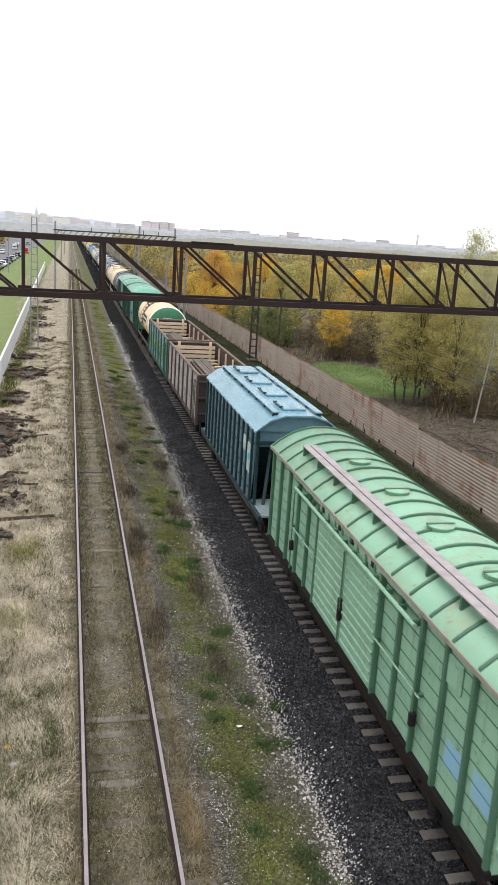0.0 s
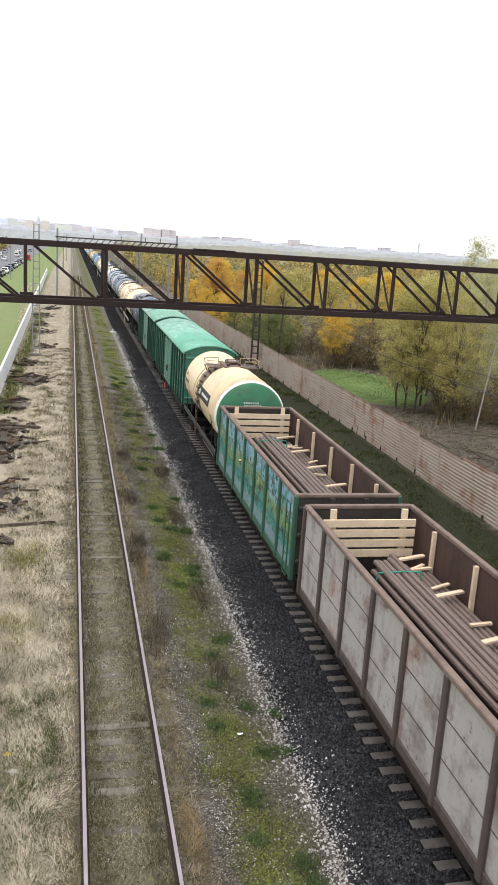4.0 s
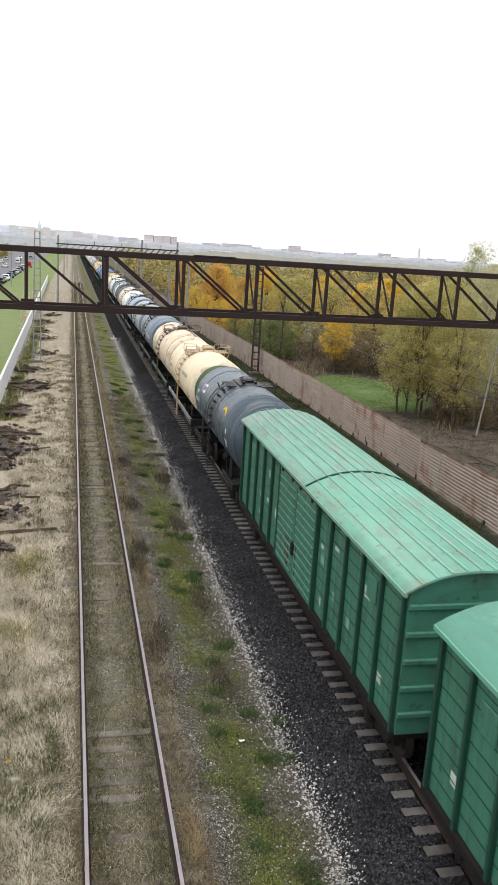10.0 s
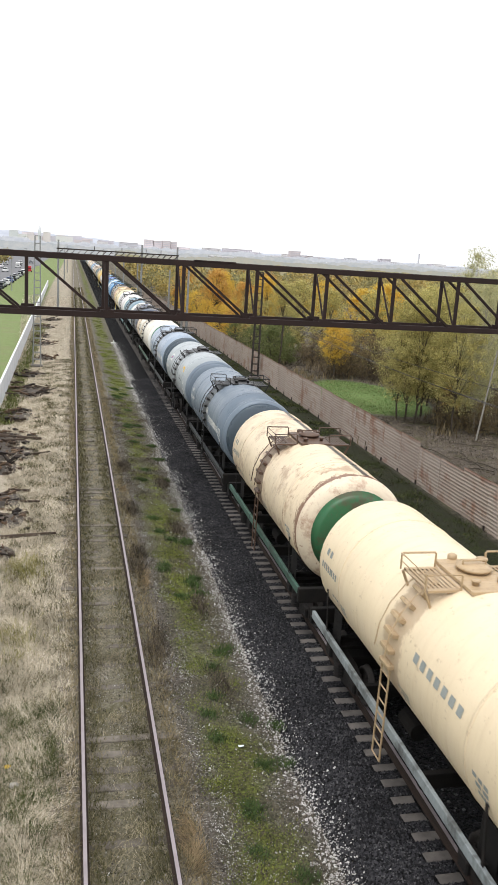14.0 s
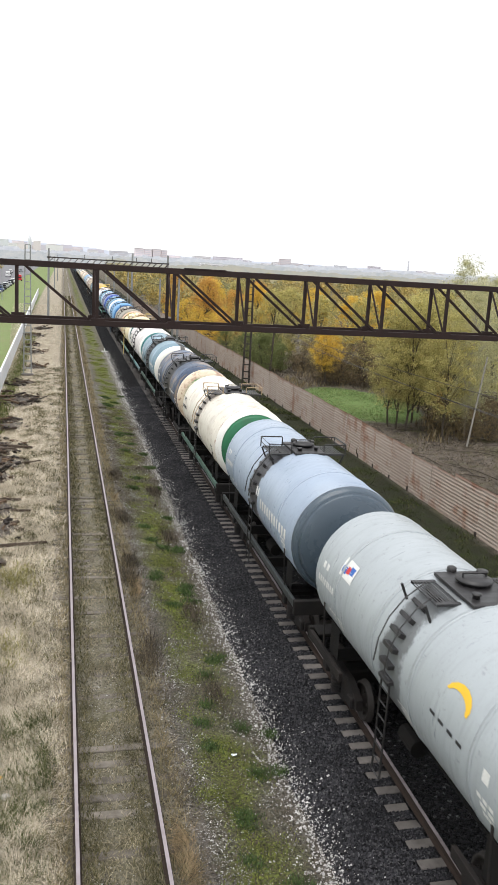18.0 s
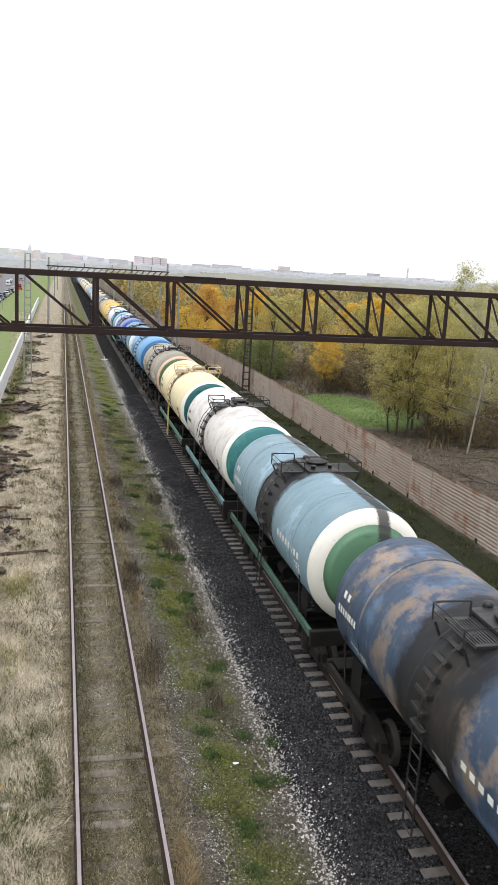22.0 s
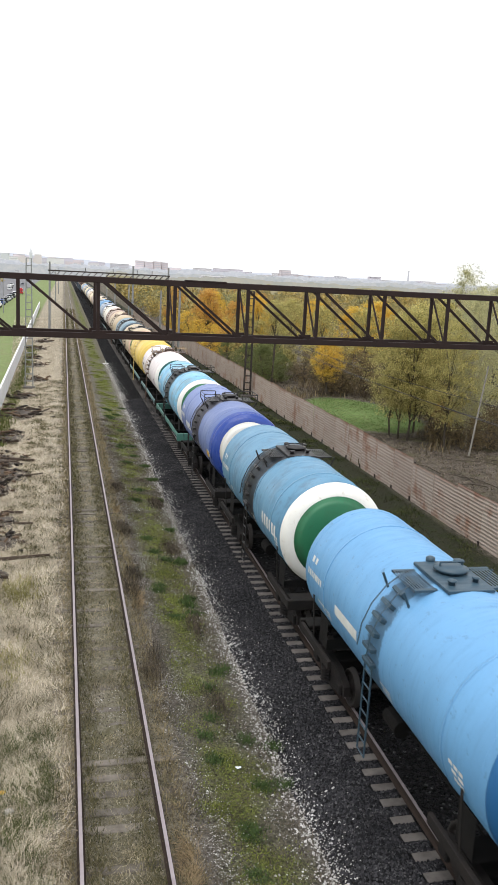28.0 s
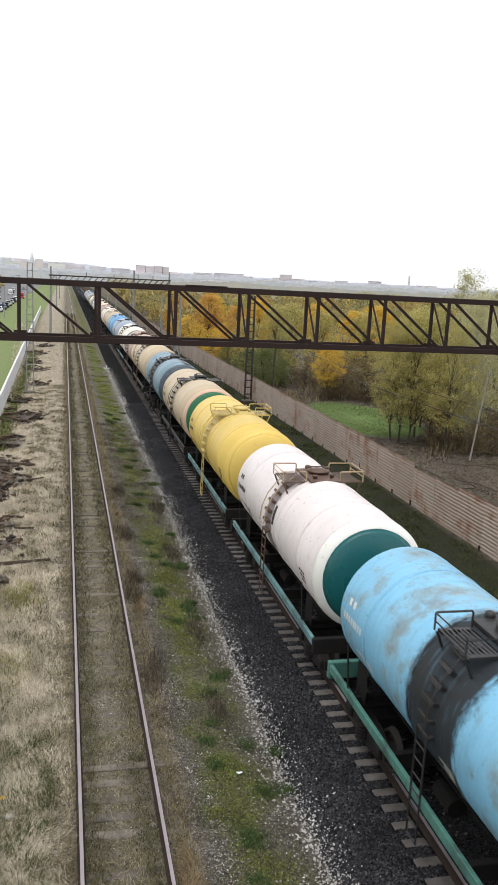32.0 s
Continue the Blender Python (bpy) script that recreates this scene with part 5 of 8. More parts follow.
def light_box_wagon():
    w, sets, h, hw, z0 = box_wagon("faded light green box wagon with a ribbed arched roof", 15.98, GREEN_LIGHT, GREEN_ROOF, GREEN_LIGHT, "old", GREEN_POST_L, 4.05, 0.62)
    eave, rise = 4.05, 0.62
    n = 16
    for i in range(n + 1):
        y = -h + 2 * h * i / n
        bm = fresh()
        arched(bm, y - 0.035, y + 0.035, hw + 0.13, eave + 0.05, rise, 14, 0.05)
        # each rib's shadow is carried by this darker green
        part("roof_rib", bm, GREEN_POST_L, w)
    for k in (-1.09, -0.85):
        part("roof_plank", box(fresh(), k - 0.1, k + 0.1, -h + 0.9, h - 2.1, eave + 0.56, eave + 0.595, 0.005), plain("grey_roof_plank", (0.40, 0.36, 0.37), (0.2, 0.18, 0.18), 0.85), w)
    for i in range(9):
        y = -h + 1.0 + i * (2 * h - 3.2) / 8
        part("plank_bracket", box(fresh(), -1.18, -0.75, y - 0.03, y + 0.03, eave + 0.3, eave + 0.56), GREEN_POST_L, w)
    for y in (-4.3, -1.75, 0.7, 3.35):
        for x in (-0.12,):
            z = eave + rise
            hp = part("roof_hatch", lathe(fresh(), [(z - 0.08, 0.28), (z + 0.045, 0.28), (z + 0.06, 0.31), (z + 0.085, 0.3), (z + 0.095, 0.02)], 20, "z", (x, y, 0)), GREEN_ROOF, w)
            part("hatch_clip", box(fresh(), x - 0.33, x + 0.33, y - 0.03, y + 0.03, z + 0.09, z + 0.115, 0.008), GREEN_POST_L, hp)
    for y, z in ((-6.85, 1.85), (-5.85, 1.75)):
        part("blue_patch", box(fresh(), -hw - 0.008, -hw, y - 0.33, y + 0.33, z, z + 0.5), plain("faded_blue_patch", (0.22, 0.40, 0.58), (0.26, 0.45, 0.42), 0.6), w)
    part("door_rail", rod(fresh(), (-hw - 0.2, -4.2, eave - 0.36), (-hw - 0.2, 4.2, eave - 0.36), 0.045, 8), GREEN_LIGHT, w)
    for i in range(13):
        y = -4.1 + i * 8.2 / 12
        part("rail_bracket", box(fresh(), -hw - 0.2, -hw - 0.04, y - 0.03, y + 0.03, eave - 0.4, eave - 0.3), GREEN_POST_L, w)
    for i in range(8):
        y = -1.9 + i * 0.54
        part("track_tooth", box(fresh(), -hw - 0.15, -hw - 0.04, y - 0.05, y + 0.05, eave - 0.28, eave - 0.1, 0.01), GREEN_POST_L, w)
    for a, b in ((-4.6, -2.2), (2.2, 4.6)):
        part("grab_rail", rod(fresh(), (-hw - 0.14, a, 2.45), (-hw - 0.14, b, 2.45), 0.022, 6), GREEN_LIGHT, w)
        for y in (a + 0.1, b - 0.1):
            part("rail_bracket", box(fresh(), -hw - 0.15, -hw - 0.02, y - 0.025, y + 0.025, 2.42, 2.48), GREEN_POST_L, w)
    for y in (-4.4, -0.06, 4.4):
        part("latch_gear", box(fresh(), -hw - 0.2, -hw - 0.06, y - 0.06, y + 0.06, 1.75, 2.05, 0.03), STEEL_DARK, w)
        part("latch_rod", rod(fresh(), (-hw - 0.15, y, 1.2), (-hw - 0.15, y, 3.5), 0.02, 6), GREEN_POST_L, w)
    return w, sets


def hopper_wagon():
    w = thing("hopper_wagon", "grey-blue covered hopper wagon with ribbed sides and roof hatches", "hopper wagon", "wagons of the freight train")
    L, eave = 14.2, 3.98
    sets = running_gear(w, L, 9.0)
    h, hw = 5.3, 1.5
    rh = 6.0
    # body with sloping ends
    bm = fresh()
    prof = [(-2.6, 1.25), (2.6, 1.25), (4.85, 3.35), (4.85, eave), (-4.85, eave), (-4.85, 3.35)]
    extrude_x(bm, prof, -hw + 0.06, hw - 0.06)
    # shadow of the open ends under the roof put into this dark blue
    part("body", bm, HOPPER_RIB_SHADE, w, "sloping hopper body, its end shade put into a dark blue")
    for s in (-1, 1):
        bm = fresh()
        side = [(-4.75, 1.28), (4.75, 1.28), (5.0, 2.2), (5.2, eave), (-5.2, eave), (-5.0, 2.2)]
        extrude_x(bm, side, min(s * hw, s * (hw - 0.05)), max(s * hw, s * (hw - 0.05)))
        part("side_wall", bm, HOPPER_BLUE, w)
        part("end_header", box(fresh(), -hw + 0.05, hw - 0.05, s * 5.15 - 0.03, s * 5.15 + 0.03, 3.35, eave), HOPPER_BLUE, w)
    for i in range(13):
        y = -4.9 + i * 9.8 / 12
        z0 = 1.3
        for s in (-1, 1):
            part("rib", box(fresh(), min(s * hw, s * (hw + 0.08)), max(s * hw, s * (hw + 0.08)), y - 0.06, y + 0.06, z0, eave - 0.06, 0.015), HOPPER_RIB_SHADE, w)
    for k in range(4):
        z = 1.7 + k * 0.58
        part("stiffener", box(fresh(), -hw - 0.03, -hw, -4.6 - 0.2 * k, 4.6 + 0.2 * k, z, z + 0.028), HOPPER_RIB_SHADE, w)
    part("side_sill", box(fresh(), -hw - 0.03, -hw + 0.1, -6.45, 6.45, 1.05, 1.28, 0.02), HOPPER_RIB_SHADE, w)
    part("side_sill", box(fresh(), hw - 0.1, hw + 0.03, -6.45, 6.45, 1.05, 1.28, 0.02), HOPPER_RIB_SHADE, w)
    for s in (-1, 1):
        part("end_platform", box(fresh(), -1.45, 1.45, min(s * 4.6, s * 6.45), max(s * 4.6, s * 6.45), 1.2, 1.28, 0.01), plain("worn_platform", (0.20, 0.26, 0.28), (0.1, 0.12, 0.12), 0.7), w)
        for x in (-1.1, 1.1):
            part("end_brace", beam(fresh(), (x, s * 5.3, 1.25), (x * 0.75, s * 4.9, 3.4), 0.1, 0.1), HOPPER_RIB_SHADE, w)
            part("corner_post", box(fresh(), x * 1.3 - 0.05, x * 1.3 + 0.05, s * 5.3 - 0.05, s * 5.3 + 0.05, 1.28, 3.95), HOPPER_RIB_SHADE, w)
        part("end_bar", box(fresh(), -1.5, 1.5, s * 5.3 - 0.05, s * 5.3 + 0.05, 3.45, 3.58), HOPPER_RIB_SHADE, w)
        bm = fresh()
        bent(bm, [(-1.0, s * 6.3, 1.28), (-1.0, s * 6.3, 2.2), (-0.3, s * 6.3, 2.2), (-0.3, s * 6.3, 1.28)], 0.025, 6)
        part("hand_rail", bm, HOPPER_BLUE, w)
    # roof: two slopes and a flat crown
    bm = fresh()
    pr = [(-1.56, 3.95), (-1.05, 4.34), (-0.5, 4.52), (0.5, 4.52), (1.05, 4.34), (1.56, 3.95)]
    ends = [[bm.verts.new((x, y, z - o)) for x, z in pr] for y in (-5.38, 5.38) for o in (0, 0.06)]
    for i in range(5):
        bm.faces.new((ends[0][i], ends[0][i + 1], ends[2][i + 1], ends[2][i]))
        bm.faces.new((ends[1][i], ends[3][i], ends[3][i + 1], ends[1][i + 1]))
        for e in (0, 2):
            bm.faces.new((ends[e][i], ends[e][i + 1], ends[e + 1][i + 1], ends[e + 1][i]))
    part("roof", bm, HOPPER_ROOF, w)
    for s in (-1, 1):
        bm = fresh()
        v = [bm.verts.new((x, s * 5.25, z - 0.03)) for x, z in pr]
        bm.faces.new(v)
        part("gable", bm, HOPPER_BLUE, w)
        part("foot_board", box(fresh(), s * 0.78 - 0.12, s * 0.78 + 0.12, -5.0, 5.0, 4.53, 4.57), HOPPER_ROOF, w)
        for i in range(8):
            y = -4.9 + i * 1.4
            part("board_bracket", box(fresh(), s * 0.78 - 0.1, s * 0.78 + 0.1, y - 0.03, y + 0.03, 4.38, 4.53), HOPPER_RIB_SHADE, w)
    for y in (-3.9, -1.3, 1.3, 3.9):
        d = part("loading_hatch", box(fresh(), -0.42, 0.42, y - 0.72, y + 0.72, 4.52, 4.62, 0.03), HOPPER_ROOF, w)
        part("hatch_bar", beam(fresh(), (-0.5, y - 0.55, 4.63), (-0.5, y + 0.55, 4.63), 0.03, 0.03), HOPPER_RIB_SHADE, d)
        for e in (-0.45, 0.45):
            part("hatch_clamp", box(fresh(), -0.52, -0.38, y + e - 0.025, y + e + 0.025, 4.58, 4.65), HOPPER_RIB_SHADE, d)
    part("sign_panel", box(fresh(), -hw - 0.035, -hw - 0.005, -4.82, -4.16, 2.25, 3.3), plain("weathered_sign_board", (0.46, 0.55, 0.56), (0.30, 0.42, 0.46), 0.6, 0, 4), w, "pale weathered notice board")
    part("sign_panel", box(fresh(), -hw - 0.035, -hw - 0.005, -4.0, -3.42, 2.85, 3.4), plain("weathered_sign_board", (0.46, 0.55, 0.56)), w, "pale weathered notice board")
    part("sign_patch", box(fresh(), -hw - 0.04, -hw - 0.03, -4.6, -4.3, 2.7, 2.95), plain("teal_sign_patch", (0.08, 0.42, 0.46), (0.1, 0.34, 0.38), 0.6), w, "teal painted patch on the board")
    for x in (-0.8, 0.8):
        for y in (-2.4, 0, 2.4):
            part("discharge_chute", rod(fresh(), (x * 0.5, y, 1.3), (x, y, 0.55), 0.35, 4, 0.2), UNDER, w)
    for ob in w.children:
        if ob.name.split(".")[0] in ("body", "side_wall", "end_header", "rib", "stiffener", "roof", "gable", "foot_board", "board_bracket", "loading_hatch", "sign_panel", "sign_patch", "discharge_chute", "end_brace", "corner_post", "end_bar"):
            ob.location.y += 0.05
    return w, sets


def gondola(label, wall, panels, posts, inside, load_seed, load=True):
    w = thing("gondola_wagon", label, "gondola wagon", "wagons of the freight train")
    L, top, z0 = (13.5 if load else 13.92), 3.62, 1.28
    h, hw = 6.24, 1.48
    sets = running_gear(w, L, 8.65)
    part("floor", box(fresh(), -hw, hw, -h, h, 1.2, 1.28), inside, w)
    ny = 7
    for s in (-1, 1):
        part("side_lining", box(fresh(), s * hw - 0.012, s * hw + 0.012, -h, h, z0, top - 0.04), inside, w)
        for i in range(ny):
            a, b = -h + 2 * h * i / ny, -h + 2 * h * (i + 1) / ny
            part("side_panel", box(fresh(), min(s * (hw + 0.016), s * (hw + 0.05)), max(s * (hw + 0.016), s * (hw + 0.05)), a + 0.02, b - 0.02, z0, top - 0.05, 0.01), panels if s < 0 else wall, w)
            if load and s < 0:
                for z in (2.02, 2.78):
                    part("panel_seam", box(fresh(), -hw - 0.056, -hw - 0.048, a + 0.08, b - 0.08, z, z + 0.022), GOND_POST, w)
        for i in range(ny + 1):
            y = -h + 2 * h * i / ny
            part("post", box(fresh(), min(s * hw, s * (hw + 0.13)), max(s * hw, s * (hw + 0.13)), y - 0.075, y + 0.075, 1.05, top - 0.04, 0.02), posts, w)
        part("top_rail", box(fresh(), s * (hw + 0.03) - 0.075, s * (hw + 0.03) + 0.075, -h - 0.05, h + 0.05, top - 0.1, top + 0.02, 0.02), GOND_RAIL, w)
        part("lower_rail", box(fresh(), s * (hw + 0.03) - 0.05, s * (hw + 0.03) + 0.05, -h, h, 1.05, 1.28, 0.02), posts, w)
        e = part("end_wall", box(fresh(), -hw, hw, s * h - 0.05, s * h + 0.05, z0, top, 0.01), GOND_END if load else inside, w)
        for k in range(3):
            z = z0 + 0.3 + k * 0.8
            part("end_rib", box(fresh(), -hw, hw, min(s * (h + 0.05), s * (h + 0.14)), max(s * (h + 0.05), s * (h + 0.12)), z, z + 0.11, 0.02), GOND_END if load else posts, e)
        for x in (-0.5, 0.5):
            part("end_post", box(fresh(), x - 0.07, x + 0.07, min(s * (h + 0.05), s * (h + 0.14)), max(s * (h + 0.05), s * (h + 0.14)), z0, top - 0.08, 0.02), GOND_END if load else posts, e)
        part("end_top_rail", box(fresh(), -hw, hw, s * h - 0.08, s * h + 0.08, top - 0.08, top + 0.025, 0.02), GOND_RAIL, w)
        for y in (-h + 0.25,):
            part("corner_ladder", ladder_mesh_new(s * (hw + 0.17), s * (h - 0.4), 1.1, 3.3), posts, w)
    if not load:
        return w, sets
    # load: pipes on bearers with pale stakes
    rng = random.Random(load_seed)
    bottom = 1.5
    for y in (-4.6, -2.2, 0.2, 2.6, 4.8):
        part("bearer", box(fresh(), -1.4, 1.4, y - 0.07, y + 0.07, bottom - 0.1, bottom + 0.02), PALE_WOOD, w, "pale timber bearer")
    for layer in range(10):
        z = bottom + 0.08 + layer * 0.135
        for k in range(7 if layer < 8 else 5):
            x = 0.15 - 0.5 + k * 0.16 + (0.08 if layer % 2 else 0) + rng.uniform(-0.02, 0.02)
            if layer < 5 or k < 7:
                y0, y1 = -5.9 + rng.uniform(0, 0.5), 4.3 + rng.uniform(-0.4, 0.5)
                if layer >= 7 or k in (0, 6) or layer == 6:
                    part("pipe", rod(fresh(), (x, y0, z), (x, y1, z + rng.uniform(-0.03, 0.03)), 0.068, 8), PIPE, w)
    for layer in range(7):
        z = bottom + 0.08 + layer * 0.135
        for k in range(4):
            if layer == 6 or k in (0, 3):
                for x0 in (-1.3, 0.85):
                    part("pipe", rod(fresh(), (x0 + k * 0.15, -5.8 + rng.uniform(0, 0.6), z), (x0 + k * 0.15, 4.6 + rng.uniform(-0.6, 0.4), z), 0.065, 8), PIPE, w)
    for i in range(5):
        y = -4.8 + i * 2.3
        part("stake", box(fresh(), 1.34, 1.44, y - 0.05, y + 0.05, 1.4, 3.5), PALE_WOOD, w, "pale timber stake")
        part("stake", box(fresh(), -1.44, -1.34, y + 0.5 - 0.05, y + 0.5 + 0.05, 1.4, 3.2), PALE_WOOD, w, "pale timber stake")
        part("cross_batten", beam(fresh(), (0.55, y + 0.3, 2.62), (1.4, y + 0.5, 2.66), 0.14, 0.05), PALE_WOOD, w, "pale timber batten")
        part("cross_batten", beam(fresh(), (-1.4, y + 0.9, 2.6), (-0.7, y + 1.0, 2.58), 0.14, 0.05), PALE_WOOD, w, "pale timber batten")
    for k in range(4):
        z = 2.45 + k * 0.28
        part("end_board", box(fresh(), -1.3, 1.3, 5.4, 5.46, z, z + 0.2), PALE_WOOD, w, "pale timber dunnage board")
    for k in range(14):
        x, y, a = rng.choice((rng.uniform(-1.25, -0.75), rng.uniform(0.8, 1.25))), rng.uniform(-5.2, 4.6), rng.uniform(-0.5, 0.5)
        d = rng.uniform(0.18, 0.42)
        part("dunnage_stick", beam(fresh(), (x - d * math.cos(a), y - d * math.sin(a), 2.5), (x + d * math.cos(a), y + d * math.sin(a), 2.54), 0.09, 0.05), PALE_WOOD, w, "short pale timber stick")
    for x in (-1.0, 1.0):
        part("end_stake", box(fresh(), x - 0.08, x + 0.08, 5.47, 5.56, 1.4, 3.75), PALE_WOOD, w, "pale timber stake")
    for y in (-4.9, 3.4):
        bm = fresh()
        bent(bm, [(-0.5, y, 2.55), (-0.47, y, 2.83), (0.2, y, 2.86), (0.66, y, 2.83), (0.7, y, 2.55)], 0.02, 5)
        part("lashing", bm, plain("green_lashing", (0.05, 0.30, 0.22), (0.03, 0.2, 0.14), 0.6), w, "green strap round the pipes")
    return w, sets


def ladder_mesh_new(x, y, z0, z1):
    bm = fresh()
    ladder_mesh(bm, x, y, z0, z1)
    return bm


def build_train():
    c = 31.55                     # the coupling ahead of the brown gondola
    place(*light_box_wagon(), c - 21.525)
    place(*hopper_wagon(), c - 6.4)
    place(*gondola("worn brown gondola wagon loaded with steel pipes", GOND_BROWN, GOND_BROWN, GOND_POST, GOND_INSIDE, 5), c + 7.83)
    w, s = gondola("green gondola wagon with painted landscape panels and pipes", GOND_GREEN, MURAL, GOND_GREEN_POST, GOND_INSIDE, 9)
    place(w, s, c + 21.3)
    c += 27.84
    rows = [None]
    w, s = tank_wagon("cream tank wagon with a green end and dark banner", CREAM_SPILL, GREEN_D, RUST_FIT, SILL_DARK, WHITE_RING, rail=BEIGE_FIT, marks=BLACK_MARK, beam_mat=UNDER, r_disc=0.95, end_text=True,
                      logo=(("banner", BLACK_MARK, -3.2, 0.2, 2.95, 3.5), ("banner_mark", WHITE_MARK, -0.6, -0.1, 3.1, 3.36), ("banner_mark", WHITE_MARK, -2.8, -1.0, 3.17, 3.3)))
    place(w, s, c + 5.8)
    c += 12.02
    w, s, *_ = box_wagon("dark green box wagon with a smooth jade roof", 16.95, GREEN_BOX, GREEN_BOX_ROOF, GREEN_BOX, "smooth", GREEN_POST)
    bm = fresh()
    ring = [(-1.6, 0.4 + 0.16 * math.sin(k * 0.5236), 0.84 + 0.16 * math.cos(k * 0.5236)) for k in range(13)]
    bent(bm, ring, 0.028, 6)
    for k in (0, 2, 4):
        beam(bm, ring[k], ring[k + 6], 0.035, 0.035, (1, 0, 0))
    part("brake_wheel", bm, RED_MARK, w, "small red spoked brake wheel")
    place(w, s, c + 16.95 / 2 - 0.4)
    c += 16.95
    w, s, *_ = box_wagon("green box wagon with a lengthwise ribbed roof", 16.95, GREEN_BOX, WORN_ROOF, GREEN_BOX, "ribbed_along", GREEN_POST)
    place(w, s, c + 16.95 / 2)
    c += 16.95
    W, B, Y, G = WHITE_MARK, BLACK_MARK, YELLOW_MARK, TEAL_GREY_MARK
    name_bars = (("name_bars", W, -4.2, -0.9, 2.72, 3.14), ("name_bars", W, -0.75, -0.3, 3.0, 3.4))
    sun_logo = (("sun_mark", Y, -2.9, -2.05, 3.35, 3.85), ("name_bars", B, -3.0, -1.7, 3.0, 3.18), ("sign", W, 2.7, 3.45, 3.5, 3.9), ("sign_stripe", BLUE_MARK, 2.78, 3.0, 3.66, 3.82), ("sign_stripe", BLUE_MARK, 3.15, 3.4, 3.58, 3.74), ("sign_disc", RED_MARK, 2.98, 3.17, 3.62, 3.78), ("sign", WHITE_MARK, -3.9, -3.7, 3.0, 3.2))
    kinds = [
        ("dark slate tank wagon with a yellow mark", SLATE, SLATE, DARK_FIT, None, None, "wide", None, sun_logo, W),
        ("cream tank wagon with a faded rust-ringed end", CREAM, OLIVE_D, BEIGE_FIT, SILL_GREY, CREAM_END, "thin", BEIGE_FIT, (("name_bars", G, -3.0, -0.9, 3.2, 3.5),), G),
        ("rust-streaked cream tank wagon with a green end", CREAM_RUST, RUSTY_GREEN_D, RUST_FIT, SILL_GREEN, CREAM_END, "thin", RUST_FIT, None, G),
        ("grey-blue tank wagon with a pale sign", GREY_BLUE, SLATE, DARK_FIT, SILL_DARK, GREY_BLUE, "thin", None, name_bars, W),
        ("light grey tank wagon with a yellow mark", LIGHT_GREY, GREY_BLUE, DARK_FIT, None, None, "wide", None, sun_logo, W),
        ("pale blue-grey tank wagon with a dark end", PALE_BLUE_GREY, SLATE, DARK_FIT, SILL_DARK, SLATE, "thin", None, name_bars, W),
        ("white tank wagon with a green end", WHITE_P, GREEN_D, DARK_FIT, SILL_GREEN, WHITE_RING, "thin", BEIGE_FIT, None, B),
        ("patchy navy tank wagon with a beige end", NAVY_DIRT, PATCHY_GREEN_D, DARK_FIT, None, CREAM_END, "thin", DARK_FIT, (("name_bars", W, -3.4, -1.4, 2.8, 3.05),), W),
        ("dusty steel-blue tank wagon with a black spill belt", STEEL_BLUE, DULL_GREEN_D, DARK_FIT, SILL_GREEN, RING_STRIPE, "wide", None, (("name_bars", W, -4.0, -1.6, 2.8, 3.1),), W),
        ("chalky white tank wagon with a teal end", CHALK, TEAL_PATCHY, DARK_FIT, SILL_TEAL, WHITE_RING, "thin", None, None, B),
        ("butter yellow tank wagon with a teal end", BUTTER, TEAL_D, BEIGE_FIT, SILL_MINT, WHITE_RING, "thin", YELLOW_FIT, (("sign", B, -3.9, -3.2, 2.7, 2.85),), B),
        ("taupe grey tank wagon with a pinkish end", TAUPE, OLIVE_D, DARK_FIT, None, PINK_END, "thin", None, (("name_bars", W, -3.6, -1.6, 2.65, 3.1),), W),
        ("bright blue tank wagon with a deep blue end", SKY_BLUE, DEEP_BLUE, BLUE_FIT, None, DEEP_BLUE, "thin", None, (("sign", W, 0.9, 2.4, 2.7, 2.95),), W),
        ("mid blue tank wagon with a black belt", MID_BLUE, GREEN_D, DARK_FIT, None, WHITE_RING, "wide", None, (("name_bars", W, -3.9, -2.0, 2.6, 3.1),), W),
        ("violet-blue tank wagon with an ultramarine band and green end", VIOLET, GREEN_D, DARK_FIT, None, WHITE_RING, "thin", None, (("sign", Y, -3.9, -3.3, 2.4, 2.7), ("sign", W, 1.5, 3.0, 2.6, 2.9)), W),
        ("patchy light blue tank wagon with a dark belt", CYAN_DIRT, GREEN_D, DARK_FIT, SILL_MINT, WHITE_RING, "wide", None, None, W),
        ("pinkish white tank wagon with a teal end", PINK_WHITE, TEAL_D, RUST_FIT, SILL_TEAL, WHITE_RING, "wide", BEIGE_FIT, (("sign", B, -0.6, -0.4, 3.0, 3.6),), B),
        ("mustard yellow tank wagon", YELLOW, YELLOW, YELLOW_FIT, SILL_TEAL, YELLOW, "wide", YELLOW_FIT, None, B),
        ("sandy grey tank wagon with a pinkish end", SAND, GREEN_D, DARK_FIT, SILL_DARK, PINK_END, "wide", None, None, B),
        ("dusty blue tank wagon with a navy end", STEEL_BLUE, SLATE, DARK_FIT, None, SLATE, "wide", None, None, W),
        ("sandy tank wagon with a brown end", SAND, SAND, RUST_FIT, SILL_DARK, SAND, "thin", None, None, B),
        ("brownish tank wagon with a cream end", BROWNISH, BROWNISH, RUST_FIT, SILL_DARK, CREAM_END, "thin", None, None, B),
        ("white tank wagon with a teal end", WHITE_P, TEAL_D, DARK_FIT, SILL_TEAL, WHITE_RING, "wide", None, None, B),
    ]
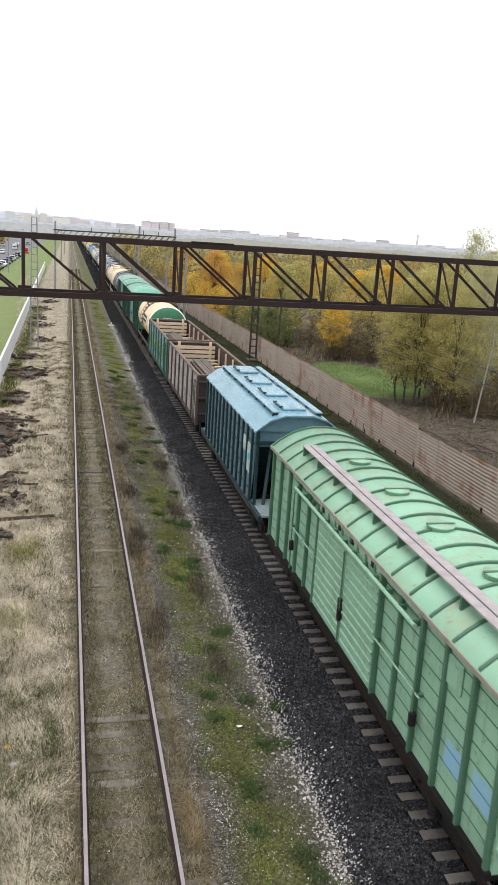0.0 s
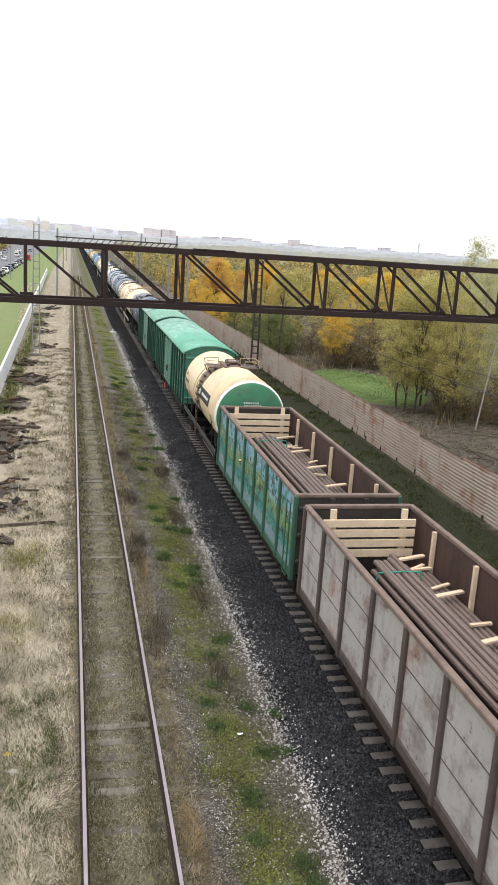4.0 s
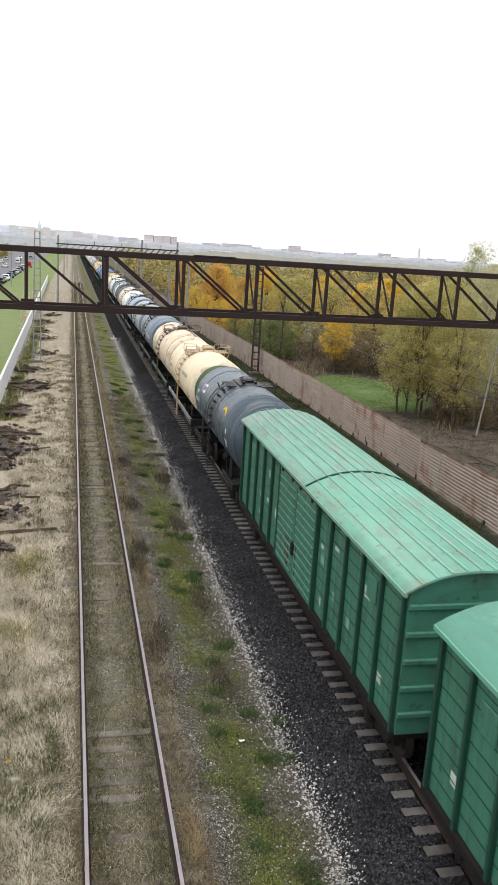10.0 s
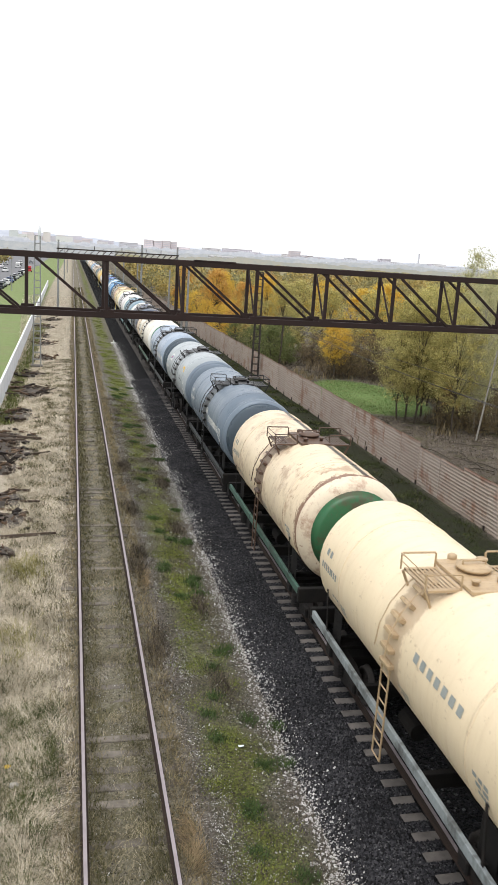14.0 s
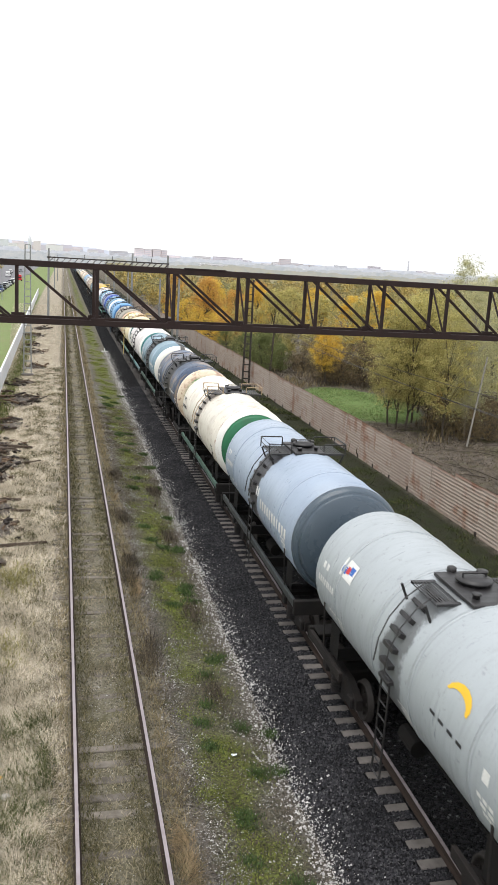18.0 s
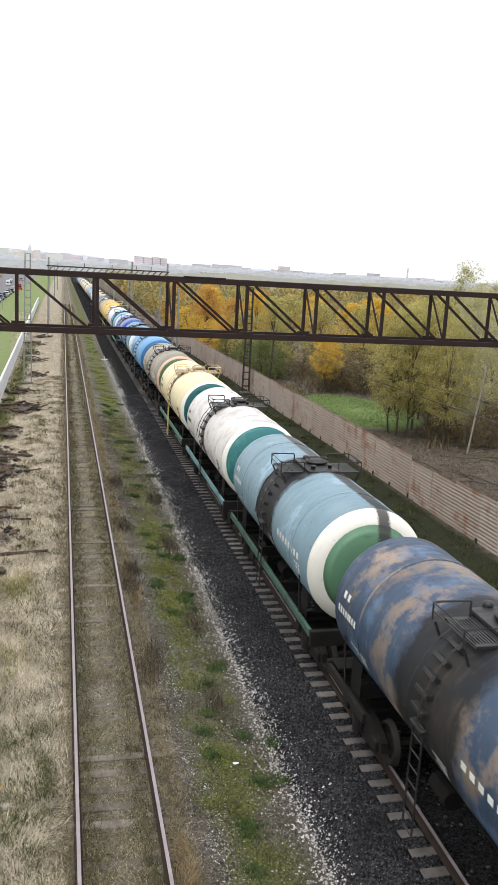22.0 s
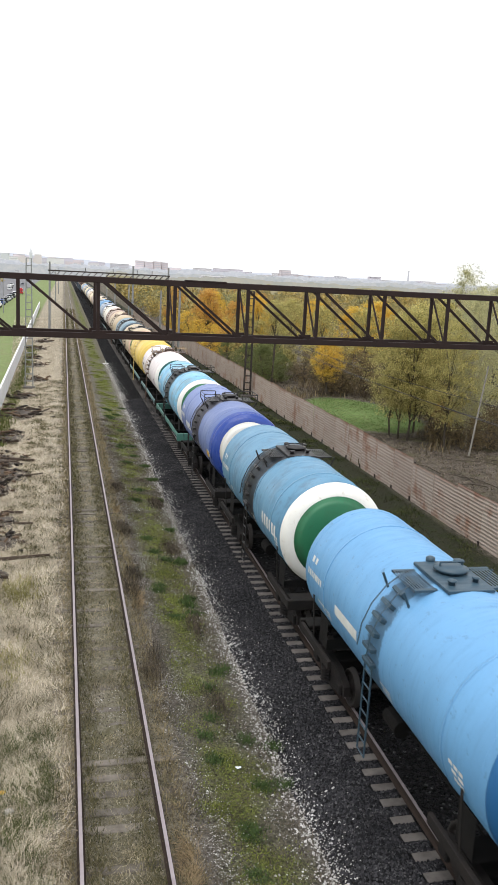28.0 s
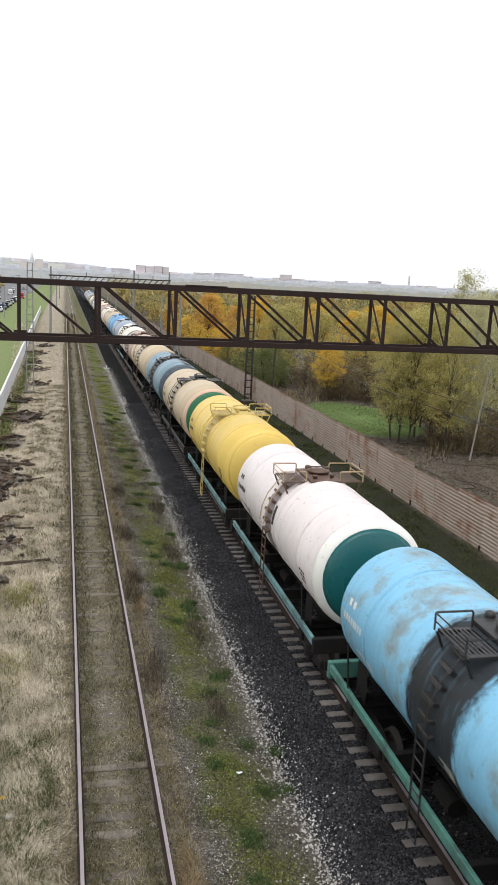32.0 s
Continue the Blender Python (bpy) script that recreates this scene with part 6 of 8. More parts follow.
    far = [PALE_BLUE_GREY, SKY_BLUE, SAND, WHITE_P, BROWNISH, CREAM, CREAM_RUST, CHALK, GREY_BLUE, BUTTER, SLATE, SAND]
    for i, (lab, sh, cp, fit_, sl, rg, bd, rl, lg, mk) in enumerate(kinds):
        w, s = tank_wagon(lab, sh, cp, fit_, sl, rg, bd, rl or (DARK_FIT if (sl or i in (11, 14)) and i < 18 else None), lg, mk, small=lg is sun_logo or sl is None, beam_mat=sl if i == 15 else UNDER, r_disc=0.47 if i == 14 else 0.78 if i in (2, 7, 8, 13) else 0.87 if i in (1, 6, 15, 16) else 0.91, ladder=YELLOW_FIT if i in (10, 17) else None, end_text=i == 6, short=0.4 if i in (13, 14) else 0.0, band_mat=ULTRA if i == 14 else None, r=1.53 if i in (15, 16) else 1.6)
        place(w, s, c + 6.01 + (0.22 if i == 0 else 0.0), i < 18)
        c += 12.02
    for i in range(15):
        sh = far[i % len(far)]
        w, s = tank_wagon("distant tank wagon in the line of the train", sh, sh, DARK_FIT, None, sh, "thin", None, None, None, full=False)
        place(w, s, c + 6.01, False)
        c += 12.02
    for i in range(7):
        w, s = gondola("distant dark gondola wagon in the line of the train", SLATE, SLATE, SLATE, GOND_INSIDE, 0, False)
        place(w, s, c + 6.96, False)
        c += 13.92


build_train()


# ---------------------------------------------------------------- grass
def blades(name, label, count, spread, mat_, long_, wide, lean, seed, swirl=0.0):
    """Bent grass blades in one mesh; swirl lays them down in combed drifts."""
    rng = np.random.default_rng(seed)
    xy = spread(rng, count)
    x, y = xy[:, 0], xy[:, 1]
    z = np.interp(x, GROUND_X, GROUND_Z) + 0.01
    z += np.array([lie(p, q) if p < 18 and q < 70 else 0.0 for p, q in xy.tolist()])
    a = rng.uniform(0, 2 * np.pi, count)
    if swirl:
        drift = 2.4 * np.sin(1.9 * x + 0.8 * y) + 1.9 * np.sin(1.3 * y - 2.3 * x + 1.0) + 1.1 * np.sin(2.9 * x + 2.1 * y + 4.0)
        a = drift + rng.normal(0, swirl, count)
    ln = long_ * rng.uniform(0.45, 1.25, count)
    t = lean * rng.uniform(0.5, 1.3, count)
    dx, dy = np.cos(a), np.sin(a)
    w0 = wide / 2 * rng.uniform(0.7, 1.3, count) * np.clip(y / 22.0, 0.85, 2.2)
    wx, wy = -dy * w0, dx * w0
    flat, up = np.sin(np.clip(t, 0, 1.5)), np.cos(np.clip(t, 0, 1.5))
    bend = rng.normal(0, 0.12, count) * ln
    v = np.zeros((count, 5, 3))
    for i, (s, f, w) in enumerate(((1, 0, 1), (-1, 0, 1), (1, 0.55, 0.8), (-1, 0.55, 0.8), (0, 1, 0))):
        v[:, i, 0] = x + s * w * wx + dx * ln * f * flat - dy * bend * f * f
        v[:, i, 1] = y + s * w * wy + dy * ln * f * flat + dx * bend * f * f
        v[:, i, 2] = z + ln * up * (f if f < 1 else 0.85)
    idx = np.arange(count)[:, None] * 5
    quads = idx + np.array([0, 1, 3, 2])
    tris = idx + np.array([2, 3, 4])
    me = bpy.data.meshes.new(name)
    me.from_pydata(v.reshape(-1, 3).tolist(), [], quads.tolist() + tris.tolist())
    me.materials.append(None)
    tagged(piece(name, me, mat_), label, "grass", "", "stuff")


STRAW = leaf_material("dry_straw", ((0.24, 0.205, 0.145), (0.44, 0.38, 0.29), (0.62, 0.55, 0.43), (0.72, 0.64, 0.53), (0.30, 0.265, 0.17)), 0.8, 0.2)
OLIVE_GRASS = leaf_material("olive_grass", ((0.032, 0.035, 0.014), (0.08, 0.082, 0.032), (0.155, 0.138, 0.07), (0.28, 0.24, 0.15)), 0.8, 0.2)
DARK_STEM = leaf_material("dead_stem", ((0.025, 0.021, 0.017), (0.075, 0.061, 0.046), (0.17, 0.14, 0.105), (0.042, 0.04, 0.023)), 0.9, 0.1)
WEED = leaf_material("strip_weed", ((0.025, 0.042, 0.015), (0.06, 0.095, 0.032), (0.10, 0.15, 0.052)), 0.8, 0.2)
LAWN_GRASS = leaf_material("lawn_grass", ((0.07, 0.12, 0.035), (0.14, 0.215, 0.068), (0.22, 0.31, 0.115), (0.20, 0.18, 0.09)), 0.8, 0.2)


def straw_side(g, n):
    """The strip of flattened straw left of the side track."""
    y = 8 + 170 * g.random(n) ** 2.3
    x = 0.22 - g.random(n) ** 0.75 * (1.15 + 0.05 * y)
    return np.stack([x, y], 1)


def tuft_at(spots, spread_):
    def pick(g, n):
        i = g.integers(0, len(spots), n)
        p = np.array(spots)[i]
        return p + g.normal(0, 1, (n, 2)) * np.array(spread_)
    return pick


def off_lawn(xy):
    """Keeps the bright clearing free."""
    inside = ((xy[:, 0] - 24.2) / 4.9) ** 2 + ((xy[:, 1] - 65.0) / 9.2) ** 2 < 1
    xy[inside, 0] += 11.0
    return xy


def clumped(rng, n, x0, x1, y0, y1, power=1.6, clump=0.25, per=14):
    k = n // per + 1
    cx, cy = rng.uniform(x0, x1, k), y0 + (y1 - y0) * rng.random(k) ** power
    i = rng.integers(0, k, n)
    return np.stack([cx[i] + rng.normal(0, clump, n), cy[i] + rng.normal(0, clump, n)], 1)


blades("dry_grass", "flattened dry straw-coloured grass beside the side track", 120000, straw_side, STRAW, 0.27, 0.0095, 1.25, 11, 1.0)
blades("under_straw", "olive grass showing through the flattened straw", 30000, lambda g, n: clumped(g, n, -2.4, 0.0, 8, 80, 2.6, 0.2, 40), OLIVE_GRASS, 0.2, 0.012, 0.9, 26)
blades("near_green", "green and grey grass on the straw near the bridge", 9000, lambda g, n: clumped(g, n, -1.7, -0.2, 8, 18, 1.0, 0.14, 60), leaf_material("grey_green_grass", ((0.03, 0.04, 0.015), (0.08, 0.095, 0.035), (0.15, 0.155, 0.07)), 0.8, 0.15), 0.22, 0.012, 0.9, 27)
blades("track_grass", "dark olive grass along the inner sides of the rails", 52000, lambda g, n: np.stack([np.where(g.random(n) < 0.5, 0.62, 1.66) + g.normal(0, 0.17, n), 8 + 210 * g.random(n) ** 2.3], 1), leaf_material("dark_olive_grass", ((0.03, 0.032, 0.014), (0.075, 0.075, 0.03), (0.145, 0.128, 0.065), (0.26, 0.22, 0.13)), 0.8, 0.15), 0.16, 0.011, 0.75, 12)
blades("sleeper_grass", "brown dry grass lying over the sleepers", 36000, lambda g, n: clumped(g, n, 0.5, 1.8, 8, 210, 2.4, 0.16, 60), leaf_material("drab_grass", ((0.075, 0.066, 0.038), (0.18, 0.158, 0.098), (0.33, 0.285, 0.19), (0.47, 0.41, 0.30)), 0.8, 0.2), 0.15, 0.009, 1.1, 28, 1.2)
blades("rail_grass", "brown and yellow grass along the outer sides of the rails", 36000, lambda g, n: np.stack([np.where(g.random(n) < 0.45, 0.14, 2.3) + g.normal(0, 0.15, n), 8 + 210 * g.random(n) ** 2.2], 1), leaf_material("rusty_grass", ((0.09, 0.075, 0.042), (0.21, 0.17, 0.092), (0.36, 0.295, 0.175)), 0.8, 0.15), 0.22, 0.010, 0.8, 13)
blades("moss_tufts", "low yellow-green moss tufts between the tracks", 46000, lambda g, n: clumped(g, n, 3.0, 4.25, 8, 150, 2.1, 0.2, 160), leaf_material("moss_frond", ((0.05, 0.06, 0.016), (0.115, 0.14, 0.03), (0.185, 0.21, 0.045), (0.25, 0.265, 0.07)), 0.9, 0.1), 0.05, 0.020, 1.0, 14)
blades("strip_stems", "dark dead stems on the bare earth between the tracks", 34000, lambda g, n: clumped(g, n, 2.2, 4.9, 8, 60, 1.6, 0.25, 40), DARK_STEM, 0.13, 0.010, 1.1, 24)
blades("dark_weeds", "dark brown dead weeds beside the rail", 5500, tuft_at([(2.35, 20.3), (2.5, 21.3), (2.3, 26.5), (2.45, 28.0), (4.05, 23.6), (2.5, 33.0), (4.2, 31.0), (2.6, 40.0), (3.9, 18.8), (4.3, 37.5)], (0.16, 0.5)), DARK_STEM, 0.28, 0.011, 0.7, 29)
blades("strip_weeds", "dark green weeds between the tracks", 12000, lambda g, n: clumped(g, n, 3.2, 4.9, 8, 70, 1.5, 0.13, 220), WEED, 0.13, 0.018, 0.8, 25)
blades("tawny_tuft", "drooping tawny grass clump beside the rail", 1500, tuft_at([(2.28, 12.6), (2.34, 13.3), (2.36, 25.2), (2.4, 26.2), (2.3, 36.0)], (0.08, 0.26)), leaf_material("tawny_blade", ((0.10, 0.075, 0.042), (0.27, 0.195, 0.115), (0.42, 0.32, 0.20)), 0.8, 0.15), 0.3, 0.008, 1.15, 15, 0.45)
blades("verge_grass", "dark green verge before the sheet fence", 34000, lambda g, n: clumped(g, n, 11.4, 17.4, 26, 100, 1.3, 0.3, 110), leaf_material("dark_verge_grass", ((0.014, 0.018, 0.008), (0.034, 0.046, 0.015), (0.062, 0.08, 0.026), (0.13, 0.125, 0.05)), 0.8, 0.15), 0.2, 0.013, 0.9, 16)
blades("clearing_grass", "bright green grass in the clearing", 12000, lambda g, n: np.stack([24.2 + 4.7 * np.sqrt(g.random(n)) * np.cos(q := g.uniform(0, 6.28, n)), 65.0 + 8.8 * np.sqrt(g.random(n)) * np.sin(q)], 1), LAWN_GRASS, 0.10, 0.03, 1.1, 17)
blades("yellow_weeds", "yellowish weeds on the straw", 1600, lambda g, n: np.stack([np.where(g.random(n) < 0.6, -1.28, -1.5) + g.normal(0, 0.34, n), np.where(g.random(n) < 0.6, 26.7, 21.4) + g.normal(0, 0.7, n)], 1), leaf_material("yellow_weed", ((0.15, 0.14, 0.05), (0.27, 0.25, 0.09), (0.38, 0.34, 0.14)), 0.8, 0.2), 0.24, 0.014, 0.8, 18)
blades("wall_weeds", "green weeds at the foot of the white wall", 6000, lambda g, n: np.stack([-3.9 + g.normal(0, 0.3, n), 50 + 65 * g.random(n)], 1), leaf_material("wall_weed", ((0.06, 0.075, 0.02), (0.12, 0.14, 0.04), (0.22, 0.21, 0.09)), 0.8, 0.2), 0.3, 0.03, 0.9, 19)


blades("leaf_litter", "brown fallen leaves and dead stalks behind the fence", 52000, lambda g, n: off_lawn(clumped(g, n, 18.2, 36.0, 36, 100, 1.2, 0.7, 40)), leaf_material("leaf_litter", ((0.035, 0.028, 0.021), (0.11, 0.088, 0.066), (0.24, 0.20, 0.16), (0.11, 0.105, 0.05)), 0.9, 0.1), 0.2, 0.024, 1.35, 20)
blades("bare_thicket", "dense thicket of bare brown twigs under the trees", 9000, lambda g, n: off_lawn(clumped(g, n, 23.0, 38.0, 52, 92, 1.0, 1.1, 110)), leaf_material("bare_twig", ((0.05, 0.04, 0.03), (0.12, 0.095, 0.07), (0.22, 0.18, 0.13)), 0.9, 0.1), 1.3, 0.012, 0.75, 30)
blades("dead_stalks", "tall dead stalks behind the fence", 2600, lambda g, n: off_lawn(clumped(g, n, 18.0, 36.0, 40, 96, 1.0, 0.6, 60)), leaf_material("dead_stalk", ((0.08, 0.06, 0.035), (0.22, 0.17, 0.10), (0.34, 0.28, 0.17)), 0.9, 0.1), 0.8, 0.03, 0.45, 22)


# ---------------------------------------------------------------- trees
def crown_mesh(key, seed, h, spread_, many, size, base, droop=0.0, gaps=0.35):
    """Leaf cards hung on twig clusters, denser in clumps, with gaps between."""
    def make():
        rng = np.random.default_rng(seed)
        leaves = int(many * 2.2)
        k = 130
        u = rng.random(k)
        cz = base + (h - base) * (0.05 + 0.95 * u)
        prof = np.sin(np.pi * np.clip(0.14 + 0.80 * u, 0, 1)) ** 0.75
        ang = rng.uniform(0, 6.283, k)
        rad = spread_ * prof * rng.random(k) ** 0.42 * (1 - gaps * rng.random(k))
        c = np.stack([rad * np.cos(ang), rad * np.sin(ang), cz], 1)
        rr = spread_ * rng.uniform(0.09, 0.30, k)
        i = rng.integers(0, k, leaves)
        d = rng.normal(0, 1, (leaves, 3))
        d /= np.linalg.norm(d, axis=1)[:, None]
        p = c[i] + d * (rr[i] * rng.random(leaves) ** 0.6)[:, None] * np.array([1, 1, 0.85])
        loose = rng.random(leaves) < 0.16
        uu = rng.random(leaves)
        rl = spread_ * 1.06 * np.sin(np.pi * np.clip(0.12 + 0.82 * uu, 0, 1)) ** 0.8 * np.sqrt(rng.random(leaves))
        al = rng.uniform(0, 6.283, leaves)
        p[loose] = np.stack([rl * np.cos(al), rl * np.sin(al), base * 0.8 + (h * 1.03 - base * 0.8) * uu], 1)[loose]
        p[:, 2] -= droop * rng.random(leaves) ** 2
        nrm = rng.normal(0, 1, (leaves, 3)) + np.array([0, 0, 0.5])
        nrm /= np.linalg.norm(nrm, axis=1)[:, None]
        t = np.cross(nrm, rng.normal(0, 1, (leaves, 3)))
        t /= np.linalg.norm(t, axis=1)[:, None]
        s = size * 0.66 * rng.uniform(0.5, 1.4, leaves)[:, None]
        b2 = np.cross(nrm, t)
        v = np.stack([p - t * s * 0.5, p + b2 * s * 0.36, p + t * s * 0.6, p - b2 * s * 0.36], 1)
        me = bpy.data.meshes.new(key)
        me.from_pydata(v.reshape(-1, 3).tolist(), [], (np.arange(leaves)[:, None] * 4 + np.arange(4)).tolist())
        me.materials.append(None)
        return me, c
    if key not in SHARED:
        SHARED[key] = make()
    return SHARED[key]


def trunk_mesh(bm, h, r, tips, seed, forks=46):
    rng = random.Random(seed)
    pts = [Vector((0, 0, -0.2))]
    n = 6
    for i in range(1, n + 1):
        pts.append(Vector((pts[-1].x + rng.uniform(-0.14, 0.14), pts[-1].y + rng.uniform(-0.14, 0.14), h * 0.82 * i / n)))
    for i in range(n):
        rod(bm, pts[i], pts[i + 1], r * (1 - 0.8 * i / n), 7, r * (1 - 0.8 * (i + 1) / n))
    for t in tips[:forks]:
        t = Vector(t)
        k = min(n, max(1, int(t.z / (h * 0.82) * n * 0.72)))
        a = pts[k]
        mid = a.lerp(t, 0.5) + Vector((0, 0, 0.1 * (t - a).length))
        rr = r * 0.4 * (1 - 0.6 * k / n)
        rod(bm, a, mid, rr, 5, rr * 0.6)
        rod(bm, mid, t, rr * 0.6, 4, rr * 0.15)


LEAVES = {
    "olive": leaf_material("olive_leaves", ((0.19, 0.18, 0.075), (0.44, 0.41, 0.17), (0.64, 0.57, 0.23), (0.74, 0.64, 0.27)), 0.7, 0.58, 0.2),
    "yellow": leaf_material("yellow_leaves", ((0.50, 0.33, 0.06), (0.76, 0.52, 0.09), (0.84, 0.62, 0.14), (0.58, 0.47, 0.13)), 0.7, 0.58, 0.2),
    "orange": leaf_material("orange_leaves", ((0.40, 0.22, 0.07), (0.68, 0.38, 0.10), (0.75, 0.50, 0.15), (0.48, 0.38, 0.13)), 0.7, 0.58, 0.2),
    "green": leaf_material("green_leaves", ((0.10, 0.125, 0.05), (0.19, 0.22, 0.085), (0.30, 0.31, 0.135)), 0.7, 0.58, 0.2),
    "silver": leaf_material("silvery_leaves", ((0.24, 0.24, 0.14), (0.48, 0.48, 0.28), (0.62, 0.60, 0.36), (0.72, 0.66, 0.37)), 0.7, 0.58, 0.2),
    "brown": leaf_material("brown_leaves", ((0.10, 0.08, 0.055), (0.22, 0.17, 0.10), (0.36, 0.27, 0.14)), 0.7, 0.58, 0.2),
}


def species(kind, seed, h, spread_, leaves, size, base, tone, bark, r, name="tree", label="", droop=0.0, gaps=0.35):
    """One grown tree, kept aside to be copied."""
    me, tips = crown_mesh("crown_%s_%d" % (kind, seed), seed, h, spread_, leaves, size, base, droop, gaps)
    t = thing(name, label, "tree" if name == "tree" else "bush", "trees and bushes behind the fence")
    bm = fresh()
    trunk_mesh(bm, h, r, [tuple(p) for p in tips], seed)
    part("trunk", bm, bark, t)
    piece("crown", me, LEAVES[tone], t)
    return t


def plant(t, spots):
    for i, (x, y, s, turn) in enumerate(spots):
        m = Matrix.Translation((x, y, ground_z(x, y) - 0.05)) @ Matrix.Rotation(turn, 4, "Z") @ Matrix.Diagonal((s, s, s, 1))
        if i == 0:
            t.matrix_basis = m
        else:
            c = copy_thing(t, m)
            c.matrix_basis = m


def build_trees():
    # tall olive and silvery trees by the clearing
    a = species("tall", 1, 9.6, 2.5, 7200, 0.14, 2.0, "olive", BARK, 0.085, label="tall olive-leaved tree with a thin dark trunk")
    plant(a, [(23.2, 55.3, 0.92, 0.3), (23.5, 54.5, 0.88, 2.0), (23.9, 53.8, 0.97, 4.1), (25.6, 56.6, 1.0, 5.0), (26.2, 55.0, 1.02, 1.0), (28.0, 61.0, 0.98, 2.9), (25.3, 50.6, 0.9, 0.8)])
    b = species("tall", 2, 12.3, 2.5, 9500, 0.13, 1.4, "silver", BIRCH, 0.11, label="tall tree with silvery olive leaves")
    plant(b, [(29.6, 58.0, 1.0, 0.2), (27.4, 51.6, 0.86, 2.6), (31.4, 52.0, 0.88, 1.2), (34.0, 62.0, 0.9, 3.3), (31.0, 48.6, 0.8, 4.4), (28.6, 54.6, 0.84, 5.5)])
    c = species("leafy", 3, 9.5, 3.0, 5600, 0.23, 3.1, "yellow", BARK, 0.16, label="tree with bright yellow autumn leaves")
    plant(c, [(24.5, 74.6, 0.58, 0.4), (31.5, 88.0, 0.84, 2.2), (35.6, 91.0, 0.9, 4.0), (32.0, 104.0, 0.86, 1.1), (26.0, 112.0, 0.86, 3.0), (38.5, 101.0, 0.88, 5.2), (22.5, 126.0, 0.86, 0.9), (39.8, 88.0, 0.9, 2.4)])
    d = species("leafy", 4, 8.4, 2.8, 5000, 0.23, 1.2, "orange", BARK, 0.14, label="tree with orange-brown autumn leaves")
    plant(d, [(20.5, 121.0, 1.0, 0.3), (21.5, 104.5, 0.9, 2.3), (24.0, 138.0, 1.0, 4.1), (19.5, 148.0, 1.0, 1.3), (28.4, 57.4, 0.42, 5.0), (29.5, 126.0, 0.98, 3.8)])
    e = species("leafy", 5, 8.8, 2.9, 5200, 0.22, 0.8, "olive", BARK, 0.14, label="broad tree with olive-green leaves")
    plant(e, [(23.6, 92.0, 0.93, 0.2), (27.0, 97.0, 0.94, 1.9), (35.5, 76.0, 0.98, 2.8), (30.2, 81.0, 0.92, 4.4), (20.8, 95.0, 0.75, 5.7), (38.0, 97.0, 0.95, 0.9), (25.5, 122.0, 0.95, 3.1), (31.8, 71.0, 0.95, 1.5), (38.0, 68.0, 0.98, 3.7), (36.5, 55.0, 0.98, 2.0), (27.4, 86.0, 0.9, 0.6)])
    f = species("shrub", 6, 3.6, 1.9, 2600, 0.17, 0.2, "green", BARK, 0.06, "bush", "green leafy bush behind the fence")
    plant(f, [(20.2, 83.0, 1.1, 0.5), (19.6, 88.0, 1.0, 2.5), (21.8, 88.0, 1.2, 4.0), (19.4, 98.0, 0.9, 1.0), (22.5, 84.5, 0.8, 3.2), (29.6, 64.4, 0.7, 1.9)])
    g = species("shrub", 7, 3.4, 2.0, 1500, 0.15, 0.2, "brown", BARK, 0.06, "bush", "thin brown bush with bare twigs")
    plant(g, [(26.4, 76.2, 1.15, 0.5), (28.2, 75.0, 1.25, 2.2), (30.0, 73.6, 1.2, 4.4), (25.2, 77.2, 1.0, 1.2), (30.4, 66.5, 1.0, 2.9), (25.8, 52.6, 0.72, 5.1), (30.2, 60.0, 1.1, 0.9), (25.0, 83.5, 1.0, 3.8), (27.0, 80.0, 1.1, 5.5), (33.0, 65.0, 1.1, 2.0), (27.0, 50.2, 0.66, 3.0), (28.6, 50.4, 0.8, 0.3)])
    h = species("shrub", 8, 4.4, 2.2, 2600, 0.18, 0.3, "yellow", BARK, 0.07, "bush", "yellow-leaved bush behind the fence")
    plant(h, [(19.3, 108.0, 1.0, 0.3), (18.9, 118.0, 1.0, 2.0), (19.4, 133.0, 1.1, 4.0), (22.0, 113.0, 1.1, 1.6), (18.8, 141.0, 1.1, 3.3)])


build_trees()


